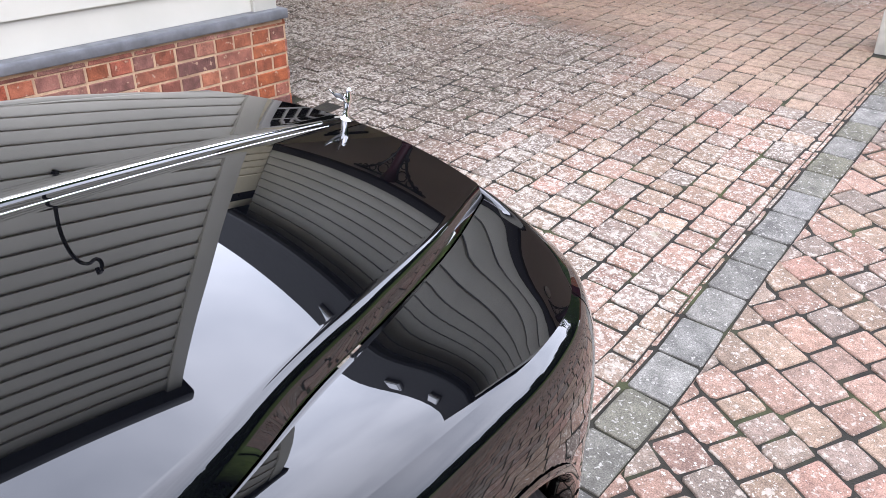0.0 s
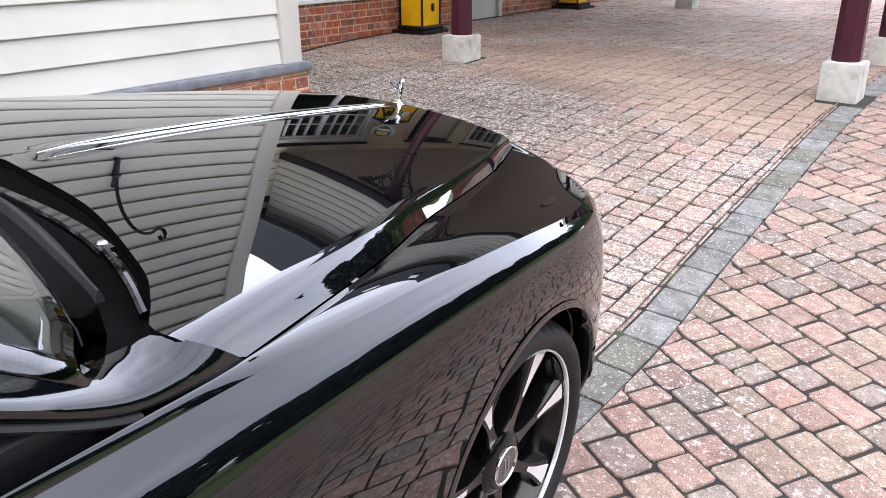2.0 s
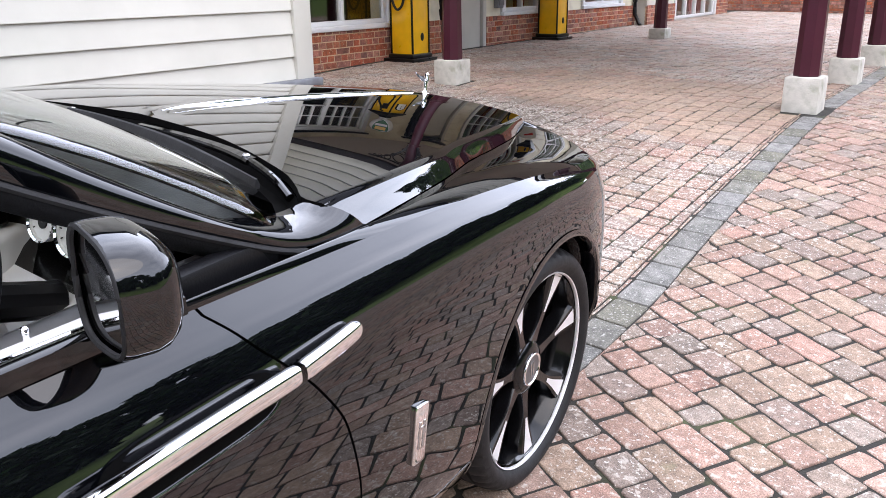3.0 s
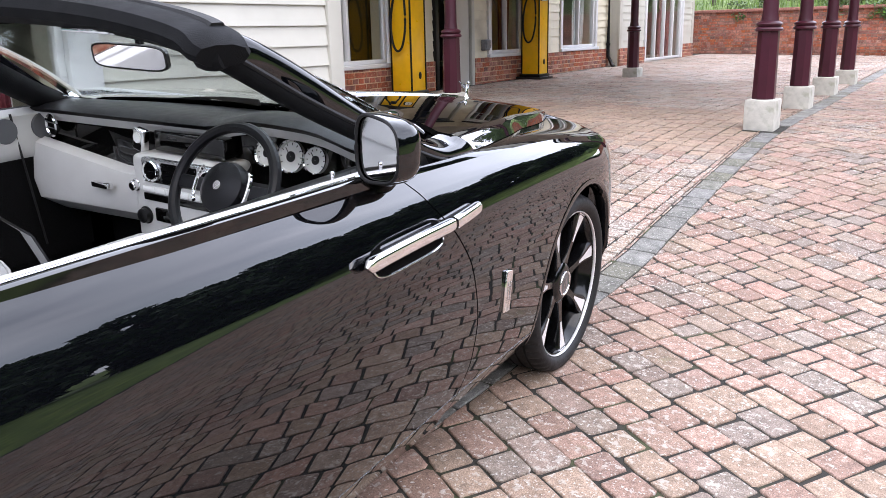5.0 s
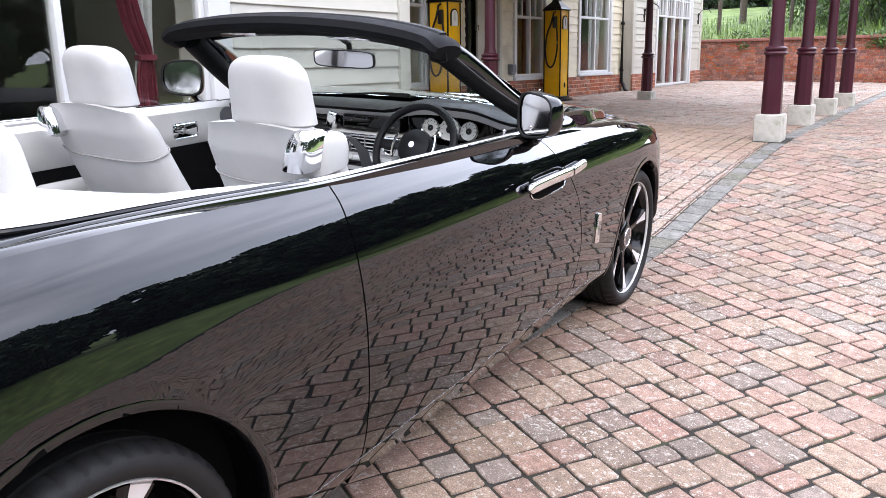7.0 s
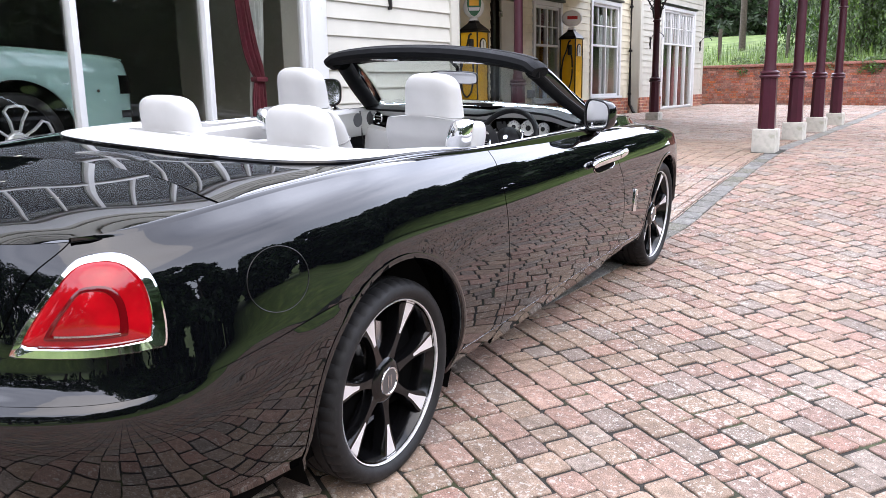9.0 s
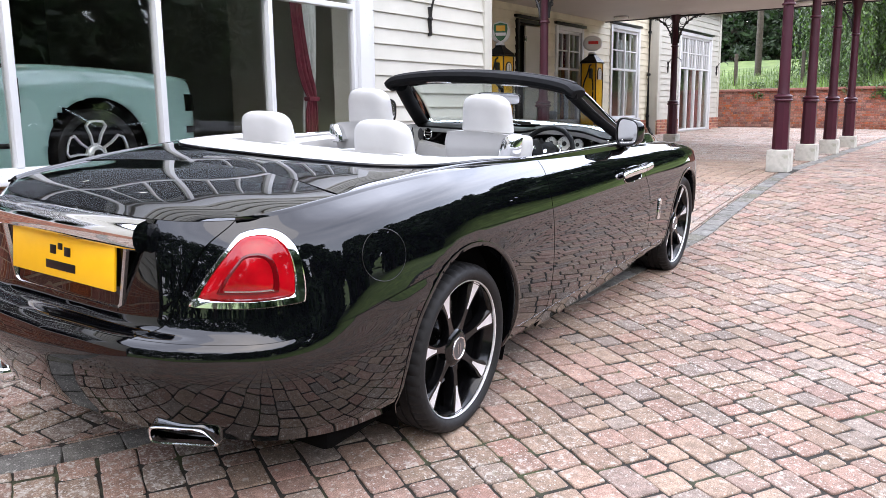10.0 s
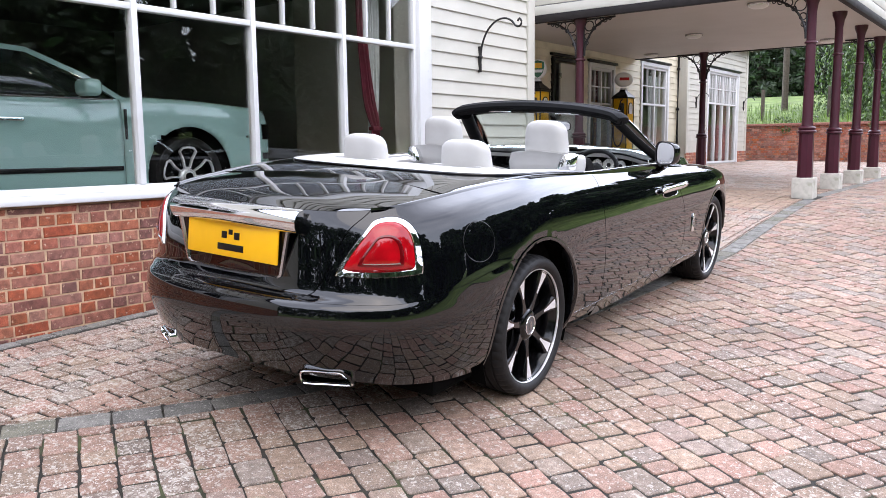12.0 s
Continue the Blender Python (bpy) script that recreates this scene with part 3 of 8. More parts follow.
# ---- windows ----
def window(name, face, y0, y1, z0, z1, mullions, transoms, bars, label, frame=0.055, mat=M_UPVC, sill=True, casing=0.09, depth=0.07):
    """A window facing +x: frame, casing, sill, mullions, transoms, glazing bars and one pane for every light.
    bars: (y0, y1, z0, z1, columns, rows) of small panes."""
    w = thing(name, label=label, category="window", kind="structure")
    fx0, fx1 = face - 0.06, face - 0.06 + depth
    def bar(nm, a0, a1, b0, b1, inset=0.0, d=0.0):
        part(nm, boxbm(fx0 + inset, fx1 - inset + d, a0, a1, b0, b1, 0.005), mat, w)
    bar("window_frame", y0, y0 + frame, z0, z1)
    bar("window_frame", y1 - frame, y1, z0, z1)
    bar("window_frame", y0 + frame, y1 - frame, z1 - frame, z1)
    bar("window_frame", y0 + frame, y1 - frame, z0, z0 + frame)
    for m in mullions:
        bar("mullion", m - 0.023, m + 0.023, z0 + frame, z1 - frame, d=0.012)
    ys = [y0 + frame] + [v for m in mullions for v in (m - 0.023, m + 0.023)] + [y1 - frame]
    for t in transoms:
        for a, b in zip(ys[::2], ys[1::2]):
            bar("transom", a, b, t - 0.022, t + 0.022, d=0.004)
    zs = [z0 + frame] + [v for t in transoms for v in (t - 0.022, t + 0.022)] + [z1 - frame]
    for a, b in zip(ys[::2], ys[1::2]):
        for c, d in zip(zs[::2], zs[1::2]):
            p = part("pane", boxbm(face - 0.032, face - 0.026, a - 0.01, b + 0.01, c - 0.01, d + 0.01), M_GLASS, w, smooth=False)
            p.visible_shadow = False
    for a0, a1, b0, b1, nc, nr in bars:
        for i in range(1, nc):
            v = a0 + (a1 - a0) * i / nc
            bar("glazing_bar", v - 0.012, v + 0.012, b0, b1, 0.01)
        for i in range(1, nr):
            v = b0 + (b1 - b0) * i / nr
            part("glazing_bar", boxbm(fx0 + 0.014, fx1 - 0.014, a0, a1, v - 0.012, v + 0.012, 0.004), mat, w)
    if casing:
        for a, b, c, d in ((y0 - casing, y0, z0, z1 + casing), (y1, y1 + casing, z0, z1 + casing), (y0, y1, z1, z1 + casing)):
            part("casing", boxbm(face - 0.02, face + 0.05, a, b, c, d, 0.006), mat, w)
    if sill:
        part("window_sill", boxbm(face - 0.06, face + 0.085, y0 - casing - 0.02, y1 + casing + 0.02, z0 - 0.055, z0, 0.01), mat, w)
    return w


MULL = [-3.24, -2.21, -1.18, -0.146, 0.886, 1.905]
edges = [-4.3 + 0.055] + MULL + [2.93 - 0.055]
window("window_1", WX + 0.03, -4.3, 2.93, 0.865, 2.92, MULL, [2.13],
       [(a, b, 2.16, 2.865, 3, 1) for a, b in zip(edges, edges[1:])],
       "large white-framed showroom window with small upper lights", casing=0.19, frame=0.045)
window("window_2", FX, 7.55, 9.12, 0.96, 2.78, [8.33], [2.08], [(7.6, 8.3, 2.11, 2.72, 4, 2), (8.36, 9.07, 2.11, 2.72, 4, 2)], "white casement window behind a fuel pump")
window("window_3", FX, 11.82, 12.86, 0.99, 2.76, [12.34], [2.02], [(11.87, 12.31, 2.05, 2.7, 2, 2), (12.37, 12.81, 2.05, 2.7, 2, 2)], "white casement window with small upper panes")
window("window_4", FX, 14.42, 15.92, 1.0, 2.98, [15.17], [2.1], [(14.47, 15.14, 2.13, 2.92, 2, 2), (15.2, 15.87, 2.13, 2.92, 2, 2)], "white casement window with net curtains")
window("door_2", BX, 18.15, 20.6, 0.62, 3.08, [18.78, 19.38, 19.97], [2.25], [(18.2, 18.75, 2.28, 3.02, 3, 2), (18.81, 19.35, 2.28, 3.02, 3, 2), (19.41, 19.94, 2.28, 3.02, 3, 2), (20.0, 20.55, 2.28, 3.02, 3, 2)],
       "white glazed double doors with small upper panes", sill=False)
door_1 = thing("door_1", label="plain white door standing ajar beside a dark doorway", category="door", kind="structure")
part("door_leaf", boxbm(FX - 0.01, FX + 0.035, 10.55, 11.15, 0.52, 2.74, 0.006), M_WHITE, door_1)
part("door_frame", boxbm(FX - 0.03, FX + 0.06, 10.22, 10.3, 0.5, 2.84, 0.005), M_BLACK, door_1)
part("door_frame", boxbm(FX - 0.03, FX + 0.06, 11.2, 11.28, 0.5, 2.84, 0.005), M_WHITE, door_1)
part("door_frame", boxbm(FX - 0.03, FX + 0.06, 10.3, 11.2, 2.78, 2.84, 0.005), M_BLACK, door_1)
for zz in (0.95, 1.75, 2.45):
    part("hinge", boxbm(FX + 0.0, FX + 0.05, 10.5, 10.56, zz, zz + 0.1, 0.004), M_SATIN, door_1)

# ---- inside the showroom: floor, back wall, ceiling ----
tagged(part("floor", boxbm(-11.0, WX - 0.27, -9.0, 4.92, 0.2, 0.52), M_TILE, smooth=False), "dark polished showroom floor", "floor", kind="structure")
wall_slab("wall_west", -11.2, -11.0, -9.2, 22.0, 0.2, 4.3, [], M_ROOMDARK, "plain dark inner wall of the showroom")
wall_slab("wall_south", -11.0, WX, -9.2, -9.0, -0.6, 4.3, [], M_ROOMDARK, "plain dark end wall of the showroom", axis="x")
wall_slab("wall_partition", -4.6, -2.9, 3.5, 3.62, 0.52, 3.3, [], M_ROOM, "pale partition wall beside the curtain", axis="x")
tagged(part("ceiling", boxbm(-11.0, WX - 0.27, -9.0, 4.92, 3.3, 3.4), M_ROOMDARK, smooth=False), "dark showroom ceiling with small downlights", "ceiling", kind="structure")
tagged(part("roof", boxbm(-11.3, WX + 0.14, -9.4, 5.28, 4.3, 4.42, 0.03), M_BLACK), "dark flat roof edge of the showroom", "roof", kind="structure")
tagged(part("roof", boxbm(-11.3, FX + 0.0, 5.3, 21.7, 4.0, 4.2, 0.03), M_BLACK), "dark roof behind the canopy", "roof", kind="structure")

# ---- canopy ----
CZ = 3.08
canopy = thing("canopy", label="white canopy roof over the pumps with boarded fascia", category="canopy", kind="structure")
part("soffit", boxbm(FX + 0.03, 0.42, 7.86, 13.98, CZ, CZ + 0.06), M_SOFFIT, canopy, smooth=False)
for x0, x1, y0, y1 in ((FX + 0.03, 0.46, 7.80, 7.86), (FX + 0.03, 0.46, 13.98, 14.04), (0.42, 0.48, 7.86, 13.98)):
    part("edge_moulding", boxbm(x0, x1 + (0.02 if x1 > 0.47 else 0), y0 - (0.02 if y1 < 8 else 0), y1, CZ - 0.02, CZ + 0.1, 0.012), M_DARKWOOD, canopy)
    for k in range(9):
        z = CZ + 0.1 + k * 0.15
        part("fascia_board", boxbm(x0, x1 + 0.012, y0 - 0.012, y1 + 0.012, z, z + 0.138, 0.006), M_WHITE, canopy)
    part("fascia_backing", boxbm(x0 + 0.006, x1, y0, y1 + 0.002, CZ + 0.06, 4.44), M_LEAD, canopy, smooth=False)
# a slated roof over the canopy: south slope with two skylights, boarded gable, gutter
RIDGE, RIDGE_Y = 7.0, 9.95
bm = bmesh.new()
grid(bm, [[(x, 7.55, 4.38), (x, RIDGE_Y, RIDGE), (x, 14.3, 4.38)] for x in (-11.0, 0.62)])
slope = part("roof_slope", bm, M_SLATE, canopy, "dark slate roof", smooth=False)
solid(slope, 0.06)
bm = bmesh.new()
bm.faces.new([bm.verts.new(q) for q in ((0.44, 7.8, 4.4), (0.44, 14.04, 4.4), (0.44, RIDGE_Y, RIDGE - 0.08))])
solid(part("gable", bm, M_WHITE, canopy, "white gable end", smooth=False), 0.06)
bm = bmesh.new()
sweep(bm, [(FX, 7.56, 4.36), (0.62, 7.56, 4.36)], circle(0.06, 10))
part("gutter", bm, M_BLACK, canopy, "black gutter")
for sx in (-3.3, -1.2):
    rf = 4.38 + (8.85 - 7.55) * (RIDGE - 4.38) / (RIDGE_Y - 7.55)
    sky = part("skylight", boxbm(-0.3, 0.3, -0.4, 0.4, 0.0, 0.07, 0.01, m=Matrix.Translation((sx, 8.85, rf)) @ pose(0, 0, 0, 47.5, 0, 0)), M_SATIN, canopy, "metal-framed roof window")
    part("pane", boxbm(-0.25, 0.25, -0.34, 0.34, 0.072, 0.078, m=Matrix.Translation((sx, 8.85, rf)) @ pose(0, 0, 0, 47.5, 0, 0)), M_TINTPANE, sky, smooth=False)


def post(x, y, label):
    """A cast-iron column on a concrete block: octagonal foot, collars, slim round shaft, flared head."""
    p = thing("canopy_post", pose(x, y, 0), label, "post", "canopy posts")
    g = height(x, y)
    part("concrete_base", boxbm(-0.135, 0.135, -0.135, 0.135, g - 0.25, 0.69, 0.018), M_CONC, p, "weathered concrete block with mossy stains")
    bm = bmesh.new()
    lathe(bm, [(0.098, 0.69), (0.102, 0.70), (0.094, 1.27), (0.094, 1.29)], 8, pose(0, 0, 0, 0, 0, 22.5))
    part("foot", bm, M_MAROON, p, smooth=False)
    bm = bmesh.new()
    lathe(bm, [(0.09, 1.285), (0.115, 1.29), (0.12, 1.305), (0.112, 1.318), (0.095, 1.325), (0.108, 1.338), (0.112, 1.35), (0.104, 1.362), (0.078, 1.375)], 24)
    part("collar", bm, M_MAROON, p)
    bm = bmesh.new()
    lathe(bm, [(0.076, 1.37), (0.066, 1.45), (0.060, 2.44), (0.058, 2.5), (0.056, 2.85), (0.07, 2.95), (0.10, 3.03), (0.105, CZ)], 20)
    part("shaft", bm, M_MAROON, p)
    bm = bmesh.new()
    lathe(bm, [(0.058, 2.445), (0.078, 2.452), (0.082, 2.462), (0.078, 2.474), (0.058, 2.482)], 20)
    part("collar", bm, M_MAROON, p)
    return p


def bracket(parent, dx, dy):
    """A pierced quarter-round spandrel of rings between an arc and the beam."""
    bm = bmesh.new()
    d = Vector((dx, dy, 0))
    arc = [d * (0.07 + 0.50 * (1 - math.cos(a))) + Vector((0, 0, CZ - 0.56 + 0.54 * math.sin(a))) for a in [math.pi / 2 * i / 12 for i in range(13)]]
    tube(bm, arc, 0.016, 6)
    tube(bm, [d * 0.06 + Vector((0, 0, CZ - 0.56)), d * 0.06 + Vector((0, 0, CZ - 0.02))], 0.014, 6)
    tube(bm, [d * 0.06 + Vector((0, 0, CZ - 0.02)), d * 0.58 + Vector((0, 0, CZ - 0.02))], 0.014, 6)
    for u, v, r in ((0.15, -0.12, 0.075), (0.30, -0.075, 0.05), (0.115, -0.27, 0.045), (0.41, -0.052, 0.034), (0.105, -0.37, 0.03), (0.23, -0.16, 0.028), (0.49, -0.04, 0.022)):
        c = d * u + Vector((0, 0, CZ + v))
        tube(bm, [c + d * r * math.cos(a) + Vector((0, 0, r * math.sin(a))) for a in [2 * math.pi * i / 12 for i in range(12)]], 0.009, 5, closed=True)
    part("bracket", bm, M_IRON, parent, "pierced iron bracket")


POSTS = [(-3.04, 7.97), (0.25, 8.15), (0.22, 9.93), (0.20, 11.7), (0.19, 13.5), (-3.18, 13.8)]
for i, (px_, py_) in enumerate(POSTS):
    p = post(px_, py_, "maroon cast-iron canopy post on a concrete block" if i not in (5,) else "maroon cast-iron canopy post near the glazed doors")
    if i in (0, 5):
        bracket(p, 1, 0), bracket(p, -1, 0)
    if i in (1, 4):
        bracket(p, -1, 0)
    if i == 4:
        bracket(p, 0, 1)
for lx, ly in ((-2.32, 10.84), (-4.13, 13.25), (-0.5, 8.35), (-0.62, 13.21)):
    lamp = thing("ceiling_lamp", pose(lx, ly, CZ), "round white bulkhead lamp on the canopy soffit, unlit", "lamp", "canopy lamps")
    bm = bmesh.new()
    lathe(bm, [(0.15, 0.0), (0.155, -0.02), (0.15, -0.03)], 28)
    part("rim", bm, M_SATIN, lamp)
    bm = bmesh.new()
    lathe(bm, [(0.135, -0.028), (0.13, -0.05), (0.09, -0.072), (0.02, -0.08)], 28)
    part("diffuser", bm, M_LAMPGLASS, lamp)

# ---- the convertible: built in its own frame (x right, y forward, z up, ground under the rear axle at the origin) ----
CARM = Matrix(((0.99579, -0.06486, 0.06482, 0.0313), (0.06743, 0.99699, -0.03837, -0.0447), (-0.06213, 0.04258, 0.99716, -0.0328), (0, 0, 0, 1)))
car = thing("convertible_car", CARM, "glossy black convertible with white leather seats, its roof folded away", "car")

# plan outline at bumper height, from the middle of the tail round the right side to the middle of the nose
OUTLINE = [(0, -1.262), (0.3, -1.245), (0.5, -1.195), (0.645, -1.105), (0.765, -0.985), (0.835, -0.84), (0.88, -0.64), (0.903, -0.4), (0.915, 0.0), (0.915, 0.8),
           (0.915, 1.5), (0.915, 2.2), (0.915, 3.0), (0.905, 3.3), (0.875, 3.5), (0.83, 3.62), (0.75, 3.73), (0.6, 3.82), (0.35, 3.885), (0, 3.91)]
OKEYS, acc = [], 0.0
for i, q in enumerate(OUTLINE):
    if i:
        acc += math.dist(q, OUTLINE[i - 1])
    OKEYS.append((acc, q[0], q[1]))
OEND = acc


def at_outline(i):
    return OKEYS[i][0]


STEP = 0.01
NTAB = int(OEND / STEP) + 1


def smoothed(rows, half, odd=()):
    """Ease a table of values along its length, mirrored at both ends (columns in odd change sign there)."""
    n, m = len(rows), len(rows[0])
    wts = [0.5 + 0.5 * math.cos(math.pi * k / (half + 1)) for k in range(-half, half + 1)]
    tot = sum(wts)
    out = []
    for i in range(n):
        acc2 = [0.0] * m
        for k, w in zip(range(-half, half + 1), wts):
            j, sg = i + k, 1
            if j < 0:
                j, sg = -j, -1
            elif j > n - 1:
                j, sg = 2 * (n - 1) - j, -1
            for c in range(m):
                acc2[c] += w * rows[j][c] * (sg if c in odd else 1)
        out.append([v / tot for v in acc2])
    return out


def from_table(tab, d):
    f = min(max(d / OEND * (NTAB - 1), 0.0), NTAB - 1.0)
    i = min(int(f), NTAB - 2)
    u = f - i
    return [p + (q - p) * u for p, q in zip(tab[i], tab[i + 1])]


OTAB = smoothed([list(curve_at(OKEYS, OEND * i / (NTAB - 1))) for i in range(NTAB)], 6, (0,))


def outline(d):
    p = Vector(from_table(OTAB, d))
    a, b = Vector(from_table(OTAB, max(0, d - 0.012))), Vector(from_table(OTAB, min(OEND, d + 0.012)))
    t = (b - a).normalized()
    if d < 1e-6 or d > OEND - 1e-6:
        t = Vector((1 if d < 1 else -1, 0))
    return p, Vector((t.y, -t.x))


# height and inset of ten levels, sill to shoulder, at stations round the outline
LEVELS = [
    (at_outline(0), [(0.34, 0.095), (0.40, 0.058), (0.48, 0.022), (0.57, 0.0), (0.64, 0.012), (0.664, 0.045), (0.685, 0.106), (0.80, 0.128), (0.955, 0.152), (1.008, 0.178)]),
    (at_outline(2), [(0.33, 0.095), (0.395, 0.058), (0.48, 0.022), (0.57, 0.0), (0.64, 0.010), (0.662, 0.035), (0.685, 0.078), (0.80, 0.104), (0.95, 0.138), (1.005, 0.162)]),
    (at_outline(4), [(0.29, 0.10), (0.36, 0.055), (0.46, 0.018), (0.56, 0.0), (0.63, 0.008), (0.655, 0.022), (0.69, 0.036), (0.80, 0.058), (0.935, 0.093), (1.016, 0.148)]),
    (at_outline(6), [(0.26, 0.07), (0.33, 0.03), (0.45, 0.005), (0.56, 0.0), (0.64, 0.006), (0.70, 0.012), (0.78, 0.027), (0.89, 0.051), (0.985, 0.090), (1.04, 0.168)]),
    (at_outline(7), [(0.25, 0.07), (0.33, 0.03), (0.45, 0.005), (0.57, -0.002), (0.66, -0.003), (0.74, 0.010), (0.83, 0.027), (0.93, 0.050), (1.01, 0.088), (1.058, 0.163)]),
    (at_outline(8), [(0.24, 0.07), (0.33, 0.03), (0.45, 0.0), (0.58, -0.008), (0.68, -0.008), (0.77, 0.005), (0.86, 0.021), (0.95, 0.043), (1.025, 0.079), (1.07, 0.132)]),
    (at_outline(9), [(0.22, 0.08), (0.32, 0.03), (0.43, 0.008), (0.55, 0.0), (0.66, 0.002), (0.76, 0.010), (0.85, 0.025), (0.93, 0.047), (1.0, 0.078), (1.040, 0.11)]),
    (at_outline(11), [(0.22, 0.08), (0.32, 0.03), (0.43, 0.008), (0.55, 0.0), (0.66, 0.003), (0.75, 0.011), (0.83, 0.023), (0.89, 0.040), (0.940, 0.063), (0.991, 0.101)]),
    (at_outline(12), [(0.23, 0.06), (0.31, 0.025), (0.42, 0.005), (0.55, 0.0), (0.66, 0.0), (0.745, 0.006), (0.81, 0.015), (0.865, 0.029), (0.905, 0.048), (0.930, 0.080)]),
    (at_outline(14), [(0.23, 0.08), (0.31, 0.03), (0.42, 0.0), (0.54, 0.0), (0.63, 0.001), (0.70, 0.006), (0.755, 0.012), (0.80, 0.024), (0.840, 0.042), (0.862, 0.070)]),
    (at_outline(16), [(0.23, 0.08), (0.31, 0.03), (0.42, 0.0), (0.53, 0.0), (0.61, 0.001), (0.675, 0.005), (0.73, 0.012), (0.78, 0.025), (0.818, 0.042), (0.838, 0.066)]),
    (at_outline(19), [(0.23, 0.10), (0.31, 0.04), (0.41, 0.0), (0.52, 0.0), (0.60, 0.0), (0.67, 0.004), (0.74, 0.01), (0.79, 0.018), (0.835, 0.03), (0.865, 0.05)]),
]


LTAB = smoothed([[v for k in range(10) for v in curve_at([(st, lv[k][0], lv[k][1]) for st, lv in LEVELS], OEND * i / (NTAB - 1))] for i in range(NTAB)], 14)


def column(d):
    row = from_table(LTAB, d)
    return [Vector(row[2 * k:2 * k + 2]) for k in range(10)]


def seam_shift(y, z):
    """The front shut line of the door bows; the skin is drawn along with it."""
    w = sstep(1.3, 2.2, y) * (1 - sstep(2.2, 2.85, y))
    bow = curve_at([(0.2, -0.06), (0.33, -0.01), (0.42, 0.03), (0.54, 0.045), (0.70, 0.02), (0.80, -0.035), (0.878, -0.100), (0.913, -0.132), (0.948, -0.16), (0.985, -0.195)], z)
    return w * bow


def skin_column(d, ks):
    p, nrm = outline(d)
    lv = column(d)
    keys = [(k, v[0], v[1]) for k, v in enumerate(lv)]
    col = []
    for k in ks:
        z, ins = curve_at(keys, k)
        q = p - nrm * ins
        col.append(Vector((q.x, q.y + seam_shift(q.y, z), z)))
    return col


def edge_top(d):
    return skin_column(d, [9.0])[0]


def d_of_y(y):
    """Distance round the outline at which the right side stands at y."""
    lo, hi = at_outline(5), at_outline(15)
    for _ in range(40):
        mid = (lo + hi) / 2
        if curve_at(OKEYS, mid).y < y:
            lo = mid
        else:
            hi = mid
    return lo


ARCHES = [(-0.015, 0.362, 0.438), (3.112, 0.345, 0.41)]


def panel(name, d0, d1, k0, k1, label="", step=0.024, ksub=5, gap=0.0028, side=1, mat=M_PAINT, arch=True, slant=None, split=None):
    """A body panel: a piece of the skin between two shut lines, with its wheel arch cut out."""
    n = max(2, round((d1 - d0) / step))
    m = max(2, round((k1 - k0) * ksub))
    ks = [k0 + (k1 - k0) * j / m for j in range(m + 1)]
    if split:
        # the upper part goes on behind the wheel, the lower part stops in front of it
        a = max(2, round((split - k0) * ksub))
        ks = [k0 + (split - k0) * j / a for j in range(a)] + [split + (k1 - split) * j / (m - a) for j in range(m - a + 1)]
    g0, g1 = (0.0 if d0 < 0.01 else gap), (0.0 if d1 > OEND - 0.01 else gap)
    ds = [d0 + g0 + (d1 - d0 - g0 - g1) * i / n for i in range(n + 1)]
    if slant is None:
        rows = [skin_column(d, ks) for d in ds]
    else:
        # one end follows the slanting shut line of the boot
        rows = []
        for i in range(n + 1):
            u = i / n
            row = []
            for k in ks:
                e = slant(k)
                lo, hi = (d0, e - gap) if d0 < 0.01 else (e + gap, d1 - gap)
                row.append(skin_column(lo + (hi - lo) * u, [k])[0])
            rows.append(row)
    if arch:
        for row in rows:
            for v in row:
                for cy, cz, r in ARCHES:
                    q = math.hypot(v.y - cy, v.z - cz)
                    if abs(q - r) < 0.019 and v.x > 0.6:
                        v.y, v.z = cy + (v.y - cy) * r / q, cz + (v.z - cz) * r / q
    if side == 0:
        # both halves in one skin, meeting on the centre line
        other = [[Vector((-p.x, p.y, p.z)) for p in row] for row in rows]
        rows = other[:0:-1] + rows if d0 < 0.01 else rows + other[-2::-1]
        n, side = len(rows) - 1, 1
    bm = bmesh.new()
    vs = [[bm.verts.new((side * p.x, p.y, p.z)) for p in row] for row in rows]
    for i in range(n):
        for j in range(m):
            if split and ks[j] < split - 1e-6 and vs[i][j].co.y < 0.05:
                continue
            quad = (vs[i][j], vs[i + 1][j], vs[i + 1][j + 1], vs[i][j + 1])
            if arch and any(math.hypot(v.co.y - cy, v.co.z - cz) < r - 0.003 and abs(v.co.x) > 0.6 for v in quad for cy, cz, r in ARCHES):
                continue
            bm.faces.new(quad if side > 0 else quad[::-1])
    bmesh.ops.delete(bm, geom=[v for v in bm.verts if not v.link_faces], context="VERTS")
    ob = part(name, bm, mat, car, label)
    solid(ob, 0.006, rim=M_DARK)
    return ob


D_DOOR0, D_DOOR1 = d_of_y(0.768), d_of_y(2.2)
D_NOSE = at_outline(15)


def d_where(k, x):
    lo, hi = 0.0, at_outline(5)
    for _ in range(30):
        mid = (lo + hi) / 2
        lo, hi = (mid, hi) if skin_column(mid, [k])[0].x < x else (lo, mid)
    return lo


D_BOOT_X = 0.597
D_BOOT, D_BOOTLOW = d_where(9.0, D_BOOT_X), d_where(5.2, 0.385)


def boot_seam(k):
    u = min(1.0, max(0.0, (k - 4.9) / 4.1))
    return D_BOOTLOW + (D_BOOT - D_BOOTLOW) * u ** 1.15


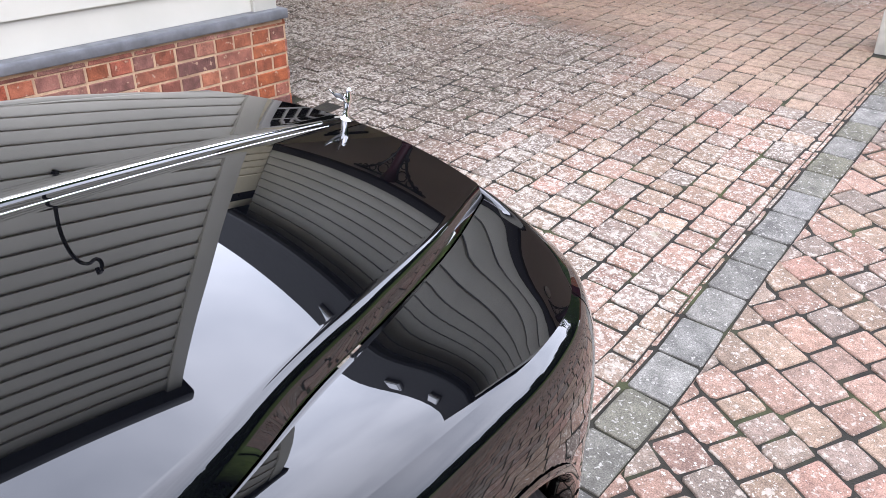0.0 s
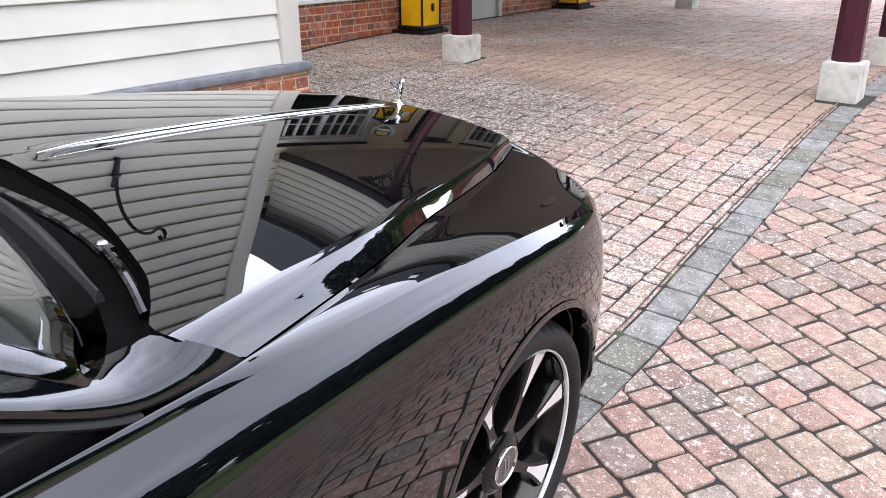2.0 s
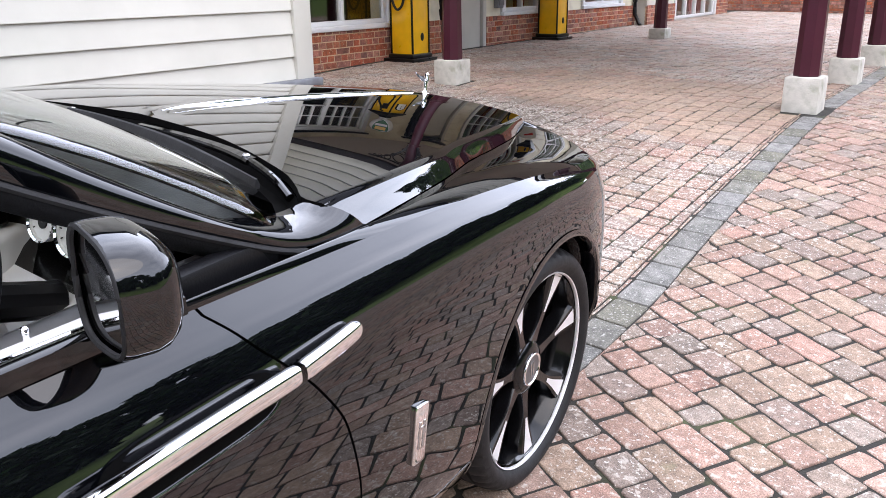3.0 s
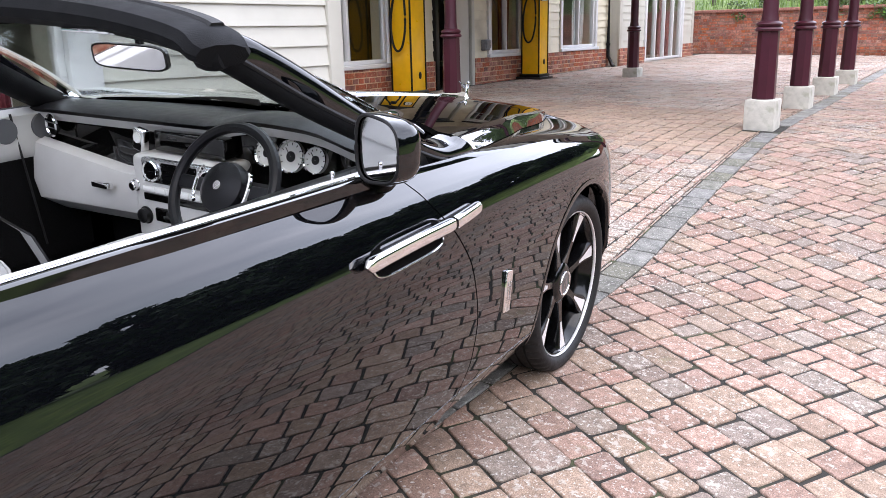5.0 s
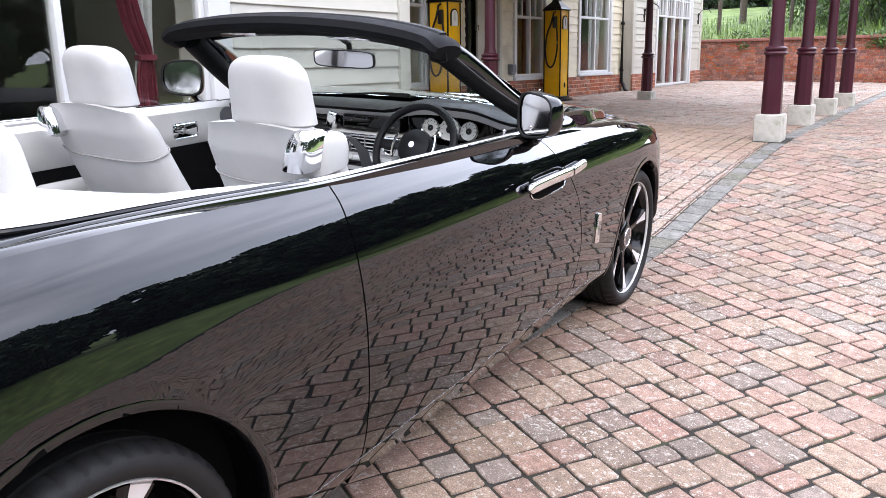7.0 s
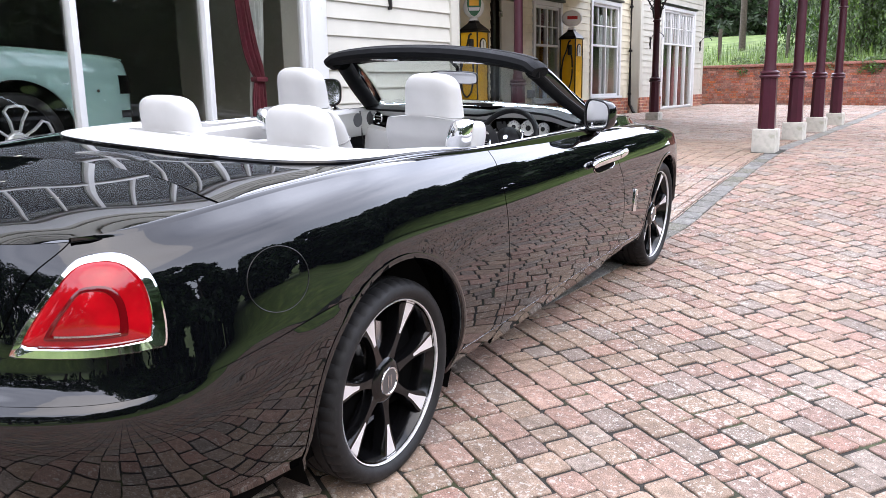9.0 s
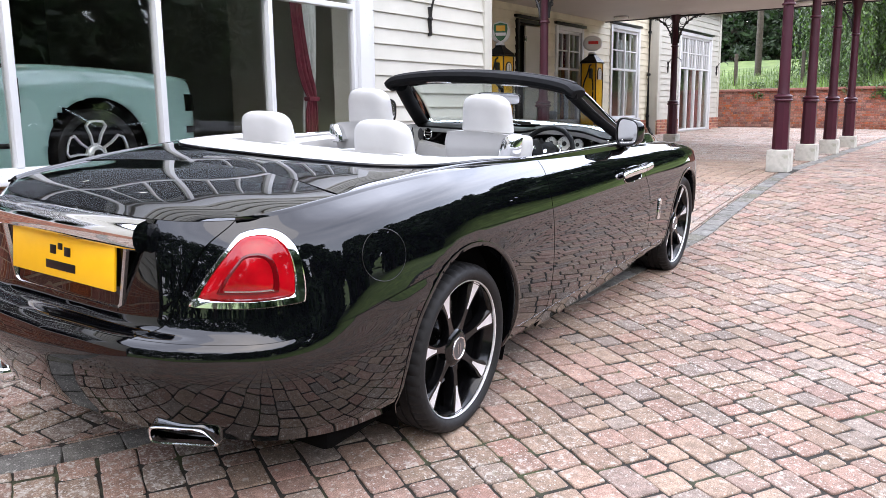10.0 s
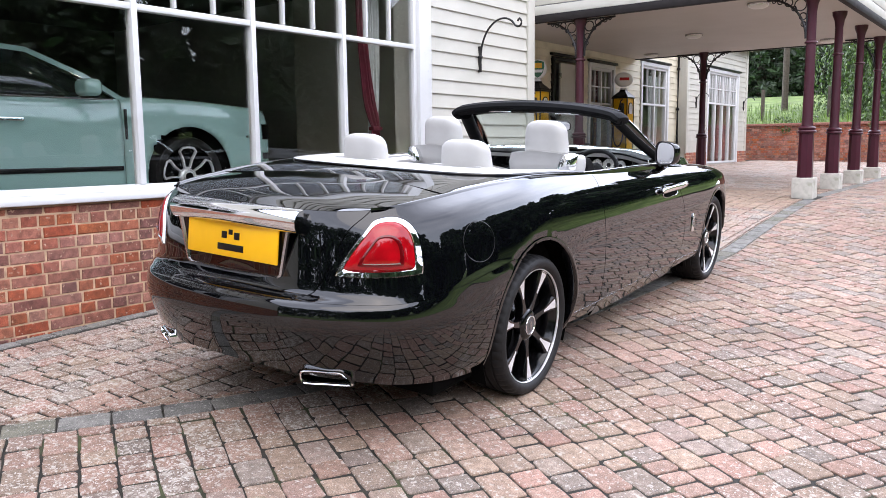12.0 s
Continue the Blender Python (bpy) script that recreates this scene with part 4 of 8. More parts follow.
D_BUMP = d_of_y(-0.03)
for side in (1, -1):
    panel("door_skin", D_DOOR0, D_DOOR1, 1.0, 9.0, "glossy black door", side=side, arch=False)
    panel("front_wing", D_DOOR1, D_NOSE, 0.4, 9.0, "glossy black front wing", side=side)
    panel("rear_quarter", D_BOOT, D_DOOR0, 0.4, 9.0, "glossy black rear quarter round the lamp and over the wheel", side=side, slant=boot_seam, split=4.9)
    panel("sill_panel", D_DOOR0, D_DOOR1, 0.0, 0.97, "black sill", side=side, arch=False)
panel("front_bumper", D_NOSE, OEND, 0.0, 9.0, "black nose", side=0)
panel("rear_bumper", 0.0, D_BUMP, 0.0, 4.86, "black rear bumper with a bright ledge", side=0)
panel("boot_lid", 0.0, D_BOOT, 4.92, 9.0, "glossy black boot lid", side=0, slant=boot_seam)


def skin_line(ds, k, off=0.0):
    res = []
    for d in ds:
        p, nrm = outline(d)
        q = skin_column(d, [k])[0]
        res.append(Vector((q.x + nrm.x * off, q.y + nrm.y * off, q.z)))
    return res


def flip(pts, side):
    return [Vector((side * p[0], p[1], p[2])) for p in pts]


for side in (1, -1):
    for cy, cz, r in ARCHES:
        bm = bmesh.new()
        rows = []
        for i in range(41):
            a = radians(-18 + 216 * i / 40)
            y, z = cy + r * math.cos(a), cz + r * math.sin(a)
            if z < 0.22:
                continue
            d = d_of_y(y)
            keys = [(v[0], v[1]) for v in column(d)]
            p, nrm = outline(d)
            ins = curve_at(keys, z)
            x = p.x - ins
            row = []
            for dr, dx in ((0.006, 0.0012), (0.0, 0.003), (-0.012, 0.0018), (-0.017, -0.006), (-0.016, -0.05), (0.02, -0.07)):
                row.append((side * (x + dx), cy + (r + dr) * math.cos(a), cz + (r + dr) * math.sin(a)))
            rows.append(row)
        grid(bm, rows)
        part("arch_lip", bm, M_PAINT, car)
        bm = bmesh.new()
        rows = []
        for i in range(25):
            a = radians(-25 + 230 * i / 24)
            rows.append([(side * x, cy + (r + 0.012) * math.cos(a), cz + (r + 0.012) * math.sin(a)) for x in ((0.85, 0.75, 0.55) if cy < 1 else (0.78, 0.7, 0.55))])
        grid(bm, rows)
        vs = [bm.verts.new((side * 0.55, cy + (r + 0.012) * math.cos(radians(a)), cz + (r + 0.012) * math.sin(radians(a)))) for a in range(-25, 206, 10)]
        bm.faces.new(vs)
        part("wheel_well", bm, M_DARK, car, "black wheel arch liner")
bm = bmesh.new()
box(bm, -0.78, 0.78, -0.75, 3.6, 0.19, 0.36, 0.03)
part("underbody", bm, M_DARK, car)

# ---- bonnet and wing tops ----
HOODLINE = [(0.800, 2.43, 0.984), (0.735, 2.80, 0.962), (0.664, 3.04, 0.938), (0.612, 3.26, 0.912), (0.542, 3.53, 0.882), (0.460, 3.765, 0.862)]
hood_side = spline(HOODLINE, 48)
hood_front = spline([(0.460, 3.765, 0.862), (0.33, 3.81, 0.878), (0.16, 3.838, 0.892), (0.0, 3.848, 0.897)], 14)
inner = spline([(0.806, 2.02, 1.003), (0.805, 2.2, 0.995), (0.800, 2.43, 0.984)], 10)[:-1] + hood_side[:-1] + hood_front
seg_len = [0.0]
for a, b in zip(inner, inner[1:]):
    seg_len.append(seg_len[-1] + (b - a).length)
outer_d = []
d_start = d_of_y(2.02)
k_front = len(inner) - len(hood_front)
for i in range(len(inner)):
    if i <= k_front:
        u = seg_len[i] / seg_len[k_front]
        outer_d.append(d_start + (at_outline(16) - 0.02 - d_start) * u)
    else:
        u = (seg_len[i] - seg_len[k_front]) / (seg_len[-1] - seg_len[k_front])
        outer_d.append(at_outline(16) - 0.02 + (OEND - at_outline(16) + 0.02) * u)
for side in (1, -1):
    rows = []
    for i, p in enumerate(inner):
        o = edge_top(outer_d[i])
        row = []
        for j in range(13):
            u = j / 12
            q = o.lerp(p, u)
            q.z += 0.010 * min(1.0, (o.xy - p.xy).length / 0.14) * math.sin(math.pi * u ** 0.75)
            row.append((side * q.x, q.y, q.z))
        rows.append(row)
    bm = bmesh.new()
    grid(bm, rows)
    solid(part("wing_top", bm, M_PAINT, car, "glossy black wing top beside the bonnet"), 0.005, rim=M_DARK)
def hood_fall(a):
    """Height across the bonnet, 1 in the middle to 0 at the shut line: nearly flat, with a bevelled edge."""
    return 1 - 0.34 * a * a - 0.66 * max(0.0, (a - 0.964) / 0.036)


# the bonnet's rear edge in plan: back to a corner by the pillar, then out to the wing
HOODREAR = [(0.0, 2.567), (0.3, 2.53), (0.42, 2.498), (0.535, 2.457), (0.61, 2.426), (0.68, 2.378), (0.73, 2.342), (0.765, 2.348), (0.79, 2.385), (0.8, 2.428)]
hood = bmesh.new()
rows = []
hood_edge = spline(HOODLINE, 48)
for i in range(49):
    v = i / 48
    yc, zc = 2.555 + 1.287 * v, 1.058 - 0.098 * v - 0.061 * v * v
    e = hood_edge[i]
    row = []
    for j in range(-32, 33):
        # columns gather towards the edge
        u = (1 if j > 0 else -1) * (1 - (1 - abs(j) / 32) ** 1.5)
        a = abs(u)
        x = e.x * u * (1 - 0.0025 / e.x)
        back = (curve_at(HOODREAR, 0.8 * a) - 2.555 + 0.125 * a * a) * (1 - v) ** 6
        y = yc + (e.y - yc) * (a ** 2.0) + back
        z = e.z + (zc - e.z) * hood_fall(a) - 0.068 * back
        z += 0.0075 * (sstep(0.026, 0.014, abs(x))) * sstep(0.02, 0.12, v) * (1 - 0.3 * v)
        row.append((x, y - 0.0025, z + 0.002))
    rows.append(row)
grid(hood, rows)
hood = part("bonnet", hood, M_PAINT, car, "long glossy black bonnet with a raised centre spine")
solid(hood, 0.008, rim=M_DARK)
hood.data.set_sharp_from_angle(angle=radians(60))
# polished strip along the spine; beside it, driver's side, a highlight drawn in chrome
def bonnet_z(x, v):
    e = curve_at([(k / 48, *q) for k, q in enumerate(hood_edge)], v)
    a = abs(x) / e.x
    yc, zc = 2.555 + 1.287 * v, 1.058 - 0.098 * v - 0.061 * v * v
    return Vector((x, yc + (e.y - yc) * a * a - 0.0025, e.z + (zc - e.z) * hood_fall(a) + 0.002 + 0.0075 * sstep(0.026, 0.014, abs(x)) * sstep(0.02, 0.12, v) * (1 - 0.3 * v)))


for off, wid, tall, v0, v1, nm, lab in ((0.0, 0.0085, 0.005, 0.06, 0.93, "bonnet_strip", "polished strip along the bonnet's spine"), (0.034, 0.0022, 0.0022, 0.06, 0.93, "bonnet_line", "highlight drawn as a fine chrome line beside the bonnet's spine")):
    bm = bmesh.new()
    sweep(bm, [bonnet_z(off * (1.15 - 0.45 * k / 30), v0 + (v1 - v0) * k / 30) for k in range(31)], lambda u: [(a * wid * (1 - 0.45 * u) * (0.1 + 0.9 * sstep(0.0, 0.2, u)), b * tall * (1 - 0.4 * u) * (0.1 + 0.9 * sstep(0.0, 0.2, u))) for a, b in ((-1, -0.5), (1, -0.5), (0.8, 0.5), (0.3, 0.95), (-0.3, 0.95), (-0.8, 0.5))])
    part(nm, bm, M_CHROME, car, lab)
# front closure below the bonnet's edge
bm = bmesh.new()
sweep(bm, [(-p.x, p.y, p.z - 0.03) for p in hood_front] + [(p.x, p.y, p.z - 0.03) for p in hood_front[::-1]][1:], [(-0.01, -0.05), (0.012, -0.05), (0.012, 0.012), (0.004, 0.02), (-0.01, 0.02)])
part("grille_shell", bm, M_CHROME, car, "polished grille surround")

# ---- rear deck, quarter tops, boot top ----
BOOTEDGE = [edge_top(d_where(9.0, max(0.002, (D_BOOT_X - 0.003) * j / 20))) for j in range(21)]
QIN = [(0.792, 0.768, 1.044), (0.772, 0.5, 1.06), (0.752, 0.25, 1.070), (0.738, 0.0, 1.073), (0.722, -0.25, 1.066), (0.70, -0.50, 1.052), (0.668, -0.74, 1.036), (0.635, -0.90, 1.018), tuple(edge_top(D_BOOT))]
qin = spline(QIN, 60)
for i, p in enumerate(qin[:-1]):
    # never outside the shoulder's edge
    o = edge_top(D_DOOR0 + (D_BOOT - D_DOOR0) * i / 60)
    near_edge = 1 - sstep(0.0, 0.06, o.x - p.x)
    p.x, p.z = min(p.x, o.x - 0.004), p.z + (o.z + 0.001 - p.z) * near_edge


def boot_side(y):
    i = next((k for k in range(60) if qin[k + 1].y <= y), 59)
    a, b = qin[i], qin[i + 1]
    return a.lerp(b, min(1.0, max(0.0, (y - a.y) / (b.y - a.y))))


for side in (1, -1):
    rows = []
    for i, p in enumerate(qin):
        u = i / 60
        d = D_DOOR0 + (D_BOOT - D_DOOR0) * u
        o = edge_top(d)
        row = []
        for j in range(9):
            w = j / 8
            q = o.lerp(p, w)
            q.z += 0.010 * math.sin(math.pi * w) * sstep(0.1, 0.5, u)
            row.append((side * q.x, q.y, q.z))
        rows.append(row)
    bm = bmesh.new()
    grid(bm, rows)
    solid(part("quarter_top", bm, M_PAINT, car, "glossy black haunch"), 0.005, rim=M_DARK)
# tonneau panel between the white surround and the boot
T_OUT = [(0.778, 0.745, 1.046), (0.770, 0.5, 1.062), (0.756, 0.25, 1.072), (0.742, 0.0, 1.075), (0.722, -0.28, 1.067), (0.690, -0.56, 1.049), (0.62, -0.548, 1.056), (0.35, -0.48, 1.071), (0.0, -0.45, 1.077)]
T_IN = [(0.758, 0.745, 1.05), (0.752, 0.5, 1.066), (0.742, 0.28, 1.077), (0.722, 0.08, 1.083), (0.672, -0.06, 1.087), (0.58, -0.15, 1.090), (0.46, -0.20, 1.092), (0.24, -0.232, 1.094), (0.0, -0.24, 1.095)]
t_out, t_in = spline(T_OUT[:6], 24)[:-1] + spline(T_OUT[5:], 24), spline(T_IN, 48)
rows = []
for a, b in zip([Vector((p.x, p.y, p.z)) for p in t_out] + [Vector((-p.x, p.y, p.z)) for p in t_out[-2::-1]], [Vector(p) for p in t_in] + [Vector((-p.x, p.y, p.z)) for p in t_in[-2::-1]]):
    rows.append([a.lerp(b, j / 6) + Vector((0, 0, 0.006 * math.sin(math.pi * j / 6))) for j in range(7)])
bm = bmesh.new()
grid(bm, rows)
solid(part("tonneau_panel", bm, M_PAINT, car, "glossy black tonneau panel round the cabin"), 0.006, rim=M_DARK)
bm = bmesh.new()
rows = []
for i in range(25):
    v = i / 24
    row = []
    e = boot_side(-0.566 + (qin[60].y + 0.566) * v)
    for j in range(-20, 21):
        u = j / 20
        a = abs(u)
        yc = -0.455 + (-1.097 + 0.455) * v
        y = yc + (e.y - yc) * a ** 2
        zc = curve_at([(0, 1.079), (0.4, 1.073), (0.8, 1.044), (1.0, 1.009)], v)
        z = e.z + (zc - e.z) * (1 - a ** 2.1)
        tail = BOOTEDGE[abs(j)]
        end = Vector((a * (qin[60].x - 0.003), -1.097 + (BOOTEDGE[20].y + 1.097) * a ** 2, BOOTEDGE[20].z + (1.009 - BOOTEDGE[20].z) * (1 - a ** 2.1)))
        row.append(Vector((u * (e.x - 0.003), y, z)) + Vector(((tail.x - end.x) * (1 if u > 0 else -1), tail.y - end.y, tail.z - end.z + 0.001)) * v ** 4)
    rows.append(row)
grid(bm, rows)
solid(part("boot_top", bm, M_PAINT, car, "glossy black boot lid top"), 0.006, rim=M_DARK)
# white surround, a broad leather horseshoe from door to door
bm = bmesh.new()
W_IN = [(0.734, 0.745, 1.046), (0.712, 0.56, 1.058), (0.675, 0.44, 1.066), (0.60, 0.36, 1.072), (0.50, 0.30, 1.076), (0.40, 0.26, 1.078), (0.28, 0.24, 1.079), (0.14, 0.235, 1.08), (0.0, 0.235, 1.08)]
w_in = spline(W_IN, 48)
rows = []
for a, b in zip([Vector(p) for p in t_in] + [Vector((-p.x, p.y, p.z)) for p in t_in[-2::-1]], [Vector(p) for p in w_in] + [Vector((-p.x, p.y, p.z)) for p in w_in[-2::-1]]):
    rows.append([a.lerp(b, j / 10) + Vector((0, 0, 0.004 + 0.016 * sstep(0.85, 0.3, a.y) * math.sin(math.pi * min(1, j / 10 + 0.12)))) for j in range(11)] + [b + Vector((0, 0.012, -0.05)), b + Vector((0, 0.01, -0.2))])
grid(bm, rows)
part("tonneau_surround", bm, M_LEATHER, car, "white leather tonneau surround behind the seats")
bm = bmesh.new()
path = [Vector(p) + Vector((0, 0, 0.004)) for p in t_in] + [Vector((-p.x, p.y, p.z + 0.004)) for p in t_in[-2::-1]]
tube(bm, path, 0.005, 6)
part("surround_strip", bm, M_PIANO, car, "thin gloss black beading round the tonneau")
for side in (1, -1):
    # white capping along the door top with a dark seal outside it
    pts = spline([(0.748, 0.66, 1.048), (0.760, 0.79, 1.042), (0.775, 1.2, 1.034), (0.785, 1.7, 1.024), (0.79, 1.98, 1.02)], 30)
    bm = bmesh.new()
    sweep(bm, flip(pts, side), [(-0.022, -0.03), (0.012, -0.03), (0.014, -0.004), (0.007, 0.005), (-0.014, 0.008), (-0.023, 0.0)] if side > 0 else [(-0.012, -0.03), (0.022, -0.03), (0.023, 0.0), (0.014, 0.008), (-0.007, 0.005), (-0.014, -0.004)])
    part("door_capping", bm, M_LEATHER, car, "white leather door capping")
    bm = bmesh.new()
    pts2 = spline([(0.714, -0.42, 1.055), (0.732, -0.15, 1.066), (0.746, 0.12, 1.070), (0.760, 0.36, 1.064), (0.776, 0.56, 1.055), (0.790, 0.78, 1.044), (0.798, 1.2, 1.036), (0.806, 1.7, 1.024), (0.812, 1.98, 1.018)], 56)
    sweep(bm, flip(pts2, side), lambda u: [(a, b * sstep(0.0, 0.25, u)) for a, b in ((-0.017, -0.02), (0.017, -0.02), (0.014, 0.005), (0.005, 0.009), (-0.005, 0.009), (-0.014, 0.005))])
    part("window_seal", bm, M_PIANO, car, "gloss black waist rail")
    bm = bmesh.new()
    sweep(bm, flip([p + Vector((-0.015, 0, 0.006)) for p in pts2[20:]], side), circle(0.0025, 6))
    part("waist_strip", bm, M_CHROME, car, "thin bright waist strip")
    bm = bmesh.new()
    d_a, d_b = d_of_y(0.44), d_of_y(2.70)
    tube(bm, flip(skin_line([d_a + (d_b - d_a) * i / 60 for i in range(61)], 0.99, 0.0005), side), 0.0009, 6)
    part("sill_strip", bm, M_SATIN, car, "fine bright line along the sill")

# ---- windscreen, pillars, header ----
G_BASE = [(0.765, 2.235, 1.03), (0.655, 2.32, 1.04), (0.43, 2.40, 1.045), (0.2, 2.445, 1.048), (0.0, 2.455, 1.05)]
G_TOP = [(0.585, 1.685, 1.335), (0.45, 1.70, 1.36), (0.28, 1.712, 1.372), (0.12, 1.72, 1.378), (0.0, 1.722, 1.38)]
gb, gt = spline(G_BASE, 12), spline(G_TOP, 12)
gb += [Vector((-p.x, p.y, p.z)) for p in gb[-2::-1]]
gt += [Vector((-p.x, p.y, p.z)) for p in gt[-2::-1]]
bm = bmesh.new()
grid(bm, [[a.lerp(b, j / 8) + Vector((0, 0.022, 0.014)) * math.sin(math.pi * j / 8) for j in range(9)] for a, b in zip(gb, gt)])
g = part("windscreen", bm, M_CSCREEN, car, "clear raked windscreen")
solid(g, 0.005)
g.visible_shadow = False
for side in (1, -1):
    # lower edge by the side window, crest, and the edge on the glass, from the header down to the bonnet's corner
    low = spline([(0.612, 1.64, 1.325), (0.631, 1.70, 1.288), (0.669, 1.826, 1.209), (0.710, 1.955, 1.136), (0.765, 2.133, 1.045), (0.795, 2.25, 0.998), (0.802, 2.345, 0.989), (0.799, 2.421, 0.985)], 36)
    crest = spline([(0.600, 1.66, 1.360), (0.631, 1.72, 1.332), (0.668, 1.835, 1.262), (0.712, 1.981, 1.162), (0.760, 2.13, 1.072), (0.779, 2.245, 1.028), (0.784, 2.315, 1.024), (0.783, 2.368, 1.0315)], 36)
    up = spline([(0.572, 1.68, 1.355), (0.596, 1.80, 1.294), (0.625, 1.88, 1.242), (0.654, 1.961, 1.188), (0.704, 2.13, 1.075), (0.712, 2.235, 1.04), (0.716, 2.29, 1.034), (0.727, 2.333, 1.041)], 36)
    bm = bmesh.new()
    rows = []
    for a, b, c in zip(low, crest, up):
        arc = [a + Vector((-0.025, 0, 0.004)), a + Vector((-0.004, 0, -0.002)), a]
        arc += [a * (1 - u) ** 2 + (b + (b - (a + c) / 2) * 0.9) * 2 * u * (1 - u) + c * u * u for u in (0.15, 0.3, 0.45, 0.6, 0.75, 0.9)]
        arc += [c, c + Vector((-0.006, -0.002, -0.006)), c + Vector((-0.002, -0.01, -0.02))]
        rows.append([(side * q.x, q.y, q.z) for q in arc])
    vs = grid(bm, rows)
    bm.faces.new(vs[0])
    part("windscreen_pillar", bm, M_PAINT, car, "broad glossy black windscreen pillar")
    bm = bmesh.new()
    sweep(bm, flip([p + Vector((-0.032, -0.004, -0.008)) for p in low[:27]], side), circle(0.032, 12, 0.03) if side > 0 else circle(0.046, 12, 0.044))
    part("pillar_trim", bm, M_CANVAS, car, "black pillar trim")
    bm = bmesh.new()
    tube(bm, flip([p + Vector((0.001, -0.002, -0.006)) for p in low[:29]], side), 0.006, 6)
    part("pillar_seal", bm, M_RUBBER, car, "black rubber seal along the pillar")
    bm = bmesh.new()
    box(bm, side * 0.76 - 0.02, side * 0.76 + 0.02, 1.93, 2.25, 0.96, 1.03, 0.012)
    part("pillar_foot", bm, M_BLEATHER, car)
hpts = spline([(0.655, 1.60, 1.315), (0.60, 1.615, 1.343), (0.45, 1.63, 1.368), (0.25, 1.64, 1.385), (0.0, 1.645, 1.392), (-0.25, 1.64, 1.385), (-0.45, 1.63, 1.368), (-0.60, 1.615, 1.343), (-0.655, 1.60, 1.315)], 48)
bm = bmesh.new()
sweep(bm, hpts, lambda u: [(a * (0.65 + 0.35 * math.sin(math.pi * u) ** 0.35), b * (0.7 + 0.3 * math.sin(math.pi * u) ** 0.35)) for a, b in
                           ((-0.10, 0.0), (-0.085, 0.024), (-0.04, 0.034), (0.02, 0.034), (0.065, 0.020), (0.085, -0.008), (0.07, -0.034), (0.02, -0.042), (-0.05, -0.04), (-0.09, -0.022))])
part("header_rail", bm, M_CANVAS, car, "black canvas-covered windscreen header")
bm = bmesh.new()
sweep(bm, [p + Vector((0, 0.01, 0.03)) for p in hpts[3:-3]], [(-0.02, 0.0), (0.02, 0.0), (0.014, 0.008), (-0.014, 0.008)])
part("header_seal", bm, M_RUBBER, car)
for s in (1, -1):
    bm = bmesh.new()
    box(bm, s * 0.26 - 0.09, s * 0.26 + 0.09, 1.575, 1.592, 1.342, 1.352, 0.003)
    part("header_trim", bm, M_CHROME, car, "thin bright latch cover")
    bm = bmesh.new()
    lathe(bm, [(0.001, -0.03), (0.03, -0.028), (0.036, -0.01), (0.036, 0.01), (0.03, 0.028), (0.001, 0.03)], 16, pose(s * 0.615, 1.60, 1.315, 0, 90, 20 * s))
    part("header_end", bm, M_CANVAS, car)
# cowl and wipers
bm = bmesh.new()
ck = [Vector((x, curve_at(HOODREAR, x) - 0.007, 1.036 - 0.025 * (x / 0.8) ** 2)) for x in [0.715 * (1 - k / 16) for k in range(17)]]
ck += [Vector((-p.x, p.y, p.z)) for p in ck[-2::-1]]
gk = spline([(0.715, 2.25, 1.016), (0.655, 2.29, 1.032), (0.43, 2.38, 1.04), (0.2, 2.43, 1.044), (0.0, 2.44, 1.046)], 16)
gk += [Vector((-p.x, p.y, p.z)) for p in gk[-2::-1]]
grid(bm, [[a + Vector((0, 0.004, 0.006)), a.lerp(b, 0.2) + Vector((0, 0, -0.016)), a.lerp(b, 0.6) + Vector((0, 0, -0.014)), b] for a, b in zip(ck, gk)])
part("cowl", bm, M_DARK, car, "black ventilated cowl below the windscreen")
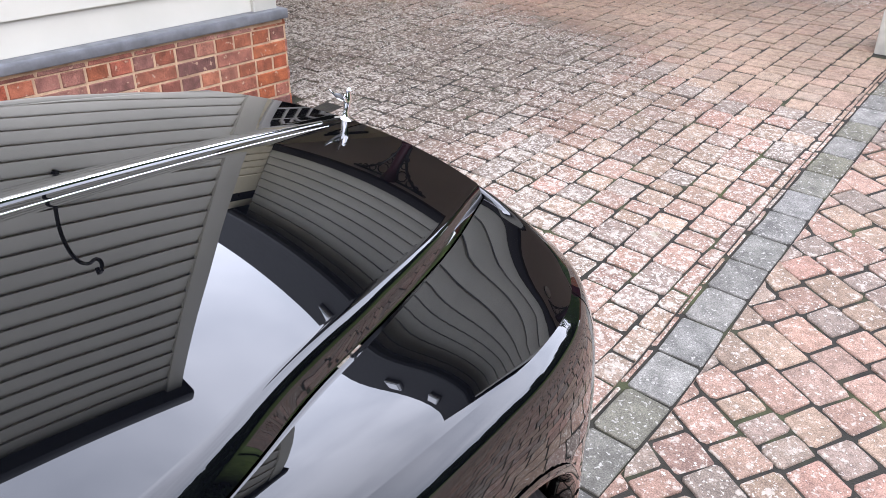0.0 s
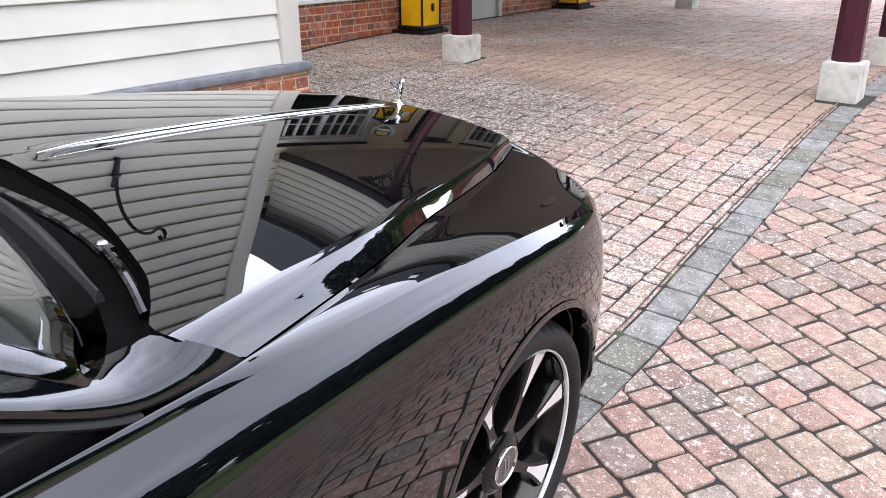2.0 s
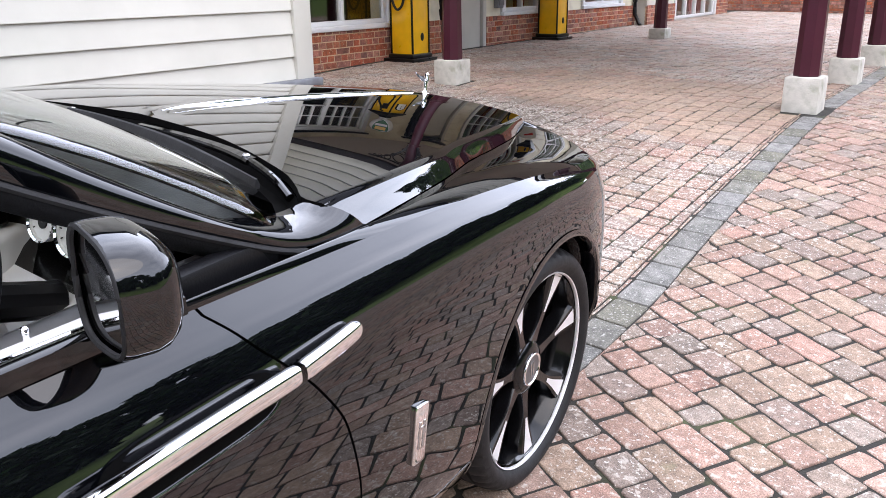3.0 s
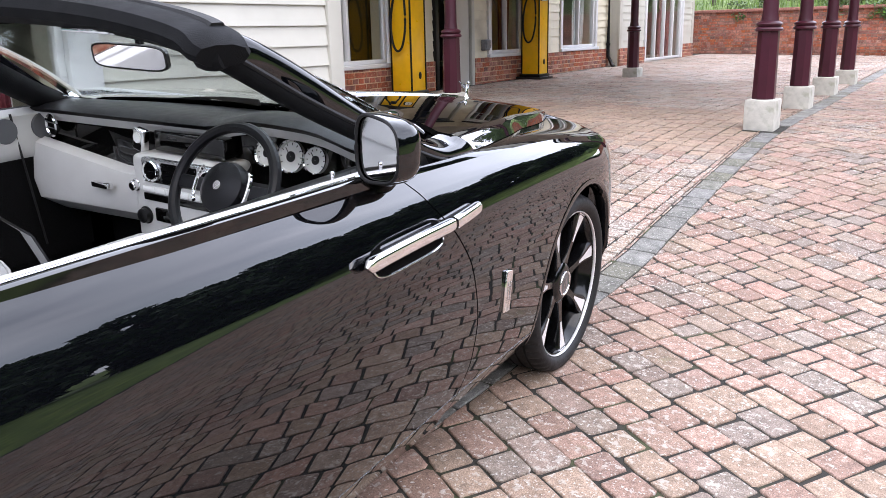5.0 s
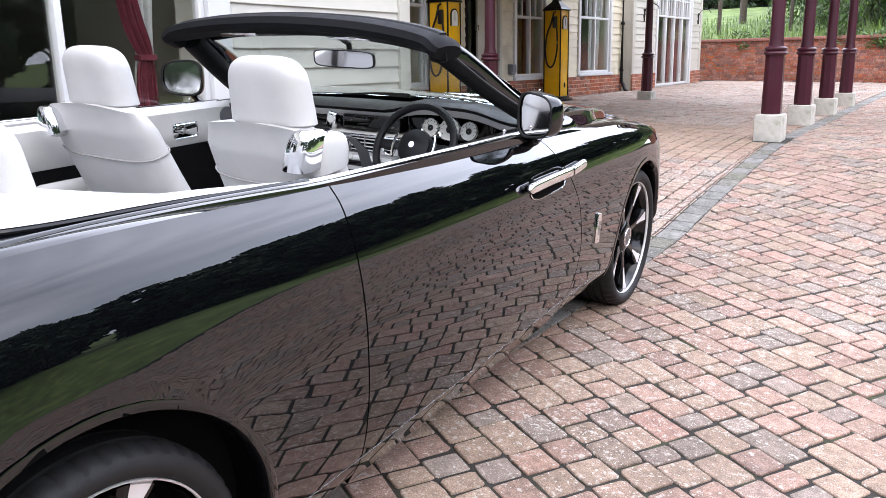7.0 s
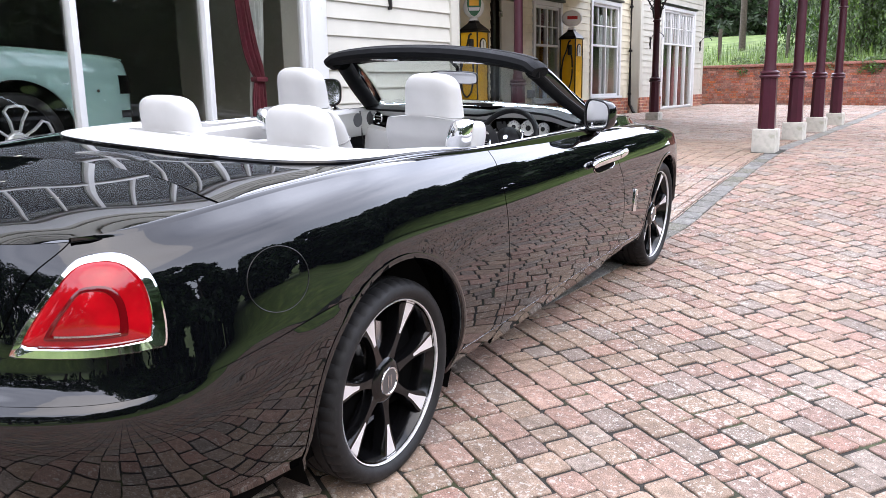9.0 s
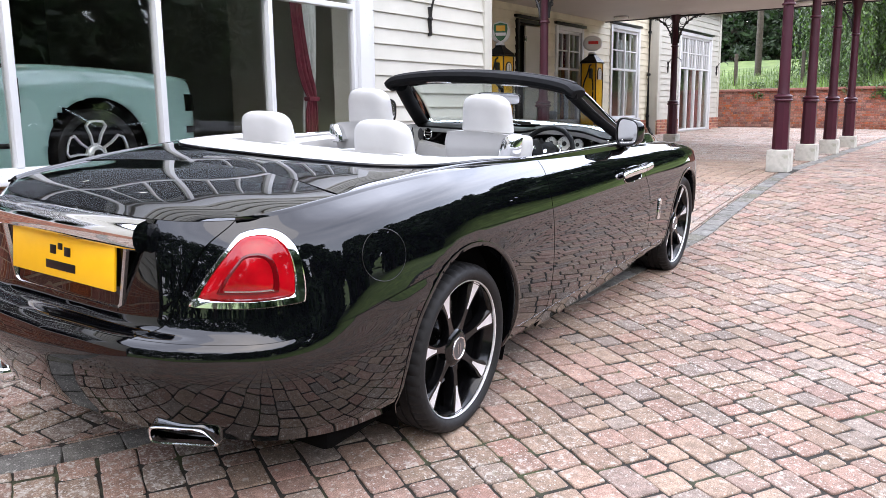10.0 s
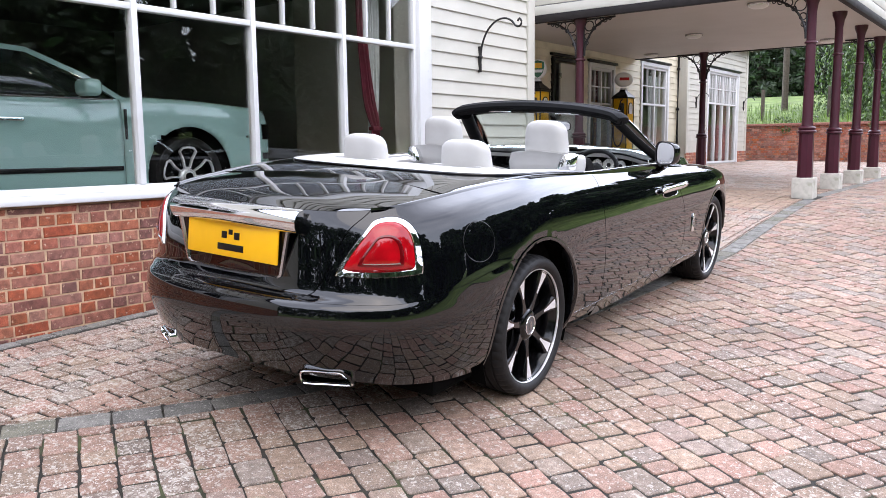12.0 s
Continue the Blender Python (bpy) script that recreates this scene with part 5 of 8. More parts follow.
# glossy arm from its pivot, a flat shoulder with a knuckle, and the long blade lying along the glass
for m in (Matrix(), Matrix.Translation((-0.62, 0, 0))):
    dip = 0.0 if m.translation.x == 0 else 1.0
    def lie(pts, n):
        """Set points down along the curve of the glass's foot."""
        out = []
        for p in spline(pts, n):
            q = m @ p
            q.y -= dip * 0.16 * (q.x * q.x - p.x * p.x)
            q.z -= dip * 0.03 * (q.x * q.x - p.x * p.x)
            out.append(q)
        return out
    bm = bmesh.new()
    tube(bm, lie([(0.655, 2.380, 1.022), (0.60, 2.402, 1.040), (0.54, 2.422, 1.050), (0.492, 2.436, 1.055)], 12), 0.009, 10)
    wiper = part("wiper", bm, M_PIANO, car, "gloss black wiper arm")
    bm = bmesh.new()
    sweep(bm, lie([(0.505, 2.434, 1.055), (0.44, 2.444, 1.061), (0.36, 2.450, 1.066), (0.26, 2.453, 1.069), (0.14, 2.455, 1.070)], 16), lambda u: [(a * (1 - 0.5 * u), b) for a, b in ((-0.015, -0.005), (0.015, -0.005), (0.015, 0.002), (0.011, 0.006), (-0.011, 0.006), (-0.015, 0.002))])
    part("wiper_shoulder", bm, M_PIANO, wiper)
    bm = bmesh.new()
    lathe(bm, [(0.009, -0.002), (0.009, 0.004), (0.006, 0.0065), (0.001, 0.007)], 14, Matrix.Translation(lie([(0.488, 2.437, 1.061), (0.48, 2.437, 1.061)], 2)[0]))
    part("wiper_knuckle", bm, M_SATIN, wiper)
    bm = bmesh.new()
    sweep(bm, lie([(0.60, 2.352, 1.046), (0.433, 2.392, 1.056), (0.25, 2.430, 1.063), (0.022, 2.452, 1.068), (-0.12, 2.456, 1.068)], 24), lambda u: [(a * (0.45 + 0.55 * sstep(0.0, 0.3, u)), b) for a, b in ((-0.013, -0.009), (0.013, -0.009), (0.014, -0.002), (0.006, 0.006), (0.002, 0.011), (-0.004, 0.010), (-0.009, 0.003))])
    part("wiper_blade", bm, M_RUBBER, wiper, "black wiper blade")

# ---- wheels ----
def wheel_bms(width):
    """Meshes of one wheel about its own axle, outer face towards +x at x = 0."""
    out = {}
    ax = pose(0, 0, 0, 0, 90, 0)
    bm = bmesh.new()
    w = width
    prof = [(0.285, -w + 0.02), (0.30, -w + 0.004), (0.325, -w), (0.342, -w + 0.012), (0.350, -w + 0.035)]
    grooves = 4
    for g in range(grooves):
        c = -w + 0.05 + (w - 0.075) * (g + 0.5) / grooves
        prof += [(0.3515, c - 0.010), (0.3515, c - 0.005), (0.344, c - 0.0045), (0.344, c + 0.0045), (0.3515, c + 0.005)]
    prof += [(0.350, -0.026), (0.344, -0.008), (0.334, 0.004), (0.322, 0.010), (0.312, 0.011), (0.300, 0.007), (0.291, -0.001), (0.285, -0.012)]
    seg = 192
    rows = []
    for i in range(seg):
        a = 2 * math.pi * i / seg
        row = []
        for r, x in prof:
            shoulder = r > 0.3425 and (x > -0.05 or x < -w + 0.045)
            q = r - (0.006 if shoulder and i % 4 == 0 else 0.0)
            row.append((x, q * math.cos(a), q * math.sin(a)))
        rows.append(row)
    vs = [[bm.verts.new(p) for p in row] for row in rows]
    for i in range(seg):
        for j in range(len(prof) - 1):
            bm.faces.new((vs[i][j], vs[(i + 1) % seg][j], vs[(i + 1) % seg][j + 1], vs[i][j + 1]))
    out["tyre"] = (bm, M_RUBBER)
    bm = bmesh.new()
    lathe(bm, [(0.2815, -0.006), (0.2845, -0.004), (0.2862, -0.008), (0.2855, -0.014), (0.281, -0.015), (0.2805, -0.010), (0.2815, -0.006)], 72, ax, cap=False)
    out["rim_edge"] = (bm, M_RIM)
    bm = bmesh.new()
    lathe(bm, [(0.274, -0.014), (0.264, -0.03), (0.250, -0.11), (0.245, -w + 0.03)], 56, ax, cap=False)
    out["rim_barrel"] = (bm, M_GLOSSBLACK)
    bm = bmesh.new()
    lathe(bm, [(0.001, -0.12), (0.19, -0.12), (0.19, -0.15), (0.001, -0.15)], 40, ax, cap=False)
    out["brake_disc"] = (bm, M_SATIN)
    for i in range(7):
        a = 2 * math.pi * i / 7 + 0.22
        c, sn = math.cos(a), math.sin(a)
        bm, bm2 = bmesh.new(), bmesh.new()
        rows, face = [], []
        for u in [j / 10 for j in range(11)]:
            r = 0.050 + (0.279 - 0.050) * u
            hw = 0.030 - 0.016 * math.sin(math.pi * min(1, u * 1.15)) + 0.016 * u ** 3
            x = -0.036 + 0.022 * u ** 1.4
            rows.append([(x + dx, c * r - sn * hw * q, sn * r + c * hw * q) for q, dx in ((-1, -0.05), (-1, -0.014), (-0.8, -0.004), (0.8, -0.004), (1, -0.014), (1, -0.05))])
            if u > 0.49:
                k = (u - 0.5) / 0.5
                fw = hw * (0.36 + 0.24 * k)
                face.append([(x - 0.0025, c * r - sn * fw * q, sn * r + c * fw * q) for q in (-1, 1)])
        grid(bm, rows)
        grid(bm2, face)
        out[("spoke", i)] = (bm, M_GLOSSBLACK)
        out[("spoke_face", i)] = (bm2, M_RIM)
    bm = bmesh.new()
    lathe(bm, [(0.082, -0.06), (0.080, -0.040), (0.070, -0.031), (0.05, -0.026), (0.04, -0.026)], 36, ax)
    out["hub"] = (bm, M_GLOSSBLACK)
    bm = bmesh.new()
    lathe(bm, [(0.050, -0.03), (0.050, -0.023), (0.0485, -0.0205), (0.044, -0.0205), (0.042, -0.024)], 40, ax, cap=False)
    out["hub_cap"] = (bm, M_CHROME)
    bm = bmesh.new()
    lathe(bm, [(0.0425, -0.028), (0.0425, -0.0235), (0.001, -0.0225)], 32, ax, cap=False)
    out["hub_disc"] = (bm, M_HUBGREY)
    bm = bmesh.new()
    box(bm, -0.0235, -0.0215, -0.011, -0.005, -0.022, 0.022, 0.0)
    box(bm, -0.0235, -0.0215, 0.004, 0.010, -0.022, 0.022, 0.0)
    out["hub_mark"] = (bm, M_SATIN)
    return out


M_RIM = material("machined_alloy", (0.86, 0.86, 0.88), 0.4, 0.55)
M_HUBGREY = material("hub_grey", (0.12, 0.12, 0.125), 0.3, 0.6)
M_GLOSSBLACK = material("gloss_black_alloy", (0.003, 0.003, 0.0035), 0.12, spec=0.4)
for side in (1, -1):
    for y, z, x in ((0.0, 0.352, 0.872), (3.112, 0.345, 0.868)):
        wheel = thing("wheel")
        wheel.parent = car
        wheel.matrix_local = pose(side * x, y, z, 0, 0, 0 if side > 0 else 180)
        for nm, (bm, mt) in wheel_bms(0.265 if y < 1 else 0.24).items():
            part(nm if isinstance(nm, str) else nm[0], bm, mt, wheel)

# ---- door handle, wing badge, mirrors ----
for side in (1, -1):
    def sk(y, z, off=0.0):
        d = d_of_y(y)
        p, nrm = outline(d)
        ins = curve_at([(v[0], v[1]) for v in column(d)], z)
        return Vector((side * (p.x - ins + off), y, z))
    def bar_along(pts, w, h, blunt, round_end):
        """A full-bodied handle: oval section, the blunt end cut square, the other drawn to a rounded tip."""
        bm = bmesh.new()
        oval = [(w * abs(math.cos(a)) ** 0.75 * (1 if math.cos(a) > 0 else -1), h * abs(math.sin(a)) ** 0.75 * (1 if math.sin(a) > 0 else -1)) for a in [2 * math.pi * k / 20 + 0.01 for k in range(20)]]
        def sec(u):
            f = math.sqrt(max(0.0, 1 - max(0.0, (u - 1 + round_end) / round_end) ** 2)) if round_end else 1.0
            f *= blunt + (1 - blunt) * sstep(0.0, 0.03, u)
            f = max(f, 0.06)
            return [(a * (0.35 + 0.65 * f), b * f) for a, b in oval]
        sweep(bm, pts, sec)
        return bm
    HY = 2.110
    hl = [sk(HY - 0.006 - 0.385 * u, 0.862 + 0.002 * math.sin(3 * u), 0.023) for u in [i / 30 for i in range(31)]]
    part("door_handle", bar_along(hl, 0.013, 0.0185, 0.9, 0.07), M_CHROME, car, "long polished door handle")
    hl = [sk(HY + 0.006 + 0.155 * u, 0.862 + 0.006 * u, 0.023 - 0.008 * u ** 2) for u in [1 - (1 - i / 24) ** 2 for i in range(25)]]
    part("handle_tail", bar_along(hl, 0.013, 0.0185, 0.9, 0.42), M_CHROME, car, "polished handle tail on the wing")
    bm = bmesh.new()
    loop = []
    for i in range(40):
        a = 2 * math.pi * i / 40
        yy = 1.925 + 0.158 * (abs(math.cos(a)) ** 0.45) * (1 if math.cos(a) > 0 else -1)
        zz = 0.85 + 0.042 * (abs(math.sin(a)) ** 0.6) * (1 if math.sin(a) > 0 else -1)
        loop.append(sk(yy, zz, 0.0015))
    rows = [loop, [Vector((p.x - side * 0.0, p.y + (1.92 - p.y) * 0.02, p.z + (0.845 - p.z) * 0.08)) for p in loop]]
    grid(bm, rows, close_u=True)
    part("handle_rim", bm, M_PAINT, car)
    bm = bmesh.new()
    ring = rows[1]
    ring2 = [Vector((p.x - side * 0.004 + side * 0.006, p.y + (1.925 - p.y) * 0.3, p.z + (0.845 - p.z) * 0.3)) for p in ring]
    vs = grid(bm, [ring, ring2], close_u=True)
    bm.faces.new(vs[1])
    part("handle_pocket", bm, M_DARK, car)
    bm = bmesh.new()
    low = [p for p in loop[20:]] + [loop[0]]
    tube(bm, [p + Vector((side * 0.001, 0, 0)) for p in low[1:-2]], 0.0022, 6)
    part("pocket_lip", bm, M_CHROME, car, "thin bright lip under the handle pocket")
    # upright badge behind the wheel
    bm = bmesh.new()
    base = sk(2.43, 0.565)
    m = Matrix.Translation(base) @ pose(0, 0, 0, -7, 0, 0)
    box(bm, -0.004, 0.009, -0.021, 0.021, -0.066, 0.066, 0.004, 2, m)
    badge = part("wing_badge", bm, M_CHROME, car, "upright polished wing badge")
    bm = bmesh.new()
    for y0, y1, z0, z1 in ((-0.012, -0.006, -0.03, 0.03), (0.004, 0.010, -0.03, 0.03), (-0.006, 0.012, 0.012, 0.018)):
        box(bm, 0.009, 0.0105, y0, y1, z0, z1, 0, 2, m)
    part("badge_mark", bm, M_SATIN, badge)

for side in (1, -1):
    mir = thing("door_mirror")
    mir.parent = car
    mir.matrix_local = Matrix.Translation((side * 0.888, 1.866, 1.112 if side > 0 else 1.14)) @ pose(0, 0, 0, 0 if side > 0 else -4.5, 0, (-24 if side > 0 else -31) * side)
    W, H = (0.077 if side > 0 else 0.098), 0.080
    def sup(u, e):
        return (abs(u) ** e) * (1 if u > 0 else -1)
    rows = []
    for y, s in ((-0.045, 0.93), (-0.048, 0.985), (-0.038, 1.0), (-0.010, 0.99), (0.006, 0.94), (0.020, 0.82), (0.031, 0.6), (0.038, 0.3), (0.040, 0.05)):
        row = []
        for i in range(36):
            a = 2 * math.pi * i / 36
            x = W * sup(math.cos(a), 0.62) * s
            z = H * sup(math.sin(a), 0.62) * s * (1 - 0.12 * (x * side / W))
            row.append((x, y + 0.012 * x * side / W, z - 0.012 * s))
        rows.append(row)
    bm = bmesh.new()
    grid(bm, rows, close_u=True)
    part("mirror_housing", bm, M_PAINT, mir, "glossy black mirror housing")
    bm = bmesh.new()
    vs = [bm.verts.new((x * 0.94, -0.040 + 0.012 * x * side / W, z * 0.93 - 0.0005)) for x, y, z in rows[0]]
    bm.faces.new(vs)
    part("mirror_glass", bm, M_CHROME, mir, "mirror glass")
    bm = bmesh.new()
    tube(bm, [Vector((x, y - 0.002, z)) for x, y, z in rows[0]], 0.0045, 6, closed=True)
    part("mirror_rim", bm, M_RUBBER, mir)
    bm = bmesh.new()
    sweep(bm, spline([(-side * 0.02, 0.005, -0.07), (-side * 0.04, 0.004, -0.095), (-side * 0.065, 0.006, -0.118), (-side * 0.095, 0.008, -0.128)], 12), circle(0.03, 14, 0.014))
    part("mirror_stalk", bm, M_PIANO, mir)

# mascot: one small plain winged figure on its base
bm = bmesh.new()
lathe(bm, [(0.030, 0.0), (0.026, 0.005), (0.010, 0.010), (0.007, 0.022), (0.010, 0.040), (0.011, 0.054), (0.007, 0.066), (0.008, 0.074), (0.003, 0.081)], 16, Matrix.Translation((0, 3.832, 0.899)) @ pose(0, 0, 0, -14, 0, 0))
for s in (1, -1):
    rows = []
    for u in [i / 6 for i in range(7)]:
        c = Vector((s * (0.004 + 0.018 * u), 3.838 - 0.034 * u, 0.955 + 0.026 * u - 0.006 * math.sin(math.pi * u)))
        h = 0.010 * (1 - u) ** 0.6 + 0.003
        rows.append([c + Vector((0, -h * 0.5, h)), c + Vector((s * 0.003, 0, 0)), c + Vector((0, h * 0.4, -h)), c + Vector((-s * 0.003, 0, 0))])
    grid(bm, rows, close_u=True)
part("mascot", bm, M_CHROME, car, "small polished winged mascot on the bonnet")

# ---- tail: lamps, number plate, garnish, exhausts, fuel flap ----
def on_skin(side, d, z, off=0.0):
    p, nrm = outline(d)
    keys = [(v[0], v[1]) for v in column(d)]
    ins = curve_at(keys, z)
    return Vector((side * (p.x - nrm.x * (ins - off)), p.y - nrm.y * (ins - off), z))


def d_of_x(x):
    lo, hi = 0.0, at_outline(5)
    for _ in range(30):
        mid = (lo + hi) / 2
        lo, hi = (mid, hi) if curve_at(OKEYS, mid).x < x else (lo, mid)
    return lo


def lamp_outline(scale=1.0, n=48):
    """Rounded trapezium of (along the skin, height) about its middle."""
    pts = [(-0.195, -0.104), (-0.18, -0.112), (0.16, -0.107), (0.186, -0.092), (0.190, 0.0), (0.17, 0.07), (0.12, 0.112), (0.04, 0.12), (-0.03, 0.105), (-0.09, 0.045), (-0.16, -0.045)]
    sp = spline([Vector((a, b, 0)) for a, b in pts + [pts[0]]], n)[:-1]
    return [(p.x * scale * 1.03 - 0.022, p.y * scale) for p in sp]


D_LAMP = at_outline(4) - 0.035
for side in (1, -1):
    lamp = thing("tail_lamp")
    lamp.parent = car
    tagged(lamp, label="red tail lamp in a broad chrome surround")
    def ringpts(s, off, dz=0.0, n=48):
        return [on_skin(side, D_LAMP + a * 1.0, 0.868 + b + dz, off) for a, b in lamp_outline(s, n)]
    bm = bmesh.new()
    rows = [ringpts(1.0, 0.0), ringpts(1.0, 0.004), ringpts(0.97, 0.008), ringpts(0.84, 0.008, 0.004), ringpts(0.80, 0.002, 0.006)]
    grid(bm, rows, close_u=True)
    part("lamp_surround", bm, M_CHROME, lamp, "chrome lamp surround")
    bm = bmesh.new()
    rows = [ringpts(0.82, 0.002, 0.006), ringpts(0.78, 0.010, 0.008), ringpts(0.60, 0.016, 0.008), ringpts(0.3, 0.019, 0.006), ringpts(0.03, 0.020, 0.005)]
    vs = grid(bm, rows, close_u=True)
    bm.faces.new(vs[-1])
    part("lamp_lens", bm, M_RED, lamp, "deep red lens")
    bm = bmesh.new()
    rows = [ringpts(0.52, 0.0182, -0.006), ringpts(0.47, 0.0202, -0.006), ringpts(0.42, 0.0186, -0.006)]
    grid(bm, rows, close_u=True)
    part("lamp_element", bm, M_REDDARK, lamp)
    bm = bmesh.new()
    sweep(bm, [on_skin(side, D_LAMP - 0.10 + 0.16 * i / 8, 0.812, 0.018) for i in range(9)], [(-0.002, -0.003), (0.002, -0.003), (0.002, 0.003), (-0.002, 0.003)])
    part("reflector_strip", bm, M_SATIN, lamp)
    # fuel flap on the right, as a fine round shut line
    if side > 0:
        bm = bmesh.new()
        loop = []
        for i in range(48):
            a = 2 * math.pi * i / 48
            loop.append((0.105 * math.cos(a), 0.086 * math.sin(a)))
        dm = d_of_y(-0.53)
        rows = [[on_skin(1, dm + a * s, 0.855 + b * s, o) for a, b in loop] for s, o in ((1.014, 0.0006), (1.0, 0.0012), (0.986, 0.0006))]
        grid(bm, rows, close_u=True)
        part("fuel_flap", bm, M_BLACK, car, "round fuel flap shut line")
    # exhaust: a flat, round-cornered tip with a thick rolled lip
    sec = spline([Vector((a, b, 0)) for a, b in ((-0.112, -0.012), (-0.112, 0.014), (-0.098, 0.029), (0.0, 0.030), (0.055, 0.028), (0.080, 0.014), (0.112, -0.022), (0.100, -0.033), (0.0, -0.033), (-0.098, -0.032), (-0.112, -0.012))], 60)[:-1]
    pe, ne = outline(d_of_x(0.535))
    te = Vector((-ne.y, ne.x))
    def tip(a, b, off):
        q = pe - ne * (0.078 - off) + te * a
        return Vector((side * q.x, q.y, 0.339 + b))
    bm = bmesh.new()
    rows = []
    for off, inset in ((-0.14, 0.0), (0.006, 0.0), (0.014, 0.002), (0.018, 0.006), (0.016, 0.010), (0.008, 0.012), (-0.11, 0.014)):
        rows.append([tip(q.x * (1 - inset / 0.118), q.y * (1 - inset / 0.036), off) for q in sec])
    grid(bm, rows, close_u=True)
    part("exhaust_tip", bm, M_CHROME, car, "flat polished exhaust tip")
    bm = bmesh.new()
    bm.faces.new([bm.verts.new(tip(q.x * 0.89, q.y * 0.64, -0.06)) for q in sec])
    part("exhaust_dark", bm, M_DARK, car)

plate = thing("number_plate")
plate.parent = car
plate.matrix_local = Matrix.Translation((0.012, -1.152, 0.853)) @ pose(0, 0, 0, -6, 0, 0)
tagged(plate, label="yellow show plate with two lines of dark script")
part("plate_board", boxbm(-0.272, 0.272, -0.006, 0.004, -0.073, 0.073, 0.003), M_PLATE, plate)
# plain bars in place of the script
for x0, x1, z0, z1 in ((-0.056, -0.024, 0.004, 0.034), (-0.014, 0.010, 0.022, 0.044), (0.020, 0.052, 0.004, 0.034), (-0.078, 0.078, -0.046, -0.018)):
    part("plate_bar", boxbm(x0, x1, -0.0085, -0.006, z0, z1, 0.001), M_BLACK, plate, "dark bar of script")
bm = bmesh.new()
sweep(bm, [(0.17 * u, -0.345 - 0.025 * u * u, 1.0935 - 0.006 * u * u) for u in [k / 8 - 1 for k in range(17)]], [(-0.014, -0.004), (0.014, -0.004), (0.012, 0.003), (-0.012, 0.003)])
part("high_brake_lamp", bm, M_SATIN, car, "pale high-level brake lamp strip on the tonneau panel")
# recess round the plate, garnish bar above it
bm = bmesh.new()
loop = [(-0.325, 0.95), (-0.335, 0.93), (-0.29, 0.735), (-0.27, 0.722), (0.27, 0.722), (0.29, 0.735), (0.335, 0.93), (0.325, 0.95)]
rows = []
for s, y in ((1.0, -1.134), (1.0, -1.146), (0.965, -1.148), (0.94, -1.135)):
    rows.append([(x * s, y + (0.02 if z > 0.9 else 0.0) * 0, 0.84 + (z - 0.84) * s) for x, z in loop])
grid(bm, rows, close_u=True)
part("plate_frame", bm, M_SATIN, car, "bright frame round the number plate")
bm = bmesh.new()
vs = [bm.verts.new((x * 0.95, -1.137, 0.84 + (z - 0.84) * 0.95)) for x, z in loop]
bm.faces.new(vs)
part("plate_recess", bm, M_GLOSSBLACK, car)
bm = bmesh.new()
pts = [(0.372 * u, -1.152 + 0.034 * u * u, 0.960 + 0.010 * (1 - u * u)) for u in [i / 12 - 1 for i in range(25)]]
sweep(bm, pts, lambda u: [(a * 1.25, b * (1.45 + 0.2 * abs(2 * u - 1))) for a, b in ((-0.02, -0.028), (0.006, -0.030), (0.020, -0.024), (0.029, -0.010), (0.031, 0.004), (0.025, 0.017), (0.012, 0.026), (-0.02, 0.030))])
part("boot_garnish", bm, M_CHROME, car, "polished bar above the number plate")
bm = bmesh.new()
box(bm, -0.016, 0.016, -1.182, -1.170, 0.952, 0.996, 0.004)
part("boot_badge", bm, M_SATIN, car, "small upright badge on the polished bar")
bm = bmesh.new()
sweep(bm, [on_skin(1, D_BOOTLOW * u, 0.668, 0.002) for u in [i / 12 for i in range(13)]], [(-0.003, -0.002), (0.003, -0.002), (0.003, 0.002), (-0.003, 0.002)])
part("bumper_seal", bm, M_DARK, car)

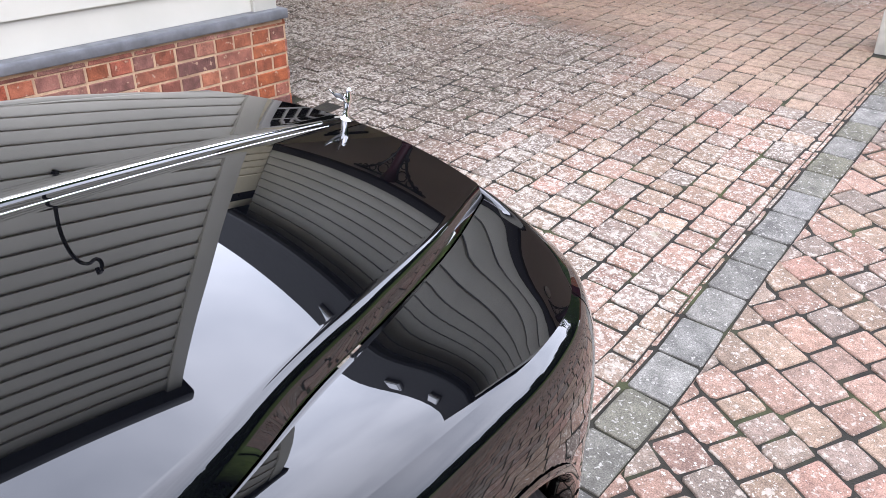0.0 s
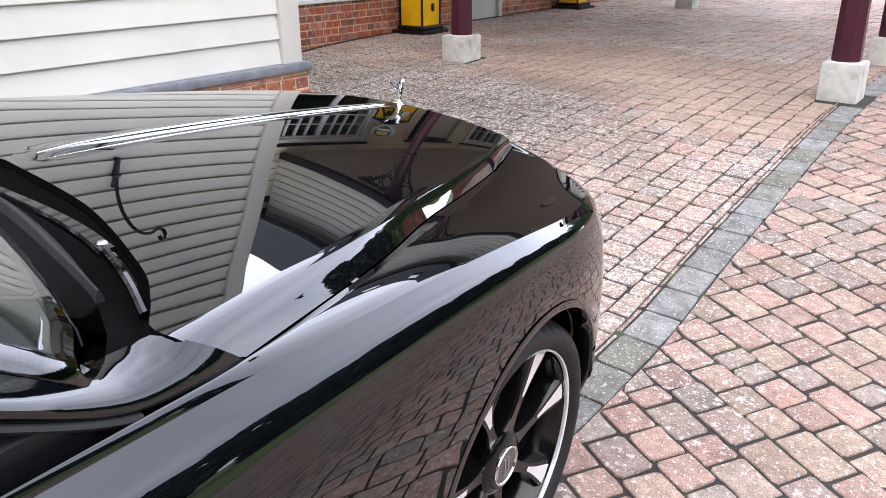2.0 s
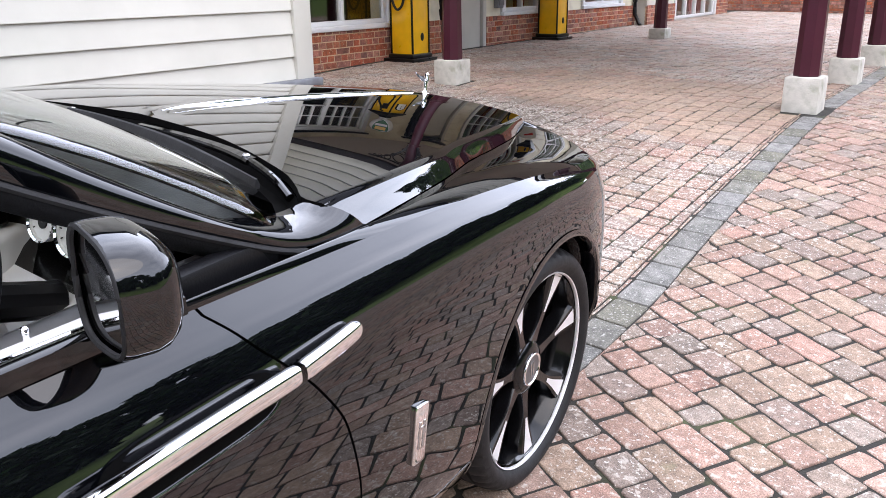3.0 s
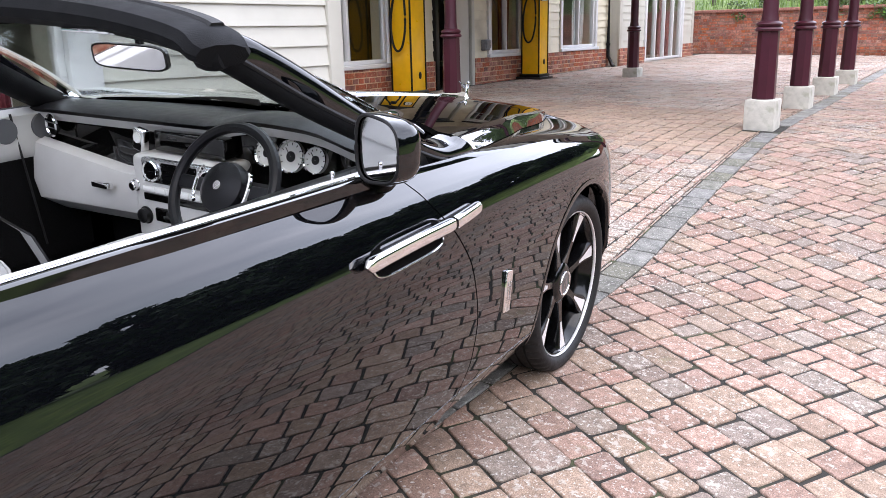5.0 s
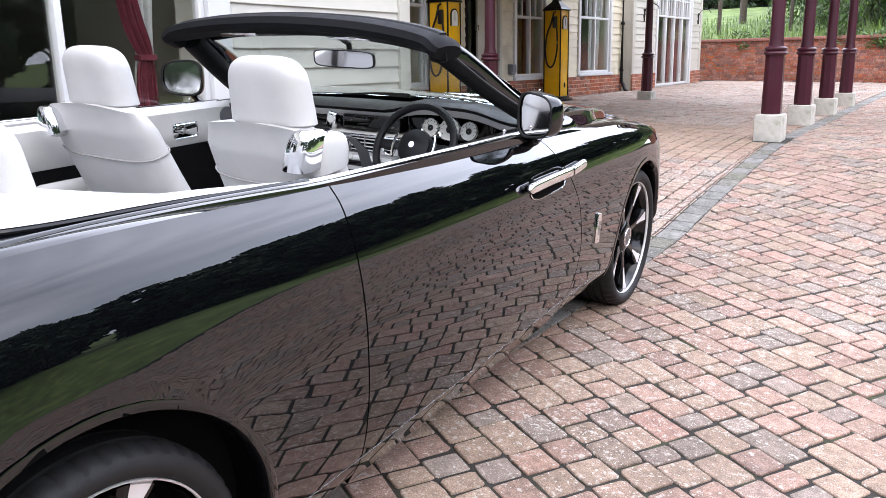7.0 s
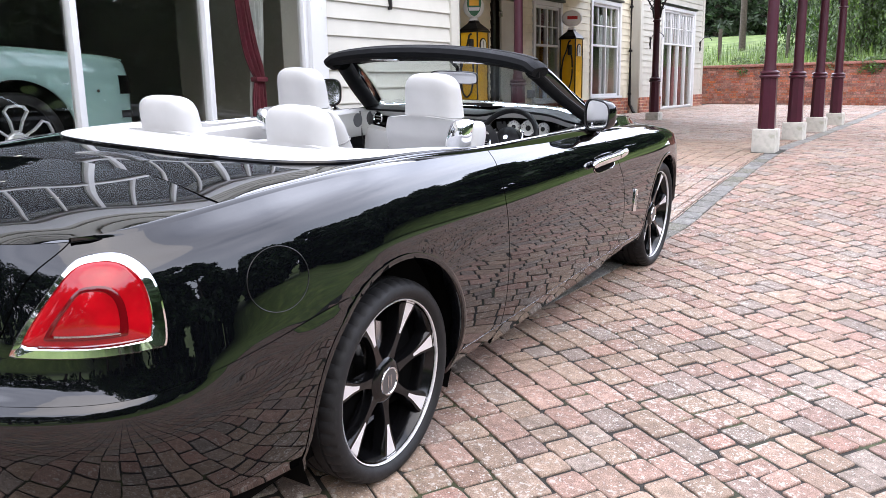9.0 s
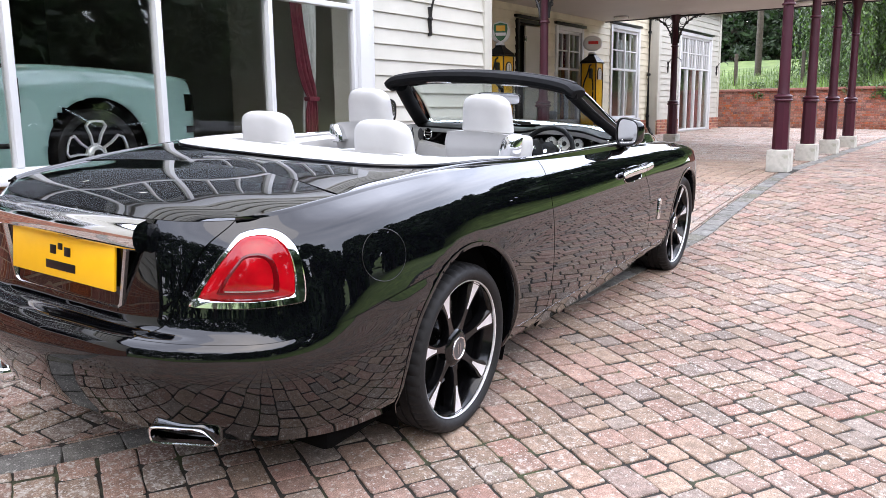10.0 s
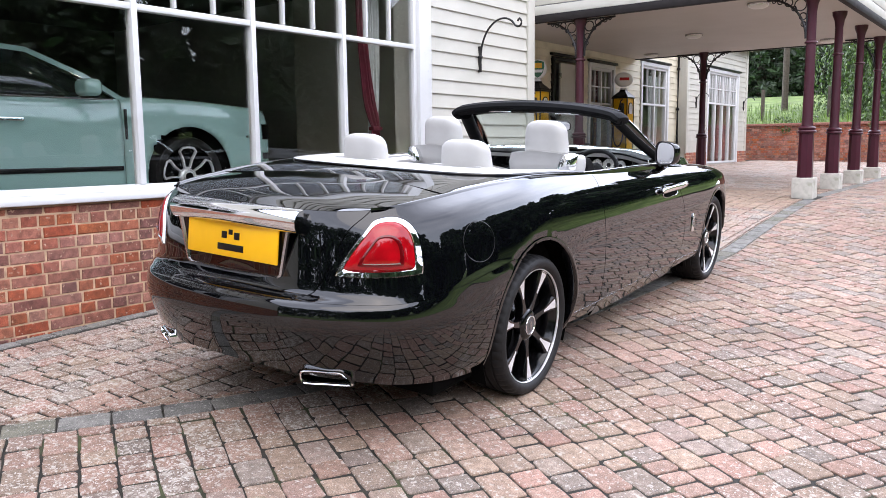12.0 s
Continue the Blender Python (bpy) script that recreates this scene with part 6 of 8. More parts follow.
# ---- cabin ----
bm = bmesh.new()
for side in (1, -1):
    box(bm, side * 0.74 - 0.03, side * 0.74 + 0.03, 0.1, 2.2, 0.3, 1.0, 0.015)
box(bm, -0.72, 0.72, 0.0, 2.35, 0.28, 0.36)
box(bm, -0.72, 0.72, 2.3, 2.36, 0.3, 1.0)
box(bm, -0.72, 0.72, -0.02, 0.06, 0.3, 1.03)
part("cabin_tub", bm, M_CARPET, car, "black carpeted cabin floor")
for side in (1, -1):
    x = side * 0.705
    bm = bmesh.new()
    rows = []
    low = []
    for y in [0.45 + 1.75 * i / 12 for i in range(13)]:
        rows.append([(x + side * 0.03, y, 1.03 if y > 0.7 else 1.055), (x - side * 0.004, y, 1.01), (x - side * 0.012, y, 0.93), (x - side * 0.006, y, 0.872), (x, y, 0.865)])
        low.append([(x, y, 0.866), (x + side * 0.004, y, 0.7), (x, y, 0.5)])
    grid(bm, rows)
    part("door_trim", bm, M_LEATHER, car, "white leather door lining")
    bm = bmesh.new()
    grid(bm, low)
    part("door_pocket", bm, M_CARPET, car, "black door pocket")
    bm = bmesh.new()
    box(bm, x - side * 0.03 - 0.035, x - side * 0.03 + 0.035, 0.95, 1.5, 0.74, 0.82, 0.028, 3)
    part("armrest", bm, M_LEATHER, car, "white leather armrest")
    bm = bmesh.new()
    tube(bm, [(x - side * 0.008, 2.0 - 0.05 * ((z - 0.6) / 0.4), z) for z in (0.55, 0.65, 0.75, 0.85, 0.95, 1.02)], 0.004, 6)
    part("door_seal", bm, M_RUBBER, car)
    bm = bmesh.new()
    box(bm, x - side * 0.012 - 0.006, x - side * 0.012 + 0.006, 1.60, 1.74, 0.90, 0.965, 0.012)
    part("inner_handle", bm, M_CHROME, car, "chrome inner door handle")
    for yy, r in ((1.92, 0.042), (2.06, 0.045)):
        bm = bmesh.new()
        lathe(bm, [(r, -0.004), (r, 0.0015), (r * 0.96, 0.003), (0.001, 0.003)], 28, Matrix.Translation((x - side * 0.012, yy, 0.966)) @ pose(0, 0, 0, 0, -90 * side, 0))
        part("speaker", bm, M_SPEAKER, car, "round door speaker")


def pad(bm, rows_fn, nu=14, nv=18):
    rows = [[rows_fn(i / nu, 2 * math.pi * j / nv) for j in range(nv)] for i in range(nu + 1)]
    vs = grid(bm, rows, close_u=True)
    bm.faces.new(vs[0][::-1])
    bm.faces.new(vs[-1])


def seat(cx, cy, front=True):
    """A seat: cushion, backrest with bolsters and a yoke, headrest, bright shoulder piece."""
    s = thing("front_seat" if front else "rear_seat")
    s.parent = car
    s.matrix_local = Matrix.Translation((cx, cy, 0))
    tagged(s, label="white leather %s seat with a headrest" % ("front" if front else "rear"))
    def sq(c, e):
        return (abs(c) ** e) * (1 if c > 0 else -1)
    base, top = (0.50, 1.115) if front else (0.50, 1.09)
    w = 0.262 if front else 0.29
    def back(u, a):
        z = base + (top - base) * u
        wid = w * (1.10 - 0.17 * u - 0.10 * max(0, (u - 0.88) / 0.12) ** 2)
        th = (0.075 - 0.018 * u) * (1 if u < 0.95 else 0.8)
        bul = 0.035 * math.sin(math.pi * min(1, u * 1.05)) if front else 0.0
        return (wid * sq(math.cos(a), 0.55), (0.27 if front else 0.10) - (0.33 if front else 0.16) * u + th * sq(math.sin(a), 0.75) - bul * 0.6, z + (0.02 * (1 - abs(math.cos(a))) if u > 0.9 else 0))
    bm = bmesh.new()
    pad(bm, back, 20, 28)
    part("backrest", bm, M_LEATHER, s)
    if front:
        for zz in (0.975, 0.80):
            bm = bmesh.new()
            u = (zz - base) / (top - base)
            tube(bm, [Vector(back(u + 0.05 * math.sin(a), a)) * 1.0 + Vector((0.004 * math.cos(a), 0.004 * math.sin(a), 0)) for a in [2 * math.pi * i / 28 for i in range(28)]], 0.0032, 6, closed=True)
            part("piping", bm, M_STITCH, s)
    hz0, hz1 = (1.115, 1.318) if front else (1.06, 1.236)
    hw = 0.142 if front else 0.15
    def head(v, a):
        u = 1 - (1 - v) ** 1.7
        top_r = max(0.0, 1 - max(0.0, (u - 0.55) / 0.45) ** 3.2) ** 0.42
        low_r = min(1.0, 0.82 + 3.2 * u)
        wid = hw * (1.03 - 0.13 * u) * low_r * (0.25 + 0.75 * top_r)
        dep = 0.060 * low_r * (0.3 + 0.7 * top_r)
        return (wid * sq(math.cos(a), 0.5), (-0.015 if front else -0.01) + dep * sq(math.sin(a), 0.8) - 0.03 * u, hz0 + (hz1 - hz0) * u)
    bm = bmesh.new()
    pad(bm, head, 22, 32)
    part("headrest", bm, M_LEATHER, s)
    bm = bmesh.new()
    box(bm, -w, w, 0.02 if front else 0.05, 0.54, 0.36, 0.55, 0.05, 3)
    part("cushion", bm, M_LEATHER, s)
    if front:
        o = 1 if cx > 0 else -1
        sc = 1.0 if o > 0 else 0.78
        def yoke(u, a):
            return (o * (0.175 + 0.03 * u) + sc * 0.062 * sq(math.cos(a), 0.7) * max(0.03, math.cos(u * math.pi / 2)) ** 0.5, -0.085 - 0.005 * u + sc * 0.068 * sq(math.sin(a), 0.7) * max(0.03, math.cos(u * math.pi / 2)) ** 0.5, 1.032 + sc * 0.103 * math.sin(u * math.pi / 2) + 0.03 * math.sin(a) * (0.5 - u) * (1 - u))
        bm = bmesh.new()
        pad(bm, yoke, 8, 20)
        part("shoulder_piece", bm, M_CHROME, s, "bright seat-belt shoulder piece")
        bm = bmesh.new()
        pad(bm, lambda u, a: Vector(yoke(u, a)) + Vector((o * 0.020, 0.045, -0.012)), 8, 20)
        part("shoulder_pad", bm, M_LEATHER, s, "white leather pad in front of the shoulder piece")
        bm = bmesh.new()
        sweep(bm, [(o * 0.25, 0.02, 1.10), (o * 0.26, 0.06, 1.06), (o * 0.265, 0.1, 0.96), (o * 0.27, 0.12, 0.8)], [(-0.022, -0.002), (0.022, -0.002), (0.022, 0.002), (-0.022, 0.002)])
        part("seat_belt", bm, M_BLACK, s)
    return s


seat(0.38, 1.07)
seat(-0.38, 1.07)
seat(0.335, 0.21, False)
seat(-0.35, 0.21, False)
bm = bmesh.new()
box(bm, -0.66, 0.66, 0.16, 0.26, 0.5, 1.0, 0.03)
part("rear_bulkhead", bm, M_LEATHER, car, "white leather behind the rear seats")
bm = bmesh.new()
box(bm, -0.105, 0.105, 0.45, 1.95, 0.36, 0.72, 0.03, 3)
part("centre_console", bm, M_LEATHER, car, "white centre console")

# dashboard
dash = thing("dashboard")
dash.parent = car
tagged(dash, label="black and white dashboard with round white dials")
rows = []
for i in range(29):
    x = -0.72 + 1.44 * i / 28
    a = abs(x) / 0.72
    yf = 2.035 + 0.06 * (1 - a)
    hood_z = 0.040 * math.exp(-((x - 0.36) / 0.24) ** 4)
    rows.append([(x, 2.42 - 0.16 * a * a, 1.03), (x, 2.3 - 0.1 * a * a, 1.042 + hood_z * 0.5), (x, yf + 0.12, 1.046 + hood_z), (x, yf + 0.03, 1.043 + hood_z), (x, yf, 1.030 + hood_z), (x, yf + 0.012, 1.016 + hood_z)])
bm = bmesh.new()
grid(bm, rows)
part("dash_top", bm, M_BLEATHER, dash, "black leather dash top")
bm = bmesh.new()
grid(bm, [[r[5], (r[5][0], r[5][1] + 0.004, r[5][2] - 0.010), (r[5][0], r[5][1] + 0.018, r[5][2] - 0.028)] for r in rows])
part("dash_band", bm, M_LEATHER, dash, "white dash band")
bm = bmesh.new()
def panel_low(x):
    return 0.868 + 0.16 * max(0.0, -x - 0.30)


def binnacle(x):
    return 0.075 * math.exp(-((x - 0.36) / 0.19) ** 4)


grid(bm, [[(r[5][0], r[5][1] + 0.018, r[5][2] - 0.028), (r[5][0], r[5][1] + 0.024 + binnacle(r[5][0]), r[5][2] - 0.034), (r[5][0], r[5][1] + 0.03 + binnacle(r[5][0]), 0.92), (r[5][0], r[5][1] + 0.006, panel_low(r[5][0]))] for r in rows])
part("dash_panel", bm, M_PIANO, dash, "gloss black dash panel")
bm = bmesh.new()
grid(bm, [[(r[5][0], r[5][1] + 0.006, panel_low(r[5][0])), (r[5][0], r[5][1] - 0.03, panel_low(r[5][0]) - 0.016), (r[5][0], r[5][1] - 0.045, 0.79), (r[5][0], r[5][1] - 0.03, 0.72), (r[5][0], r[5][1] + 0.06, 0.66)] for r in rows])
part("dash_lower", bm, M_LEATHER, dash, "white lower dash")
for gx, r in ((0.270, 0.038), (0.362, 0.046), (0.452, 0.038)):
    m = Matrix.Translation((gx, 2.118, 0.972)) @ pose(0, 0, 0, 75, 0, 0)
    bm = bmesh.new()
    lathe(bm, [(r, -0.01), (r, 0.004), (r * 0.92, 0.004), (r * 0.9, 0.0), (0.001, 0.0)], 32, m, cap=False)
    dial = part("dial", bm, M_DIAL, dash, "round white instrument dial")
    bm = bmesh.new()
    lathe(bm, [(r * 1.0, 0.004), (r * 1.07, 0.005), (r * 1.05, 0.009), (r * 0.97, 0.006)], 32, m, cap=False)
    part("dial_rim", bm, M_CHROME, dial)
    bm = bmesh.new()
    lathe(bm, [(r * 0.34, 0.0), (r * 0.34, 0.003), (0.001, 0.003)], 20, m, cap=False)
    for i in range(9):
        a = radians(-30 + 30 * i)
        box(bm, -0.0012, 0.0012, r * 0.72, r * 0.86, 0.0005, 0.0015, 0, 2, m @ pose(0, 0, 0, 0, 0, math.degrees(a) - 90))
    box(bm, -0.001, 0.001, 0.0, r * 0.7, 0.003, 0.0045, 0, 2, m @ pose(0, 0, 0, 0, 0, 40))
    part("dial_face", bm, M_BLACK, dial)
# centre: vents, screen, switches
dash_front = 2.045
part("screen", boxbm(-0.150, 0.150, 2.066, 2.12, 0.940, 1.005, 0.006), M_PIANO, dash, "dark display screen")
part("dash_centre", boxbm(-0.205, 0.175, 2.013, 2.16, 0.66, 0.935, 0.02, 3), M_LEATHER, dash, "white leather centre stack")
vent = part("vent_panel", boxbm(-0.205, 0.125, dash_front, 2.09, 0.838, 0.916, 0.008, 2), M_SATIN, dash, "satin metal vent panel")
vent.location = (0.058, -0.042, 0.016)
for x in (-0.160, 0.082):
    m = Matrix.Translation((x, dash_front, 0.877)) @ pose(0, 0, 0, 90, 0, 0)
    bm = bmesh.new()
    lathe(bm, [(0.029, 0.0), (0.033, 0.003), (0.031, 0.008), (0.026, 0.006), (0.025, 0.001)], 28, m, cap=False)
    part("vent", bm, M_CHROME, vent)
    bm = bmesh.new()
    lathe(bm, [(0.025, 0.0012), (0.001, 0.0012)], 24, m, cap=False)
    part("vent_back", bm, M_DARK, vent)
    for k in range(3):
        part("slat", boxbm(x - 0.023, x + 0.023, dash_front - 0.005, dash_front - 0.002, 0.8635 + k * 0.012, 0.8665 + k * 0.012), M_CHROME, vent)
part("vent_back", boxbm(-0.112, 0.036, dash_front - 0.002, dash_front + 0.002, 0.846, 0.908, 0.001), M_DARK, vent)
for k in range(4):
    part("slat", boxbm(-0.110, 0.034, dash_front - 0.006, dash_front - 0.002, 0.852 + k * 0.0155, 0.8575 + k * 0.0155), M_CHROME, vent)
part("slat", boxbm(-0.041, -0.035, dash_front - 0.007, dash_front - 0.002, 0.846, 0.908), M_SATIN, vent)
clk = part("clock", boxbm(-0.024, 0.024, -0.01, 0.02, -0.036, 0.036, 0.007, 3, m=Matrix.Translation((-0.198, 2.052, 0.972)) @ pose(0, 0, 0, 0, 12, 0)), M_CHROME, dash, "bright upright clock")
bm = bmesh.new()
lathe(bm, [(0.017, 0.0), (0.017, 0.002), (0.001, 0.002)], 20, Matrix.Translation((-0.196, 2.041, 0.980)) @ pose(0, 0, 0, 90, 0, 0))
part("clock_face", bm, M_DIAL, clk)
for x, z in ((-0.632, 0.975),):
    m = Matrix.Translation((x, 2.050, z)) @ pose(0, 0, 0, 90, 0, -10)
    bm = bmesh.new()
    lathe(bm, [(0.036, -0.004), (0.040, 0.004), (0.035, 0.008), (0.031, 0.004)], 28, m, cap=False)
    sv = part("side_vent", bm, M_CHROME, dash)
    bm = bmesh.new()
    lathe(bm, [(0.032, 0.001), (0.001, 0.001)], 24, m, cap=False)
    part("vent_back", bm, M_DARK, sv)
    for k in range(2):
        part("slat", boxbm(-0.030, 0.030, -0.010 + k * 0.018, -0.006 + k * 0.018, 0.001, 0.005, m=m), M_CHROME, sv)
for k in range(6):
    part("switch", boxbm(-0.15 + k * 0.05, -0.103 + k * 0.05, 2.004, 2.02, 0.824, 0.842, 0.003), M_DIAL, dash)
part("switch_panel", boxbm(-0.155, 0.15, 2.008, 2.02, 0.794, 0.818, 0.004), M_PIANO, dash, "gloss black switch strip")
for x, z, r in ((-0.188, 0.836, 0.016), (-0.156, 0.742, 0.024)):
    bm = bmesh.new()
    lathe(bm, [(r * 1.2, 0.0), (r * 1.2, 0.004), (r, 0.006), (r * 0.95, 0.020), (r * 0.7, 0.023), (0.001, 0.023)], 24, Matrix.Translation((x, 2.014, z)) @ pose(0, 0, 0, 90, 0, 0))
    part("knob", bm, M_CHROME if r < 0.02 else M_BLACK, dash)
part("socket_panel", boxbm(-0.110, -0.035, 2.006, 2.018, 0.73, 0.775, 0.006), M_PIANO, dash)
part("glovebox_handle", boxbm(-0.445, -0.36, -0.016, 0.008, -0.010, 0.010, 0.006, m=Matrix.Translation((0.045, 2.016, 0.812))), M_CHROME, dash, "chrome glovebox handle")
# steering wheel
sw = thing("steering_wheel")
sw.parent = car
sw.matrix_local = Matrix.Translation((0.363, 1.845, 0.940)) @ pose(0, 0, 0, 60, 0, 0) @ Matrix.Scale(0.94, 4)
tagged(sw, label="black leather three-spoke steering wheel")
bm = bmesh.new()
tube(bm, [(0.179 * math.cos(a), 0.179 * math.sin(a), 0) for a in [2 * math.pi * i / 48 for i in range(48)]], 0.0165, 10, closed=True)
part("wheel_rim", bm, M_BLEATHER, sw)
bm = bmesh.new()
lathe(bm, [(0.072, -0.04), (0.078, -0.01), (0.072, 0.012), (0.05, 0.022), (0.001, 0.026)], 32)
part("wheel_boss", bm, M_BLEATHER, sw)
for a in (0, 180, 270):
    m = pose(0, 0, 0, 0, 0, a)
    part("wheel_spoke", boxbm(0.06, 0.172, -0.02, 0.02, -0.012, 0.006, 0.006, 2, m), M_BLEATHER, sw)
for s in (1, -1):
    bm = bmesh.new()
    tube(bm, [(s * (0.086 + 0.012 * math.cos(a)), 0.05 * math.sin(a), 0.008) for a in [math.pi * i / 12 - math.pi / 2 for i in range(13)]], 0.006, 6)
    part("wheel_trim", bm, M_CHROME, sw)
bm = bmesh.new()
lathe(bm, [(0.013, 0.024), (0.013, 0.028), (0.001, 0.028)], 24)
part("wheel_badge", bm, M_CHROME, sw)
bm = bmesh.new()
tube(bm, [(0.37, 1.86, 0.93), (0.37, 2.06, 0.86)], 0.035, 10)
part("steering_column", bm, M_BLACK, car)
for side in (1, -1):
    bm = bmesh.new()
    lathe(bm, [(0.008, 0.0), (0.0045, 0.002), (0.0042, 0.013), (0.0055, 0.016), (0.0055, 0.022), (0.003, 0.0245), (0.0005, 0.025)], 14, Matrix.Translation((side * 0.775, 1.78, 1.026)))
    part("lock_button", bm, M_CHROME, car, "small polished door lock button")
# rear-view mirror
RVM = Matrix.Translation((0, 1.897, 1.252)) @ pose(0, 0, 0, 8, 0, 0)


def rounded(w0, h0, e=0.42, n=40):
    return [((abs(math.cos(a)) ** e) * (1 if math.cos(a) > 0 else -1) * w0, (abs(math.sin(a)) ** e) * (1 if math.sin(a) > 0 else -1) * h0) for a in [2 * math.pi * i / n for i in range(n)]]


bm = bmesh.new()
rows = [[RVM @ Vector((x, y, z)) for x, z in rounded(0.152 * k, 0.036 * k)] for y, k in ((-0.010, 0.93), (-0.014, 0.97), (-0.010, 1.0), (0.004, 0.97), (0.016, 0.8), (0.02, 0.4))]
vs = grid(bm, rows, close_u=True)
bm.faces.new(vs[-1])
rv = part("rear_view_mirror", bm, M_BLACK, car, "black-framed rear-view mirror")
bm = bmesh.new()
bm.faces.new([bm.verts.new(RVM @ Vector((x, -0.0115, z))) for x, z in rounded(0.144, 0.031)])
part("mirror_glass", bm, M_CHROME, rv)
bm = bmesh.new()
tube(bm, [(0, 1.935, 1.255), (0, 1.925, 1.31), (0, 1.85, 1.35)], 0.012, 8)
part("mirror_arm", bm, M_BLACK, rv)

# ---- fuel pumps under the canopy ----
def fuel_pump(x, y, label, shield):
    """A tall square pump: stepped black plinth, yellow body with black corner strips, hipped cap, globe, hose."""
    z = height(x, y)
    p = thing("fuel_pump", pose(x, y, z), label, "fuel pump", "fuel pumps")
    w = 0.16
    bm = bmesh.new()
    box(bm, -0.235, 0.235, -0.235, 0.235, -0.05, 0.035, 0.008)
    box(bm, -0.195, 0.195, -0.195, 0.195, 0.03, 0.085, 0.02)
    part("plinth", bm, M_BLACK, p, "black stepped plinth")
    part("body", boxbm(-w, w, -w, w, 0.08, 1.60, 0.012), M_YELLOW, p, "yellow enamelled body")
    for sx, sy in ((1, -1), (1, 1), (-1, -1), (-1, 1)):
        part("edge_strip", boxbm(sx * w - 0.011, sx * w + 0.011, sy * w - 0.011, sy * w + 0.011, 0.085, 1.585, 0.006), M_BLACK, p)
    bm = bmesh.new()
    prof = [(0.265, 1.585), (0.265, 1.605), (0.25, 1.615), (0.232, 1.64), (0.10, 1.735), (0.085, 1.76), (0.085, 1.775)]
    lathe(bm, prof, 4, pose(0, 0, 0, 0, 0, 45))
    part("cap", bm, M_BLACK, p, "black hipped cap", smooth=False)
    bm = bmesh.new()
    lathe(bm, [(0.085, 1.77), (0.07, 1.80), (0.06, 1.815)], 20)
    part("globe_neck", bm, M_GLOBE, p)
    turn = pose(0, 0, 1.985, 0, 0, -55)
    bm = bmesh.new()
    rx, rz = (0.17, 0.18) if shield else (0.20, 0.155)
    rows = []
    for i in range(13):
        a = math.pi * (i / 12) - math.pi / 2
        rows.append([Vector((0.075 * math.sin(a) * 1.0, rx * math.cos(a) ** 0.6 * math.cos(b) if abs(math.cos(a)) > 1e-6 else 0, rz * max(0.0, math.cos(a)) ** 0.6 * math.sin(b))) for b in [2 * math.pi * k / 28 for k in range(28)]])
    rows[0] = [v * 1.0 + Vector((0, 0.01 * math.cos(k), 0.01 * math.sin(k))) for k, v in enumerate(rows[0])]
    rows[-1] = [v * 1.0 + Vector((0, 0.01 * math.cos(k), 0.01 * math.sin(k))) for k, v in enumerate(rows[-1])]
    grid(bm, rows, close_u=True)
    bmesh.ops.transform(bm, matrix=turn, verts=bm.verts)
    part("globe", bm, M_GLOBE, p, "round white globe" if shield else "oval white globe")

    def plaque(nm, pts, x0, x1, mat):
        b = bmesh.new()
        f = [b.verts.new((x1, a, c)) for a, c in pts]
        g = [b.verts.new((x0, a, c)) for a, c in pts]
        b.faces.new(f)
        b.faces.new(g[::-1])
        for i in range(len(pts)):
            b.faces.new((f[i], g[i], g[(i + 1) % len(pts)], f[(i + 1) % len(pts)]))
        bmesh.ops.transform(b, matrix=turn, verts=b.verts)
        part(nm, b, mat, p, smooth=False)

    if shield:
        sh = [(-0.12, 0.13), (-0.06, 0.145), (0, 0.16), (0.06, 0.145), (0.12, 0.13), (0.128, 0.04), (0.10, -0.08), (0.05, -0.145), (0, -0.175), (-0.05, -0.145), (-0.10, -0.08), (-0.128, 0.04)]
        plaque("shield", sh, 0.055, 0.082, M_GLOBE)
        plaque("shield_field", [(a * 0.9, c * 0.9 + 0.002) for a, c in sh], 0.08, 0.088, M_GREEN)
        plaque("shield_mark", [(-0.075, 0.01), (0.075, 0.01), (0.075, 0.10), (-0.075, 0.10)], 0.088, 0.091, M_YELLOW)
        plaque("shield_mark", [(-0.08, -0.065), (0.08, -0.065), (0.09, -0.015), (-0.09, -0.015)], 0.088, 0.091, M_GLOBE)
    else:
        plaque("globe_mark", [(-0.10, -0.02), (0.10, -0.02), (0.10, 0.04), (-0.10, 0.04)], 0.06, 0.077, M_REDPAINT)
    # gauge with an arched black frame on the front, lock low down
    def arch(w0, h0, x1):
        b = bmesh.new()
        pts = [(-w0, 0.0), (w0, 0.0)] + [(w0 * math.cos(a), h0 + w0 * math.sin(a)) for a in [math.pi * i / 12 for i in range(13)]]
        f = [b.verts.new((x1, a, 1.26 + c)) for a, c in pts]
        g = [b.verts.new((w - 0.01, a, 1.26 + c)) for a, c in pts]
        b.faces.new(f)
        for i in range(len(pts)):
            b.faces.new((f[i], g[i], g[(i + 1) % len(pts)], f[(i + 1) % len(pts)]))
        return b
    gf = part("gauge_frame", arch(0.098, 0.14, w + 0.012), M_BLACK, p)
    part("gauge_glass", arch(0.074, 0.145, w + 0.016), M_DIAL, gf, "white gauge face")
    part("gauge_needle", boxbm(w + 0.0165, w + 0.019, -0.004, 0.004, 1.33, 1.45), M_BLACK, gf)
    bm = bmesh.new()
    lathe(bm, [(0.03, 0.0), (0.03, 0.006), (0.02, 0.012), (0.004, 0.014)], 16, pose(w, 0.03, 0.28, 0, 90, 0) @ Matrix.Diagonal((1.6, 1, 1, 1)))
    part("lock_plate", bm, M_BLACK, p)
    # hose and nozzle on the side
    bm = bmesh.new()
